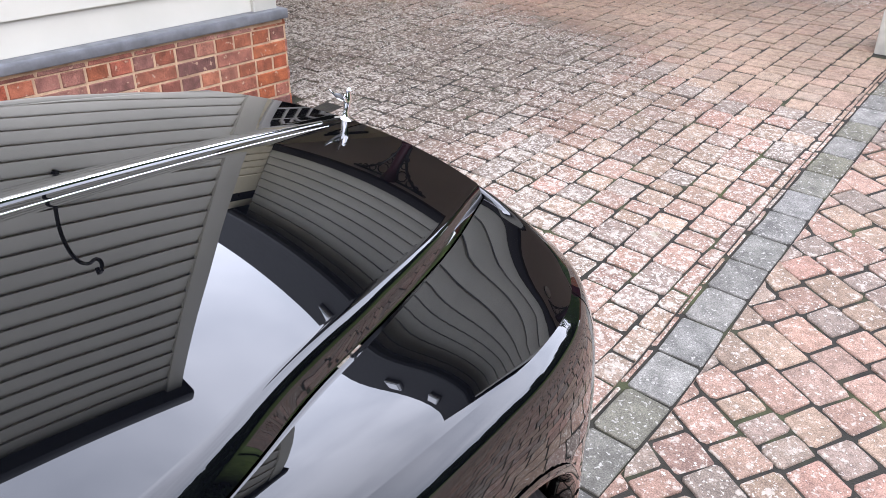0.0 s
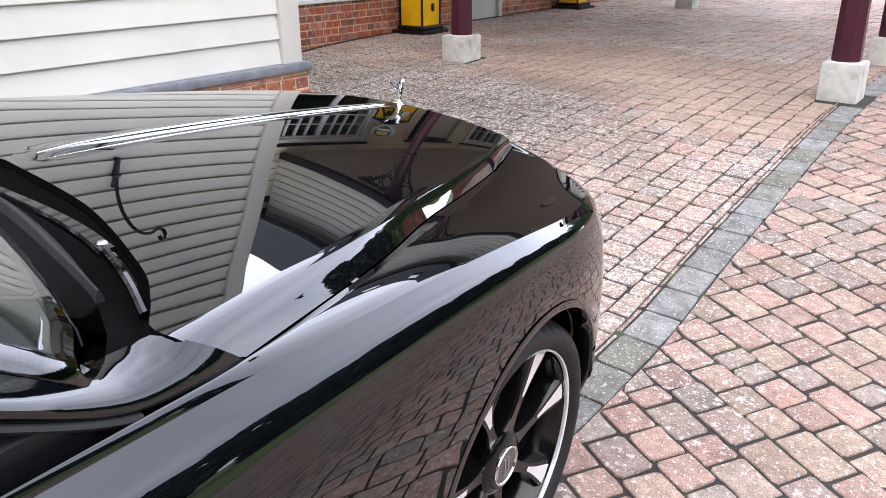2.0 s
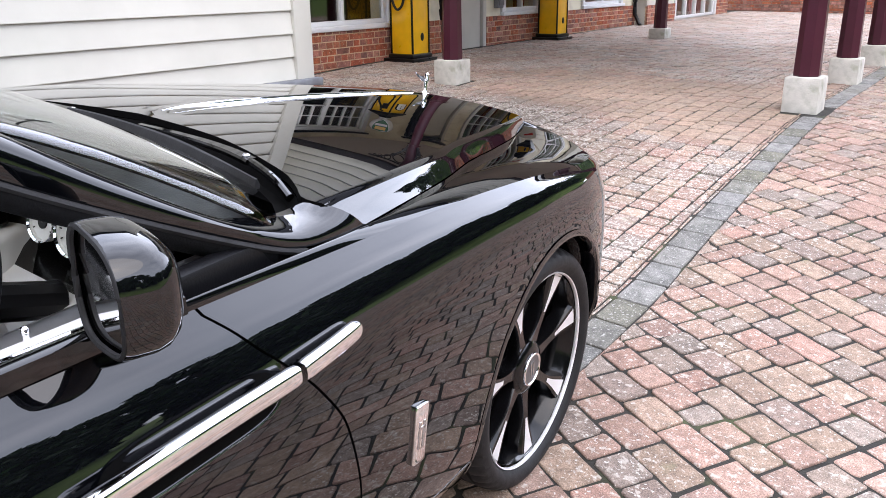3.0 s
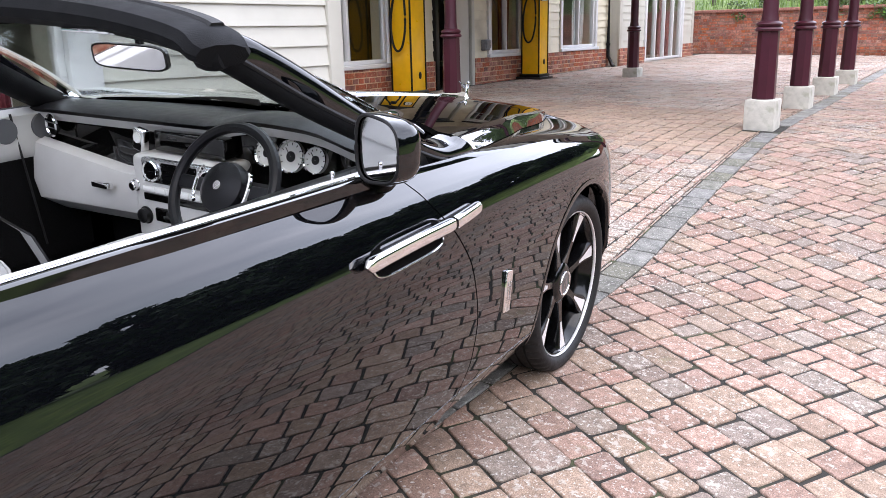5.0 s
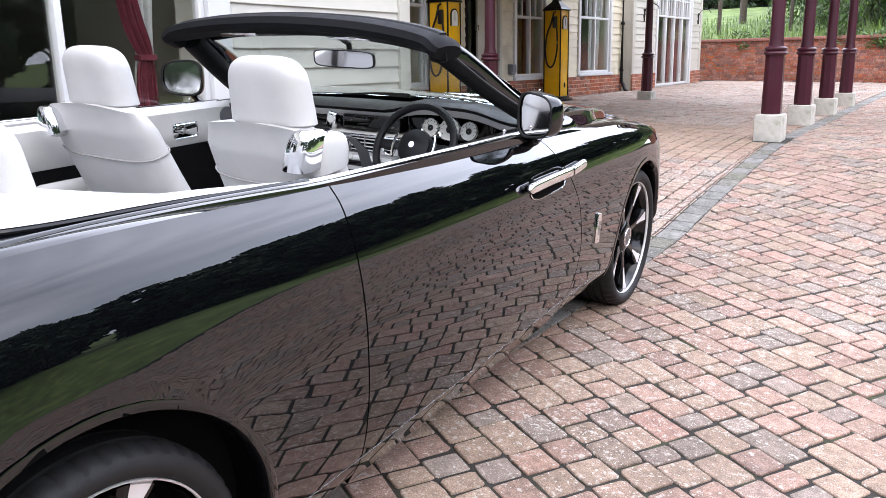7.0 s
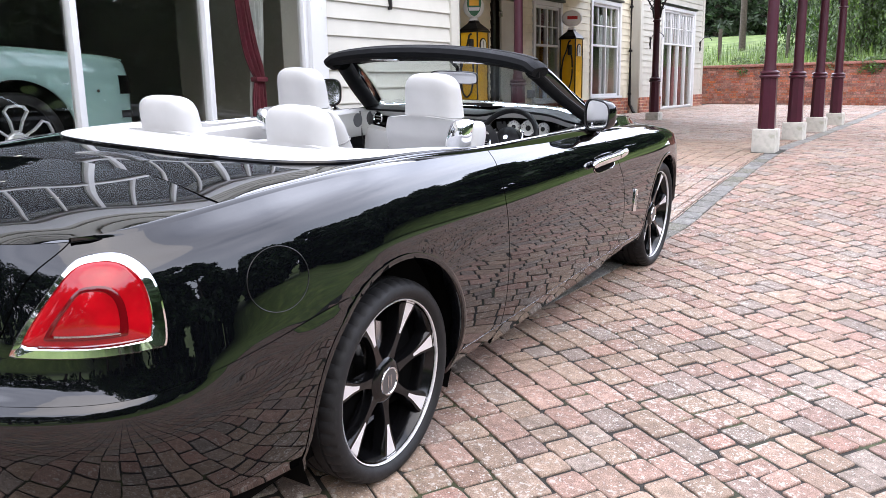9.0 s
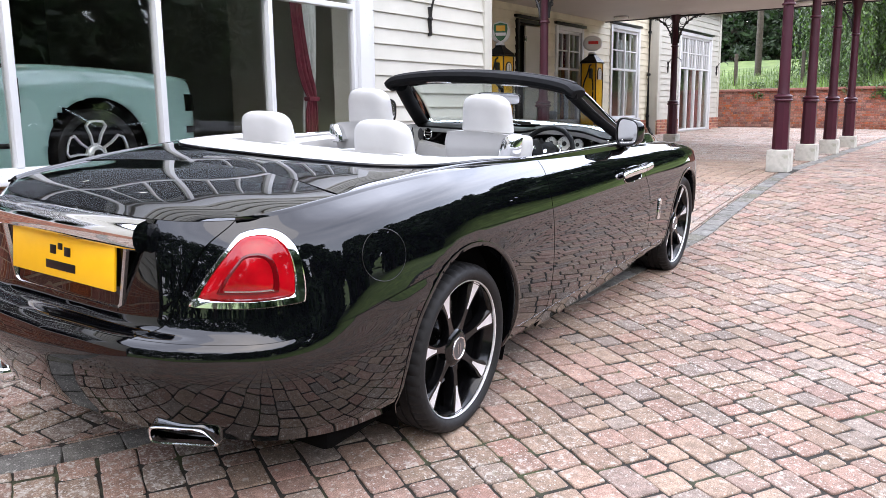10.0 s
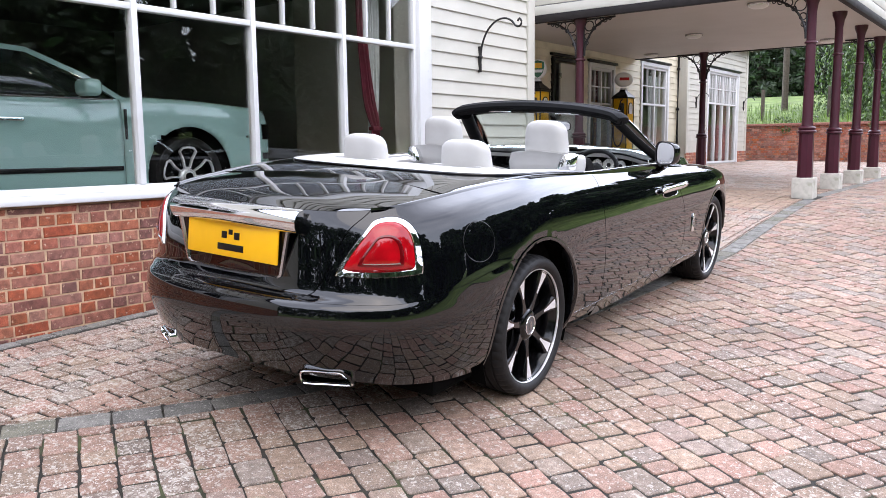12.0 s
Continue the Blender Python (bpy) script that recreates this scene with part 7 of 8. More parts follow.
    hose = spline([(0.08, -w - 0.02, 1.30), (0.115, -w - 0.05, 1.2), (0.12, -w - 0.055, 0.9), (0.06, -w - 0.05, 0.66), (-0.02, -w - 0.05, 0.60), (-0.09, -w - 0.05, 0.70), (-0.11, -w - 0.055, 0.95), (-0.07, -w - 0.06, 1.2), (0.0, -w - 0.065, 1.36), (0.03, -w - 0.06, 1.47)], 44)
    tube(bm, hose, 0.015, 8)
    part("hose", bm, M_RUBBER, p, "looped black rubber hose")
    bm = bmesh.new()
    box(bm, -0.035, 0.035, -0.05, 0.02, -0.10, 0.10, 0.014, 2, pose(0.07, -w - 0.03, 1.38))
    tube(bm, [(0.03, -w - 0.06, 1.46), (0.05, -w - 0.07, 1.53), (0.09, -w - 0.06, 1.56)], 0.016, 8)
    part("nozzle", bm, M_IRON, p, "black nozzle in its holster")
    return p


M_REDPAINT = material("red_enamel", (0.5, 0.02, 0.02), 0.3)
fuel_pump(-4.52, 9.17, "tall yellow and black vintage fuel pump with a round globe", True)
fuel_pump(-4.53, 12.78, "tall yellow and black vintage fuel pump with an oval globe", False)

# ---- fittings on the walls ----
def wall_hook(name, pts, label, r=0.011):
    h = thing(name, label=label, category="bracket")
    bm = bmesh.new()
    tube(bm, spline(pts, 36), r, 8)
    part("arm", bm, M_IRON, h)
    p0 = Vector(pts[0])
    part("back_plate", boxbm(p0.x - 0.035, p0.x + 0.004, p0.y - 0.012, p0.y + 0.012, p0.z - 0.02, p0.z + 0.26, 0.004), M_IRON, h)
    part("back_plate", boxbm(p0.x - 0.03, p0.x + 0.012, p0.y - 0.022, p0.y + 0.022, p0.z + 0.13, p0.z + 0.16, 0.006), M_IRON, h)
    return h


hx = WX + 0.045
wall_hook("basket_bracket", [(hx, 4.04, 1.98), (hx, 4.04, 2.12), (hx + 0.02, 4.04, 2.26), (hx + 0.09, 4.04, 2.40), (hx + 0.20, 4.04, 2.49), (hx + 0.31, 4.04, 2.51), (hx + 0.40, 4.04, 2.475), (hx + 0.45, 4.04, 2.42), (hx + 0.50, 4.04, 2.41), (hx + 0.525, 4.04, 2.45), (hx + 0.50, 4.04, 2.49), (hx + 0.475, 4.04, 2.465)],
          "curved black iron hanging-basket bracket on the white boards")
for yy, zz in ((17.24, 2.1), (21.19, 2.15)):
    wall_hook("basket_bracket", [(BX + 0.045, yy, zz), (BX + 0.05, yy, zz + 0.2), (BX + 0.1, yy + 0.03, zz + 0.32), (BX + 0.22, yy + 0.06, zz + 0.36), (BX + 0.32, yy + 0.08, zz + 0.30), (BX + 0.33, yy + 0.08, zz + 0.25)],
              "small black iron hanging-basket bracket on the wing", 0.009)
pipe = thing("drainpipe", label="black drainpipe with an offset foot in the wall's corner", category="drainpipe")
bm = bmesh.new()
tube(bm, [(-4.77, 16.5, 3.7), (-4.77, 16.5, 0.9), (-4.76, 16.49, 0.78), (-4.70, 16.47, 0.70), (-4.66, 16.46, 0.62), (-4.62, 16.45, height(-4.6, 16.4))], 0.036, 10)
part("pipe", bm, M_BLACK, pipe)
for zz in (1.0, 2.0, 3.0):
    bm = bmesh.new()
    lathe(bm, [(0.036, zz), (0.046, zz + 0.01), (0.046, zz + 0.05), (0.036, zz + 0.06)], 12, pose(-4.77, 16.5, 0))
    part("pipe_collar", bm, M_BLACK, pipe)
mbox = thing("meter_box", pose(FX + 0.03, 11.6, 1.05), "small grey weatherproof socket box on the cream boards", "box")
part("box_body", boxbm(-0.01, 0.075, -0.075, 0.075, 0.0, 0.17, 0.012), M_LEAD, mbox)
part("box_lid", boxbm(0.07, 0.092, -0.068, 0.068, 0.035, 0.16, 0.008), M_LEAD, mbox)
for i, (a, b, zz, fx) in enumerate(((7.4, 9.28, 2.88, FX), (10.15, 11.35, 2.86, FX), (11.68, 13.0, 2.86, FX), (14.3, 16.05, 3.08, FX), (18.0, 20.75, 3.18, BX))):
    tagged(part("trim_lintel", boxbm(fx + 0.0, fx + 0.085, a, b, zz, zz + 0.05, 0.008), M_BLACK), "dark drip moulding over the opening", "trim", kind="structure")
# gable verge at the far end of the wing
bm = bmesh.new()
sweep(bm, [(BX + 0.16, 21.6, 3.93), (BX - 1.6, 21.6, 5.0), (BX - 3.4, 21.6, 6.1)], [(-0.14, -0.09), (0.05, -0.09), (0.05, 0.09), (-0.14, 0.09)])
tagged(part("trim_verge", bm, M_WHITE), "white barge board at the end of the wing", "trim", kind="structure")
bm = bmesh.new()
grid(bm, [[(BX + 0.3, y, 3.92), (BX - 1.6, y, 5.1), (BX - 3.4, y, 6.2), (BX - 6.5, y, 4.4)] for y in (16.5, 21.75)])
solid(tagged(part("roof", bm, M_BLACK, smooth=False), "dark pitched roof of the far wing", "roof", kind="structure"), 0.1)

# ---- curtains ----
def curtain(name, label, mat, x, path, n=40, folds=7, depth=0.03):
    """A hanging cloth: rows of (z, y0, y1) with folds across."""
    c = thing(name, label=label, category="curtain")
    bm = bmesh.new()
    rows = []
    for i in range(25):
        u = i / 24
        z, y0, y1 = curve_at([(k / (len(path) - 1), *q) for k, q in enumerate(path)], u)
        squeeze = min(1.0, (y1 - y0) / 0.25)
        rows.append([(x + depth * squeeze * math.sin(2 * math.pi * folds * j / n + 0.6 * math.sin(3 * u)) + 0.006 * math.sin(j * 1.7 + 5 * u), y0 + (y1 - y0) * j / n, z) for j in range(n + 1)])
    grid(bm, rows)
    solid(part("cloth", bm, mat, c), 0.004)
    return c


curtain("curtain", "maroon curtain tied back beside the showroom window", M_CURT, -2.58, [(2.95, 2.46, 2.62), (2.4, 2.47, 2.62), (2.0, 2.50, 2.65), (1.6, 2.55, 2.72), (1.42, 2.62, 2.77), (1.33, 2.67, 2.78), (1.2, 2.64, 2.79), (0.62, 2.62, 2.80)], depth=0.022)
tagged(part("curtain_tie", boxbm(-2.62, -2.54, 2.66, 2.79, 1.32, 1.36, 0.01), M_CURT), "maroon tie-back round the curtain", "curtain tie")
curtain("voile_curtain", "white voile curtain gathered beside the maroon one", M_VOILE, -2.66, [(2.95, 2.58, 2.90), (2.3, 2.62, 2.89), (1.8, 2.66, 2.87), (1.4, 2.70, 2.84), (1.2, 2.68, 2.84), (0.62, 2.66, 2.85)], depth=0.02)
curtain("curtain", "maroon curtain at the showroom window's mullion", M_CURT, -2.62, [(2.95, -0.83, -0.72), (2.2, -0.98, -0.89), (1.7, -1.13, -1.06), (1.35, -1.24, -1.18), (0.6, -1.26, -1.16)], depth=0.02)
curtain("voile_curtain", "white voile curtain at the showroom window's mullion", M_VOILE, -2.68, [(2.95, -1.35, -0.78), (2.2, -1.36, -0.94), (1.7, -1.38, -1.10), (1.35, -1.36, -1.21), (0.6, -1.38, -1.18)], depth=0.02)
for y0, y1, m in ((14.5, 14.78, M_VOILE), (15.25, 15.85, M_VOILE), (12.4, 12.8, M_CURT)):
    curtain("net_curtain", "pale net curtain behind the casement" if m is M_VOILE else "dark red curtain behind the casement", m, FX - 0.2, [(2.8, y0, y1), (1.9, y0 + 0.02, y1 - 0.02), (1.0, y0 + 0.04, y1 - 0.04)], depth=0.02)
for y0, y1 in ((19.5, 19.85), (20.05, 20.3)):
    curtain("door_curtain", "dusky pink curtain behind the glazed doors", M_PINK, BX - 0.2, [(2.9, y0, y1), (1.9, y0, y1), (0.66, y0, y1)], depth=0.02)
# rooms behind the casements
tagged(part("floor", boxbm(-10.9, FX - 0.26, 5.2, 21.2, 0.3, 0.55), M_TILE, smooth=False), "dark floor behind the casements", "floor", kind="structure")

# ---- the pale green car in the showroom ----
def showroom_car():
    c = thing("suv_car", pose(-4.47, 0, 0.52), "pale mint green luxury estate car with black trim, parked indoors", "car")
    HW = 0.985
    # side skin round the corner to the nose: (run, x, y)
    plan = [(-3.0, 0.80), (-2.95, 0.90), (-2.7, 0.965), (-2.0, HW), (-0.5, HW), (0.6, HW), (1.4, HW), (1.9, 0.975), (2.1, 0.94), (2.2, 0.86), (2.26, 0.70), (2.29, 0.45), (2.30, 0.0)]
    run, keys = 0.0, []
    for i, (y, x) in enumerate(plan):
        if i:
            run += math.dist((y, x), plan[i - 1])
        keys.append((run, x, y))
    arches = [(1.17, 0.385, 0.455), (-2.12, 0.385, 0.455)]
    def col(d):
        q = curve_at(keys, d)
        a, b = curve_at(keys, max(0, d - 0.01)), curve_at(keys, min(run, d + 0.01))
        t = (b - a).normalized()
        nrm = Vector((t.y, -t.x))
        top = curve_at([(-3.0, 1.02), (-1.5, 1.05), (0.3, 1.055), (0.8, 1.085), (1.2, 1.078), (1.9, 1.035), (2.2, 1.005), (2.3, 1.0)], q.y)
        lv = [(0.20, 0.07), (0.26, 0.02), (0.42, 0.0), (0.55, 0.002), (0.72, 0.0), (0.86, 0.008), (top - 0.075, 0.022), (top - 0.03, 0.035), (top, 0.06)]
        return [Vector((q.x - nrm.x * i, q.y - nrm.y * i, z)) for z, i in lv]
    def skin(nm, d0, d1, side, arch=True):
        n = max(3, round((d1 - d0) / 0.04))
        bm = bmesh.new()
        rows = []
        for i in range(n + 1):
            cl = col(d0 + 0.003 + (d1 - d0 - 0.006) * i / n)
            ks = [(k, p.x, p.y, p.z) for k, p in enumerate(cl)]
            rows.append([curve_at(ks, 8 * j / 28) for j in range(29)])
        for row in rows:
            for v in row:
                for cy, cz, r in arches:
                    q = math.hypot(v.y - cy, v.z - cz)
                    if arch and abs(q - r) < 0.026 and v.x > 0.6:
                        v.y, v.z = cy + (v.y - cy) * r / q, cz + (v.z - cz) * r / q
        vs = [[bm.verts.new((side * p.x, p.y, p.z)) for p in row] for row in rows]
        for a, b in zip(vs, vs[1:]):
            for j in range(28):
                quad = (a[j], b[j], b[j + 1], a[j + 1])
                if arch and any(math.hypot(v.co.y - cy, v.co.z - cz) < r - 0.004 and abs(v.co.x) > 0.6 for v in quad for cy, cz, r in arches):
                    continue
                bm.faces.new(quad if side > 0 else quad[::-1])
        bmesh.ops.delete(bm, geom=[v for v in bm.verts if not v.link_faces], context="VERTS")
        ob = part(nm, bm, M_MINT, c)
        solid(ob, 0.008)
    def d_at(y):
        return next(a[0] + (b[0] - a[0]) * (y - a[2]) / (b[2] - a[2]) for a, b in zip(keys, keys[1:]) if a[2] <= y <= b[2])
    for side in (1, -1):
        skin("rear_quarter", 0.0, d_at(-1.62), side)
        skin("rear_door", d_at(-1.62), d_at(-0.62), side, False)
        skin("front_door", d_at(-0.62), d_at(0.5), side, False)
        skin("front_wing", d_at(0.5), run, side)
        bm = bmesh.new()
        box(bm, side * 0.985 - 0.012, side * 0.985 + 0.012, -1.6, 0.48, 0.455, 0.495, 0.005)
        part("side_strip", bm, M_BLACK, c)
        part("sill", boxbm(side * 0.93 - 0.05, side * 0.93 + 0.05, -1.65, 0.66, 0.18, 0.30, 0.02), M_BLACK, c)
        bm = bmesh.new()
        box(bm, side * 0.99 - 0.014, side * 0.99 + 0.02, -0.55, -0.34, 0.86, 0.892, 0.008)
        part("door_handle", bm, M_CHROME, c)
        # mirror
        bm = bmesh.new()
        box(bm, side * 1.07 - 0.10, side * 1.07 + 0.10, 0.08, 0.24, 1.07, 1.21, 0.045, 3)
        part("door_mirror", bm, M_MINT, c)
        # greenhouse: pillar line, side glass
        bm = bmesh.new()
        g = [[(side * 0.895, y, 1.045), (side * (0.70 - 0.02 * abs(y + 1) / 2), min(max(y * 0.0 + yt, -2.55), -0.2), zt)] for y, yt, zt in ((0.46, -0.2, 1.43), (-0.05, -0.45, 1.455), (-0.6, -0.75, 1.46), (-1.6, -1.6, 1.45), (-2.6, -2.35, 1.40))]
        grid(bm, g)
        solid(part("side_window", bm, M_TINT, c, "dark tinted glass"), 0.006)
        bm = bmesh.new()
        sweep(bm, [(side * 0.905, 0.56, 1.05), (side * 0.83, 0.25, 1.25), (side * 0.72, -0.17, 1.44), (side * 0.70, -0.5, 1.462), (side * 0.69, -1.5, 1.462), (side * 0.70, -2.4, 1.41), (side * 0.86, -2.85, 1.06)], [(-0.03, -0.02), (0.03, -0.02), (0.03, 0.02), (-0.03, 0.02)])
        part("roof_rail", bm, M_MINT, c)
        bm = bmesh.new()
        sweep(bm, [(side * 0.918, -2.7, 1.062), (side * 0.928, -0.6, 1.066), (side * 0.928, 0.45, 1.062)], circle(0.012, 6))
        part("waist_strip", bm, M_CHROME, c)
        for yy in (-0.62, -1.6):
            bm = bmesh.new()
            sweep(bm, [(side * 0.905, yy, 1.05), (side * 0.705, yy - 0.02, 1.455)], [(-0.01, -0.035), (0.012, -0.035), (0.012, 0.035), (-0.01, 0.035)])
            part("door_pillar", bm, M_BLACK, c)
        # headlamp and lower vent recesses near the nose
        for zz, hh, y0, y1 in ((0.80, 0.075, 2.06, 2.2), (0.56, 0.03, 2.06, 2.2)):
            bm = bmesh.new()
            da, db = d_at(2.03), d_at(2.2)
            rows = []
            for i in range(9):
                cl = col(da + (db - da) * i / 8)
                ks = [(p.z, p.x, p.y) for p in cl]
                row = []
                for e, o in ((-1, 0.003), (-0.8, 0.006), (0.8, 0.006), (1, 0.003)):
                    q = curve_at(ks, zz + e * hh)
                    row.append((side * (q.x + o), q.y + o, zz + e * hh))
                rows.append(row)
            grid(bm, rows)
            part("headlamp" if hh > 0.05 else "bumper_vent", bm, M_GLOSSBLACK, c)
        part("indicator_strip", boxbm(side * 0.965 - 0.01, side * 0.965 + 0.012, 1.72, 1.85, 0.735, 0.765, 0.006), M_CHROME, c)
        part("wing_vent", boxbm(side * 0.985 - 0.01, side * 0.985 + 0.006, 0.515, 0.54, 0.72, 0.98, 0.004), M_BLACK, c)
        for cy, cz, r in arches:
            bm = bmesh.new()
            grid(bm, [[(side * xx, cy + r * math.cos(radians(a)), cz + r * math.sin(radians(a))) for xx in (0.97, 0.9, 0.55)] for a in range(-28, 209, 8)])
            f = [bm.verts.new((side * 0.56, cy + r * math.cos(radians(a)), cz + r * math.sin(radians(a)))) for a in range(-28, 209, 8)]
            bm.faces.new(f)
            part("wheel_well", bm, M_DARK, c)
            wh = thing("wheel")
            wh.parent = c
            wh.matrix_local = pose(side * 0.955, cy, 0.375, 0, 0, 0 if side > 0 else 180)
            ax = pose(0, 0, 0, 0, 90, 0)
            bm = bmesh.new()
            lathe(bm, [(0.29, -0.24), (0.36, -0.25), (0.375, -0.22), (0.375, -0.03), (0.36, 0.005), (0.33, 0.012), (0.29, 0.0)], 56, ax, cap=False)
            part("tyre", bm, M_RUBBER, wh)
            bm = bmesh.new()
            lathe(bm, [(0.292, -0.002), (0.285, -0.02), (0.27, -0.10), (0.001, -0.11)], 48, ax, cap=False)
            part("rim", bm, M_GLOSSBLACK, wh)
            for i in range(5):
                a = 2 * math.pi * i / 5 + 0.314
                u, v = Vector((0, math.cos(a), math.sin(a))), Vector((0, -math.sin(a), math.cos(a)))
                bm = bmesh.new()
                loop = [u * r0 + v * w0 + Vector((-0.012 - 0.03 * (0.28 - r0) / 0.2, 0, 0)) for r0, w0 in ((0.085, 0.028), (0.16, 0.048), (0.235, 0.088), (0.268, 0.06), (0.275, 0.0), (0.268, -0.06), (0.235, -0.088), (0.16, -0.048), (0.085, -0.028))]
                sweep(bm, loop, [(-0.011, -0.012), (0.011, -0.012), (0.008, 0.008), (-0.008, 0.008)], closed=True, up=Vector((1, 0, 0)))
                part("spoke", bm, M_RIM, wh)
            bm = bmesh.new()
            lathe(bm, [(0.085, -0.06), (0.08, -0.03), (0.066, -0.02), (0.06, -0.03), (0.05, -0.015), (0.001, -0.012)], 32, ax)
            part("hub", bm, M_RIM, wh)
            bm = bmesh.new()
            lathe(bm, [(0.04, -0.02), (0.04, -0.008), (0.001, -0.006)], 24, ax)
            part("hub_cap", bm, M_BLACK, wh)
    # bonnet, windscreen, roof, tail
    bm = bmesh.new()
    rows = []
    for i in range(21):
        u = i / 20
        y = 0.55 + 1.70 * u
        hw = curve_at([(0.5, 0.925), (1.4, 0.925), (1.9, 0.915), (2.1, 0.88), (2.2, 0.80), (2.25, 0.68)], y)
        ze = curve_at([(0.5, 1.068), (0.8, 1.085), (1.2, 1.078), (1.9, 1.035), (2.2, 1.005), (2.3, 1.0)], y)
        rows.append([(hw * s, y, ze + 0.045 * (1 - abs(s) ** 3) * (1 - 0.4 * u)) for s in [k / 8 - 1 for k in range(17)]])
    grid(bm, rows)
    solid(part("bonnet", bm, M_MINT, c), 0.01)
    bm = bmesh.new()
    grid(bm, [[(x * (1 - 0.23 * v), 0.66 - 0.84 * v - 0.12 * (x / 0.9) ** 2, 1.075 + 0.385 * v) for x in (-0.9, -0.6, -0.3, 0, 0.3, 0.6, 0.9)] for v in (0, 0.33, 0.66, 1)])
    solid(part("windscreen", bm, M_TINT, c, "dark windscreen glass"), 0.006)
    bm = bmesh.new()
    grid(bm, [[(x, y, z + 0.03 * (1 - (x / 0.7) ** 2)) for x in (-0.70, -0.6, -0.3, 0, 0.3, 0.6, 0.70)] for y, z in ((-0.18, 1.45), (-0.5, 1.47), (-1.5, 1.47), (-2.4, 1.42))])
    solid(part("roof", bm, M_MINT, c), 0.02)
    bm = bmesh.new()
    grid(bm, [[(-0.7, -2.38, 1.41), (0.7, -2.38, 1.41)], [(-0.86, -2.9, 1.05), (0.86, -2.9, 1.05)], [(-0.85, -3.0, 0.95), (0.85, -3.0, 0.95)], [(-0.8, -3.0, 0.25), (0.8, -3.0, 0.25)]])
    solid(part("tailgate", bm, M_MINT, c), 0.02)
    part("underbody", boxbm(-0.85, 0.85, -2.9, 2.1, 0.2, 0.4, 0.03), M_DARK, c)
    return c


M_TINT = material("tinted_glass", (0.01, 0.012, 0.012), 0.04, coat=0.3)
showroom_car()
for lx, ly in ((-3.7, 1.3), (-5.2, -0.4), (-3.9, -2.2), (-6.0, 2.0), (-6.3, -3.0)):
    dl = thing("downlight", pose(lx, ly, 3.3), "small recessed ceiling downlight, lit", "lamp", "showroom downlights")
    bm = bmesh.new()
    lathe(bm, [(0.06, 0.0), (0.06, -0.008), (0.045, -0.01), (0.045, -0.002)], 20, cap=False)
    part("bezel", bm, M_UPVC, dl)
    bm = bmesh.new()
    lathe(bm, [(0.044, -0.003), (0.001, -0.003)], 16, cap=False)
    part("lamp_glow", bm, M_BULB, dl)
    li = new("downlight_lamp", bpy.data.lights.new("downlight_lamp", "SPOT"))
    li.data.energy, li.data.spot_size, li.data.spot_blend, li.data.color, li.data.shadow_soft_size = 22, radians(110), 0.6, (1.0, 0.9, 0.75), 0.05
    li.matrix_world = pose(lx, ly, 3.27)

# ---- trees and banks ----
def leaf_cloud(rnd, clumps, size, count):
    """Small tilted leaf blades, gathered round clump centres (centre, radius)."""
    vs, fs = [], []
    tot = sum(r ** 2 for _, r in clumps)
    for c, r in clumps:
        for _ in range(max(6, int(count * r * r / tot))):
            d = Vector((rnd.gauss(0, 1), rnd.gauss(0, 1), rnd.gauss(0, 1))).normalized() * r * rnd.uniform(0.45, 1.0) ** 0.6
            p = c + Vector((d.x, d.y, d.z * 0.8))
            a = Vector((rnd.gauss(0, 1), rnd.gauss(0, 1), rnd.gauss(0, 0.7))).normalized()
            b = a.cross(Vector((rnd.gauss(0, 1), rnd.gauss(0, 1), rnd.gauss(0, 1)))).normalized()
            s = size * rnd.uniform(0.6, 1.3)
            k = len(vs)
            vs += [p - a * s, p + b * s * 0.42, p + a * s, p - b * s * 0.42]
            fs.append((k, k + 1, k + 2, k + 3))
    return vs, fs


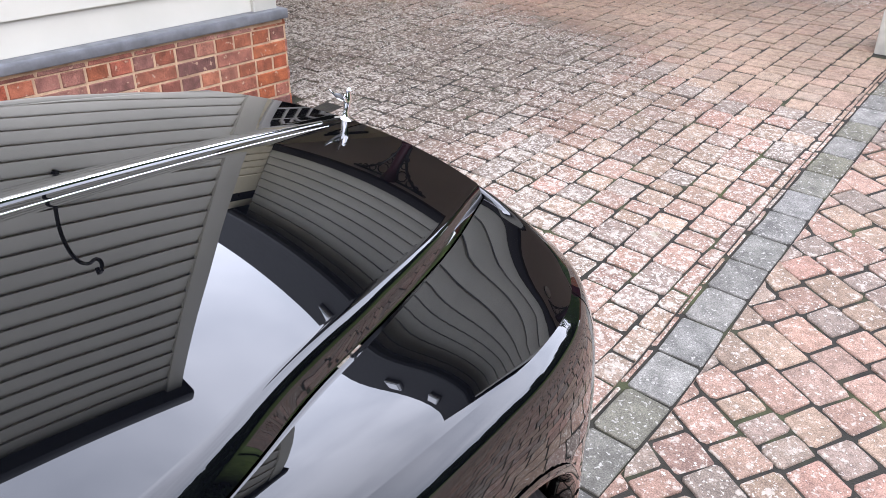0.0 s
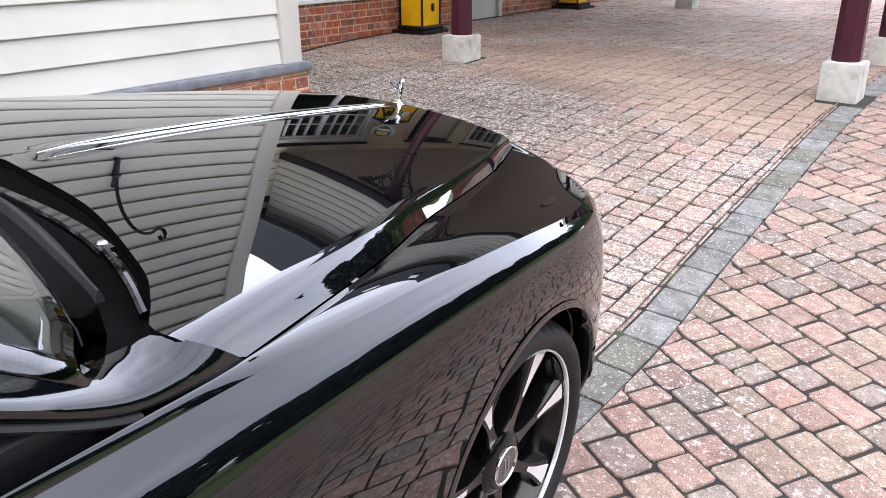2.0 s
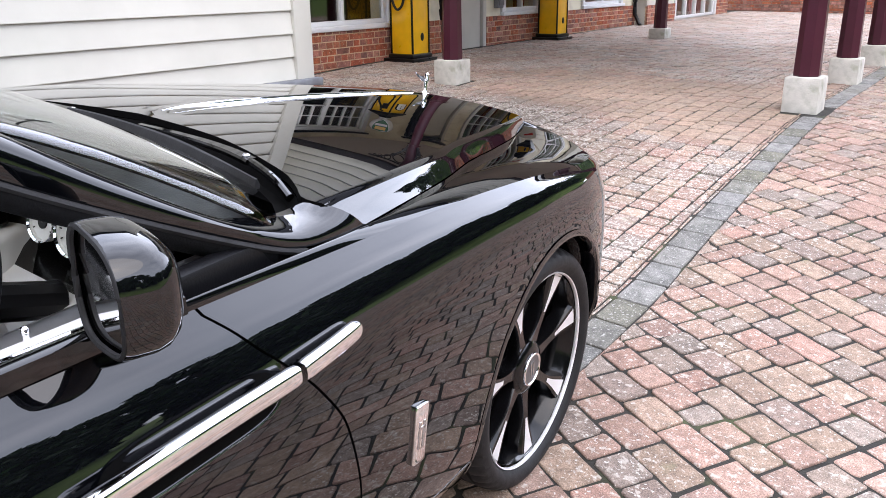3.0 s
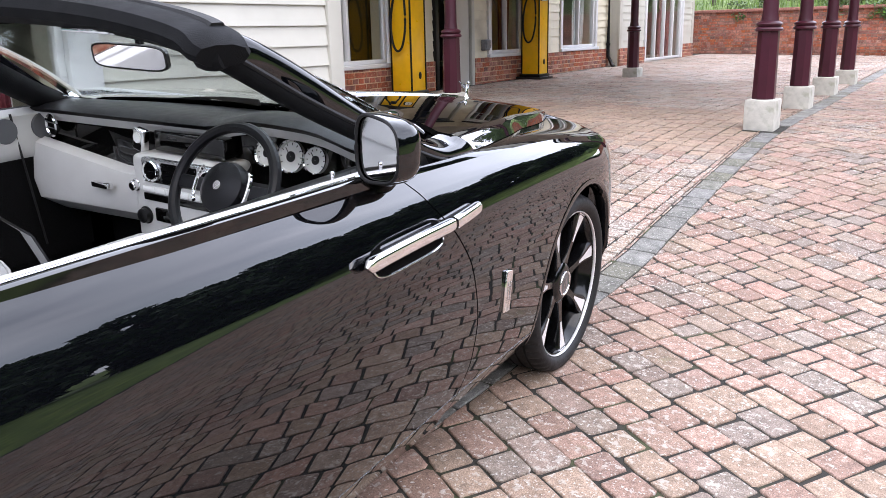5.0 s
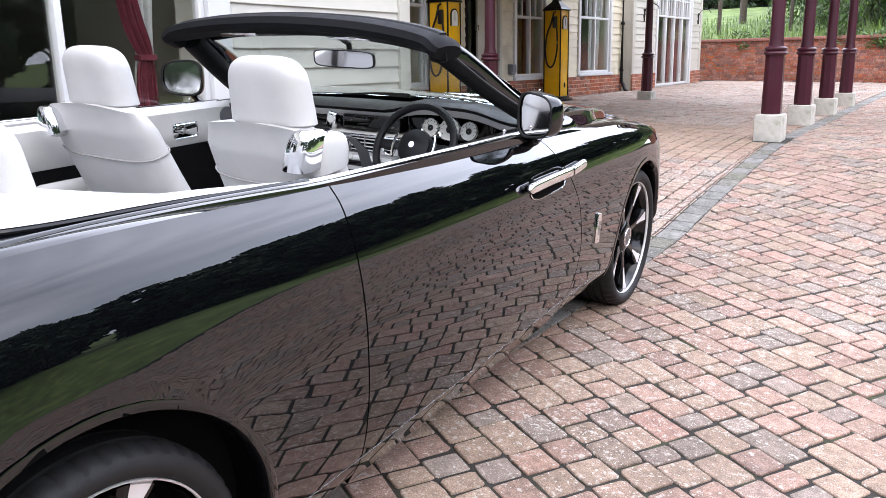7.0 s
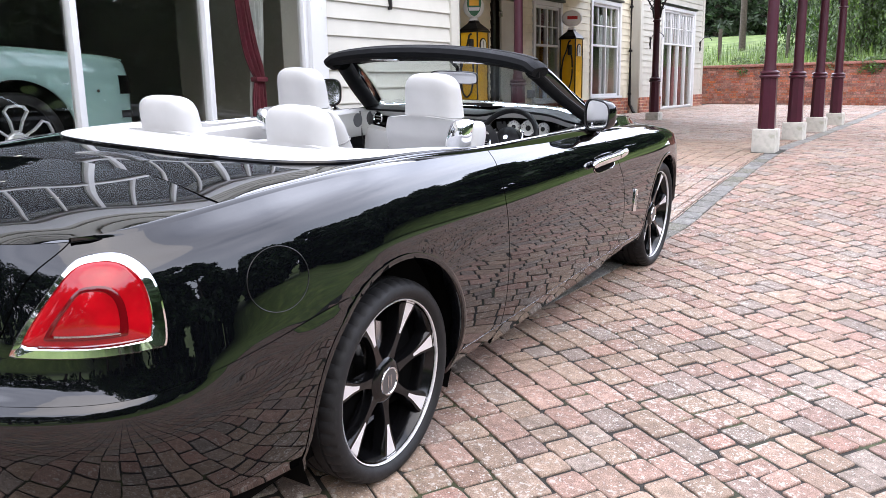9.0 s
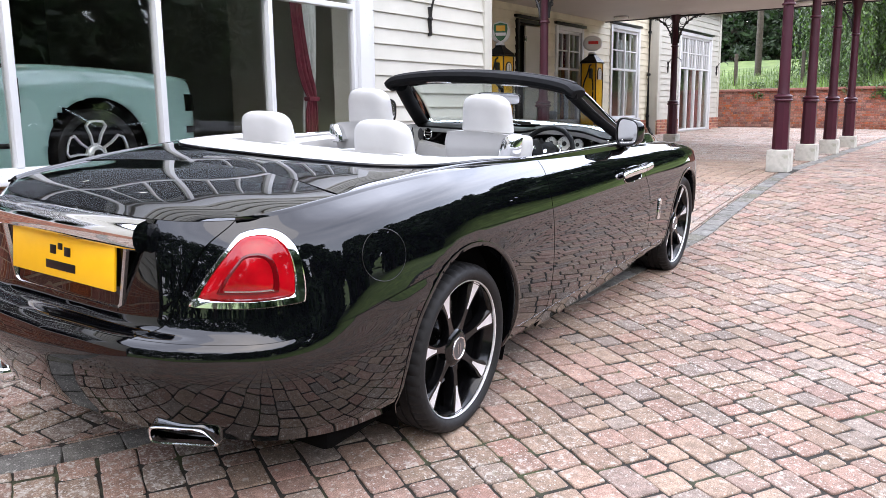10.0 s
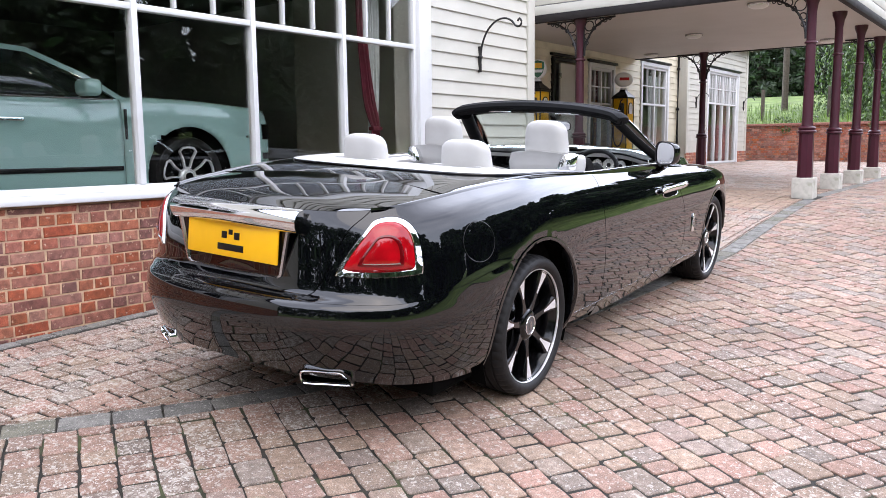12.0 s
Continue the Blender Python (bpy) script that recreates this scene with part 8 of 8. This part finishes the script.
def broad_tree(x, y, z, h, spread, seed, mat, label, size=0.09, count=5000, low=0.25):
    rnd = random.Random(seed)
    t = thing("tree", pose(x, y, z), label, "tree")
    bm = bmesh.new()
    r0 = 0.022 * h + 0.04
    lean = Vector((rnd.uniform(-0.04, 0.04), rnd.uniform(-0.04, 0.04), 1))
    trunk = [lean * (h * 0.85 * u) + Vector((0.05 * math.sin(4 * u + seed), 0.05 * math.cos(3 * u), -0.2 * (u == 0))) for u in [i / 8 for i in range(9)]]
    sweep(bm, trunk, lambda u: circle(r0 * (1 - 0.85 * u) * (1.3 if u < 0.05 else 1), 9))
    clumps = []
    for i in range(int(10 + spread * 3)):
        u = low + (0.95 - low) * (i + rnd.random()) / (10 + spread * 3)
        p0 = lean * (h * 0.85 * u)
        a = i * 2.4 + rnd.uniform(-0.4, 0.4)
        reach = spread * (math.sin(math.pi * (0.18 + 0.78 * (u - low) / (1 - low))) ** 0.7) * rnd.uniform(0.65, 1.05)
        p2 = p0 + Vector((math.cos(a) * reach, math.sin(a) * reach, reach * rnd.uniform(0.25, 0.6)))
        pm = p0.lerp(p2, 0.5) + Vector((0, 0, -0.06 * reach))
        sweep(bm, spline([p0, pm, p2], 6), lambda q: circle(r0 * 0.4 * (1 - u * 0.6) * (1 - 0.8 * q), 6))
        for q in (0.55, 0.8, 1.0):
            c = p0.lerp(p2, q) + Vector((rnd.gauss(0, 0.12), rnd.gauss(0, 0.12), rnd.gauss(0, 0.1))) * spread
            clumps.append((c, spread * rnd.uniform(0.16, 0.34)))
    clumps.append((lean * h * 0.92, spread * 0.35))
    part("trunk", bm, M_BARK, t)
    vs, fs = leaf_cloud(rnd, clumps, size, count)
    part_data("crown", vs, fs, mat, t)
    return t


def conifer(x, y, z, h, spread, seed, label, count=5000, size=0.14):
    rnd = random.Random(seed)
    t = thing("conifer_tree", pose(x, y, z), label, "tree")
    bm = bmesh.new()
    sweep(bm, [(0, 0, -0.2), (0, 0, h * 0.5), (0, 0, h)], lambda u: circle(0.03 * h * (1 - 0.93 * u), 8))
    clumps = []
    for i in range(int(h * 9)):
        u = 0.05 + 0.93 * (i + rnd.random()) / (h * 9)
        a = i * 2.4
        reach = spread * (1 - u) ** 0.8 * rnd.uniform(0.6, 1.1) + 0.15
        p0, p2 = Vector((0, 0, h * u)), Vector((math.cos(a) * reach, math.sin(a) * reach, h * u - 0.18 * reach))
        sweep(bm, [p0, p2], lambda q: circle(0.03 * (1 - 0.7 * q), 5))
        for q in (0.5, 0.8, 1.0):
            clumps.append((p0.lerp(p2, q), 0.12 + 0.22 * reach))
    part("trunk", bm, M_BARK, t)
    vs, fs = leaf_cloud(rnd, clumps, size, count)
    part_data("crown", vs, fs, M_LEAFDARK, t)


def weeping_tree(x, y, z, h, spread, seed, label, zlow, strands=150):
    """Arching boughs from which leafy strands hang."""
    rnd = random.Random(seed)
    t = thing("weeping_tree", pose(x, y, z), label, "tree")
    bm = bmesh.new()
    sweep(bm, spline([(0, 0, -0.3), (0.08, 0.05, h * 0.4), (0.0, 0.0, h * 0.8)], 8), lambda u: circle(0.13 * (1 - 0.7 * u), 9))
    vs, fs = [], []
    tips = []
    for i in range(16):
        a = i * 2.4 + rnd.uniform(-0.3, 0.3)
        z0 = h * rnd.uniform(0.45, 0.8)
        rr = spread * rnd.uniform(0.55, 1.0)
        pts = spline([(0, 0, z0), (math.cos(a) * rr * 0.5, math.sin(a) * rr * 0.5, z0 + 0.16 * h), (math.cos(a) * rr, math.sin(a) * rr, z0 + 0.02 * h)], 10)
        sweep(bm, pts, lambda q: circle(0.05 * (1 - 0.8 * q), 6))
        tips += pts[3:]
    part("trunk", bm, M_BARK, t)
    for _ in range(strands):
        p = rnd.choice(tips) + Vector((rnd.gauss(0, 0.2), rnd.gauss(0, 0.2), rnd.gauss(0, 0.12)))
        end = zlow + rnd.uniform(0, 1.0) ** 1.5 * 1.6
        l = max(0.3, p.z + z - end)
        sway = Vector((rnd.gauss(0, 0.06), rnd.gauss(0, 0.06), 0))
        n = int(l * 26)
        for k in range(n):
            u = k / n
            q = p + sway * l * u + Vector((rnd.gauss(0, 0.035), rnd.gauss(0, 0.035), -l * u))
            d = Vector((rnd.gauss(0, 0.6), rnd.gauss(0, 0.6), -1)).normalized()
            b = d.cross(Vector((rnd.gauss(0, 1), rnd.gauss(0, 1), 0.1))).normalized()
            s = rnd.uniform(0.04, 0.075)
            m = len(vs)
            vs += [q, q + d * s + b * s * 0.45, q + d * s * 2, q + d * s - b * s * 0.45]
            fs.append((m, m + 1, m + 2, m + 3))
    part_data("crown", vs, fs, M_LEAF, t)


def bank_z(x, y):
    return 1.45 + 0.34 * sstep(22.9, 24.5, y) + 0.14 * (min(y, 34) - 24) * (1 if y > 24 else 0)


# raised lawn behind the boundary wall, with taller grass along it
bm = bmesh.new()
xs = (-70, -30, -15, -8, -5.3, -2, 2, 2.9, 4, 6, 10, 14, 25, 60)
# past the wall's end the bank runs down to the paving
foot = [[(x, 22.98 - 3.2 * u * sstep(2.8, 5.0, x), 1.45 + (height(x, 19.8) - 1.47) * u ** 0.8 * sstep(2.8, 5.0, x)) for x in xs] for u in (1.0, 0.7, 0.35)]
grid(bm, foot + [[(x, y, bank_z(x, y) if abs(x) < 60 else 1.0) for x in xs] for y in (22.98, 23.5, 24.2, 25, 27, 30, 34, 45, 80)])
tagged(part("bank", bm, M_GRASS), "sunlit grass bank behind the boundary wall", "lawn", kind="structure")
rnd = random.Random(5)
vs, fs = [], []
for _ in range(9000):
    x, y = rnd.uniform(-7, 9), 23.0 + rnd.random() ** 1.6 * 7
    z = bank_z(x, y)
    hgt = rnd.uniform(0.1, 0.42) * (1.2 if y < 25.5 else 0.6)
    a = rnd.uniform(0, 6.28)
    d = Vector((math.cos(a), math.sin(a), 0))
    k = len(vs)
    b = Vector((x, y, z - 0.02))
    lean = d * hgt * rnd.uniform(0.1, 0.5)
    vs += [b - d.cross(Vector((0, 0, 1))) * 0.012, b + d.cross(Vector((0, 0, 1))) * 0.012, b + lean + Vector((0, 0, hgt))]
    fs.append((k, k + 1, k + 2))
tagged(part_data("tall_grass", vs, fs, M_LEAFLIGHT), "long rough grass along the wall top", "grass", kind="stuff")
# climbing growth over the wall's coping
vs, fs = leaf_cloud(rnd, [(Vector((x, 22.85 + rnd.uniform(-0.1, 0.2), rnd.uniform(1.5, 1.95))), rnd.uniform(0.12, 0.3)) for x in [rnd.choice((-3.6, -1.2, -0.4, 0.4, 1.3, 2.2, 3.0, 4.5)) + rnd.gauss(0, 0.3) for _ in range(60)]], 0.05, 6500)
tagged(part_data("creeper", vs, fs, M_LEAF), "green creeper hanging over the brick boundary wall", "creeper", kind="stuff")
weeping_tree(-1.1, 26.6, 1.9, 5.4, 2.9, 3, "weeping birch with bright hanging foliage behind the wall", 1.5, 520)
weeping_tree(2.4, 27.6, 2.0, 5.6, 2.6, 4, "second weeping birch with bright hanging foliage behind the wall", 1.5, 420)
for bx, by, bh in ((6.4, 25.6, 5.6), (9.8, 24.9, 6.4), (13.2, 24.2, 6.6), (16.4, 22.6, 6.2)):
    broad_tree(bx, by, 1.4, bh, 2.6, int(bx * 7), M_LEAFDARK, "dark leafy tree on the bank past the wall", 0.3, 6500, 0.02)
for cx, cy, ch, cs in ((-8.6, 37, 8.5, 2.4), (-6.4, 39.5, 9.5, 2.6), (-10.6, 40, 9.0, 2.5), (-4.0, 42, 9.5, 2.7), (0.8, 43, 9.0, 2.6)):
    conifer(cx, cy, 2.5, ch, cs, int(cx * 10) + 300, "tall dark conifer beyond the lawn", 9000, 0.16)
rnd = random.Random(77)
for i in range(9):
    bx = -17 + i * 4.1
    broad_tree(bx, 46 + rnd.uniform(-1.5, 2), 2.6, rnd.uniform(8.5, 11), rnd.uniform(3.2, 4.0), 80 + i, M_LEAF if i % 3 == 1 else M_LEAFDARK, "leafy tree in the wood beyond the lawn", 0.22, 6500, 0.03)
pole = thing("telegraph_pole", pose(-5.16, 28, bank_z(-5, 28)), "weathered wooden telegraph pole on the grass bank", "pole")
bm = bmesh.new()
lathe(bm, [(0.12, -0.2), (0.115, 1.0), (0.09, 6.5)], 12)
part("shaft", bm, M_BARK, pole)
for px, py, ph in ((-5.09, 25.0, 1.02), (-3.1, 25.4, 1.0), (-1.2, 25.7, 1.0)):
    fp = thing("fence_post", pose(px, py, bank_z(px, py)), "grey weathered wooden fence post in the grass", "post", "fence posts")
    part("post", boxbm(-0.05, 0.05, -0.05, 0.05, -0.2, ph, 0.008), M_BARK, fp)
# the far side of the forecourt: a belt of trees and shrubs
rnd = random.Random(9)
for i in range(19):
    y = -24 + i * 3.6 + rnd.uniform(-0.8, 0.8)
    x = 20 + rnd.uniform(-1.5, 3.5)
    broad_tree(x, y, height(x, y) - 0.1, rnd.uniform(8.6, 11.0) if y < 2 else 1.3 + 0.23 * math.hypot(x - 1, y) + rnd.uniform(-0.5, 0.7), rnd.uniform(2.9, 3.5), 40 + i, M_LEAFDARK, "dark leafy tree in the belt across the grass", 0.34, 10500, 0.02)
for i in range(11):
    a = radians(-8 - i * 10.5)
    x, y = 2.5 + math.cos(a) * rnd.uniform(18, 20), -1 + math.sin(a) * rnd.uniform(18, 20)
    broad_tree(x, y, height(x, y) - 0.1, rnd.uniform(9.0, 11.0), rnd.uniform(3.2, 3.9), 60 + i, M_LEAFDARK, "dark leafy tree at the end of the grass", 0.26, 5000, 0.03)

# ---- brick plinths ----
plinth("plinth_showroom", WX + 0.062, -9.0, 5.21, -0.75, 0.806, "red brick plinth in English bond below the showroom window", nearest=(-2.5, 0.95))
plinth("plinth_return", 5.235, FX, WX + 0.05, 0.2, 0.806, "red brick plinth of the showroom's return wall", axis="x")
plinth("plinth_front", FX + 0.055, 5.24, 10.2, 0.3, 0.94, "red brick plinth below the casement windows", cap=False)
plinth("plinth_front_far", FX + 0.055, 11.3, 16.6, 0.3, 0.94, "red brick plinth of the front under the canopy", cap=False)
plinth("plinth_wing", BX + 0.055, 16.6, 18.05, 0.3, 0.94, "red brick plinth of the far wing", cap=False)
plinth("plinth_wing_end", BX + 0.055, 20.7, 21.52, 0.3, 0.94, "red brick plinth at the wing's corner", cap=False)
wall_boundary = plinth("wall_boundary", 22.75, -5.2, 2.9, 0.2, 1.68, "low red brick boundary wall with a soldier coping", axis="x", out=-1, cap=False, mortar=M_MORTARDARK)
part("coping", boxbm(-5.2, 2.9, 22.68, 23.0, 1.68, 1.76, 0.02), M_BRICKS, wall_boundary)


# ---- block paving ----
def paver_ring(l, w, rnd):
    """Outline of a tumbled block: ten points with blunt, uneven corners."""
    c = [rnd.uniform(0.004, 0.014) for _ in range(4)]
    a, b = l / 2, w / 2
    pts = [(-a + c[0], -b), (rnd.uniform(-0.3, 0.3) * a, -b), (a - c[1], -b), (a, -b + c[1]), (a, b - c[2]), (a - c[2], b), (rnd.uniform(-0.3, 0.3) * a, b), (-a + c[3], b), (-a, b - c[3]), (-a, -b + c[0])]
    return [(x + rnd.uniform(-0.0035, 0.0035), y + rnd.uniform(-0.0035, 0.0035)) for x, y in pts]


def paver_verts(l, w, rnd):
    ring = paver_ring(l, w, rnd)
    vs = []
    for s, z in ((1.0, -0.03), (1.0, -0.0045), (1 - 0.004 / l, -0.0012), (1 - 0.010 / l, 0.0)):
        vs += [(x * s, y * (1 - (1 - s) * l / w), z) for x, y in ring]
    return vs


PAVER_FACES = [(k * 10 + i, k * 10 + (i + 1) % 10, k * 10 + 10 + (i + 1) % 10, k * 10 + 10 + i) for k in range(3) for i in range(10)] + [tuple(range(30, 40))]
# the grey band: a line beside the canopy post that bends away behind the car
BAND = [(-2.05, -4.45), (-1.1, -2.75), (-0.58, -1.808), (-0.10, -0.922), (0.22, 0.1), (0.40, 1.4), (0.465, 2.8), (0.475, 4.16), (0.435, 5.2), (0.412, 6.3), (0.385, 7.8), (0.40, 9.9), (0.37, 14.5), (0.34, 22.0)]


def band_x(y):
    return curve_at([(b, a) for a, b in BAND], y)


def band_off(x, y):
    """Distance from the band's middle, across it."""
    slope = (band_x(y + 0.02) - band_x(y - 0.02)) / 0.04
    return (x - band_x(y)) / math.hypot(1, slope)


def put_pavers():
    rnd = random.Random(11)
    pieces = []
    # outer field: rows across the band's far reach, turned 62 degrees
    ca, sa = math.cos(radians(62)), math.sin(radians(62))
    v = -16.0
    while v < 22.0:
        w = rnd.choice((0.138, 0.138, 0.142))
        u = -16.0 + rnd.uniform(0, 0.2)
        while u < 16.0:
            l = rnd.choice((0.098, 0.128, 0.14, 0.14, 0.176, 0.21))
            uc, vc = u + l / 2, v + w / 2
            x, y = sa * uc + ca * vc, -ca * uc + sa * vc
            if -9 < y < 22.4 and x < 7.2 and band_off(x, y) > -0.05 and y > -9:
                pieces.append((x + rnd.uniform(-0.002, 0.002), y + rnd.uniform(-0.003, 0.003), -28.0 + rnd.uniform(-1.2, 1.2), l - 0.0130, w - 0.0095))
            u += l
        v += w
    # inner field: rows along the building
    u = -7.4
    while u < 1.2:
        w = 0.142
        v = -9.4 + rnd.uniform(0, 0.2)
        while v < 22.4:
            l = rnd.choice((0.1, 0.13, 0.142, 0.142, 0.178, 0.21))
            x, y = u + w / 2, v + l / 2
            inside = y > 5.4 and x > FX + 0.1 or x > WX + 0.19
            if y > 16.4 and x < BX + 0.1 or -3.19 < x < -2.89 and 7.8 < y < 8.12:
                inside = False
            if inside and band_off(x, y) < 0.05:
                pieces.append((x + rnd.uniform(-0.003, 0.003), y + rnd.uniform(-0.002, 0.002), 90.0 + rnd.uniform(-1.2, 1.2), l - 0.0130, w - 0.0095))
            v += l
        u += w
    return pieces, rnd


pieces, prnd = put_pavers()
EDGE = 0.083
block_parts, vs_all, fs_all = 0, [], []
variants = {}
for x, y, turn, l, w in pieces:
    if max(abs(x - 0.25), abs(y - 8.15)) < 0.15:
        continue
    dz = prnd.uniform(-0.003, 0.003)
    tilt_x, tilt_y = prnd.uniform(-0.9, 0.9), prnd.uniform(-0.9, 0.9)
    if 1.05 < x < 2.55 and 0.9 < y < 4.6 and block_parts < 300:
        key = (round(l, 3), round(w, 3), prnd.randrange(3))
        if key not in variants:
            me = bpy.data.meshes.new("paver")
            me.from_pydata(paver_verts(l, w, prnd), [], PAVER_FACES)
            me.materials.append(M_PAVER)
            variants[key] = me
        e = 0.05
        nrm = Vector((-(height(x + e, y) - height(x - e, y)) / (2 * e), -(height(x, y + e) - height(x, y - e)) / (2 * e), 1)).normalized()
        o = new("paver", variants[key])
        o.matrix_world = Matrix.Translation((x, y, height(x, y) + dz)) @ Vector((0, 0, 1)).rotation_difference(nrm).to_matrix().to_4x4() @ pose(0, 0, 0, tilt_x, tilt_y, turn)
        o.parent = pavement
        block_parts += 1
        continue
    c, s = math.cos(radians(turn)), math.sin(radians(turn))
    k = len(vs_all)
    tx, ty = radians(tilt_x), radians(tilt_y)
    off = band_off(x, y)
    near, side_of = abs(off) < 0.25, -1 if turn > 45 else 1
    for a, b, z in paver_verts(l, w, prnd):
        xx, yy = x + c * a - s * b, y + s * a + c * b
        if near:
            # cut the block along the band's edge
            o = band_off(xx, yy)
            if o * side_of < EDGE + (0.022 if side_of < 0 else 0.0):
                slope = (band_x(yy + 0.02) - band_x(yy - 0.02)) / 0.04
                q = (EDGE * side_of - (0.022 if side_of < 0 else 0.0) - o) / math.hypot(1, slope)
                xx, yy = xx + q, yy - slope * q
        vs_all.append((xx, yy, height(xx, yy) + z + dz + a * ty + b * tx))
    fs_all += [tuple(k + i for i in f) for f in PAVER_FACES]
tagged(part_data("paving", vs_all, fs_all, M_PAVERS, pavement, "tumbled pink and grey paving blocks"), kind="stuff")
# the band's blocks
ys, y = [], -4.4
while y < 22.0:
    x, x2 = band_x(y), band_x(y + 0.05)
    d = Vector((x2 - x, 0.05)).normalized()
    step = 0.222
    xm, ym = x + d.x * step / 2, y + d.y * step / 2
    me_key = ("band", prnd.randrange(4))
    if me_key not in variants:
        me = bpy.data.meshes.new("band_paver")
        me.from_pydata(paver_verts(0.214, 0.15, prnd), [], PAVER_FACES)
        me.materials.append(M_KERB)
        variants[me_key] = me
    e = 0.05
    nrm = Vector((-(height(xm + e, ym) - height(xm - e, ym)) / (2 * e), -(height(xm, ym + e) - height(xm, ym - e)) / (2 * e), 1)).normalized()
    if abs(ym - 8.15) > 0.2:
        o = new("band_paver", variants[me_key])
        o.matrix_world = Matrix.Translation((xm, ym, height(xm, ym) + 0.001)) @ Vector((0, 0, 1)).rotation_difference(nrm).to_matrix().to_4x4() @ pose(0, 0, 0, 0, 0, math.degrees(math.atan2(d.y, d.x)) + prnd.uniform(-1.5, 1.5))
        o.parent = pavement
        # a thin sliver cut in between the band and the inner field
        key = ("sliver", prnd.randrange(4))
        if key not in variants:
            me = bpy.data.meshes.new("cut_paver")
            me.from_pydata(paver_verts(0.19 + 0.008 * key[1], 0.017, prnd), [], PAVER_FACES)
            me.materials.append(M_PAVER)
            variants[key] = me
        xs_, ys_ = xm - d.y * 0.093, ym + d.x * 0.093
        o = new("cut_paver", variants[key])
        o.matrix_world = Matrix.Translation((xs_, ys_, height(xs_, ys_) - 0.004)) @ Vector((0, 0, 1)).rotation_difference(nrm).to_matrix().to_4x4() @ pose(0, 0, 0, 0, 0, math.degrees(math.atan2(d.y, d.x)) + prnd.uniform(-1.0, 1.0))
        o.parent = pavement
    y += d.y * step
# grey edging blocks along the foot of the showroom's plinth
y = -6.0
while y < 5.0:
    o = new("edging_paver", variants[("band", prnd.randrange(4))])
    xm, ym = WX + 0.125, y + 0.11
    slope_y, slope_x = (height(xm, ym + 0.05) - height(xm, ym - 0.05)) / 0.1, (height(xm + 0.05, ym) - height(xm - 0.05, ym)) / 0.1
    nrm = Vector((-slope_x, -slope_y, 1)).normalized()
    o.matrix_world = Matrix.Translation((xm, ym, height(xm, ym) + 0.002)) @ Vector((0, 0, 1)).rotation_difference(nrm).to_matrix().to_4x4() @ pose(0, 0, 0, 0, 0, 90 + prnd.uniform(-1, 1)) @ Matrix.Diagonal((1, 0.75, 1, 1))
    o.parent = pavement
    y += 0.222
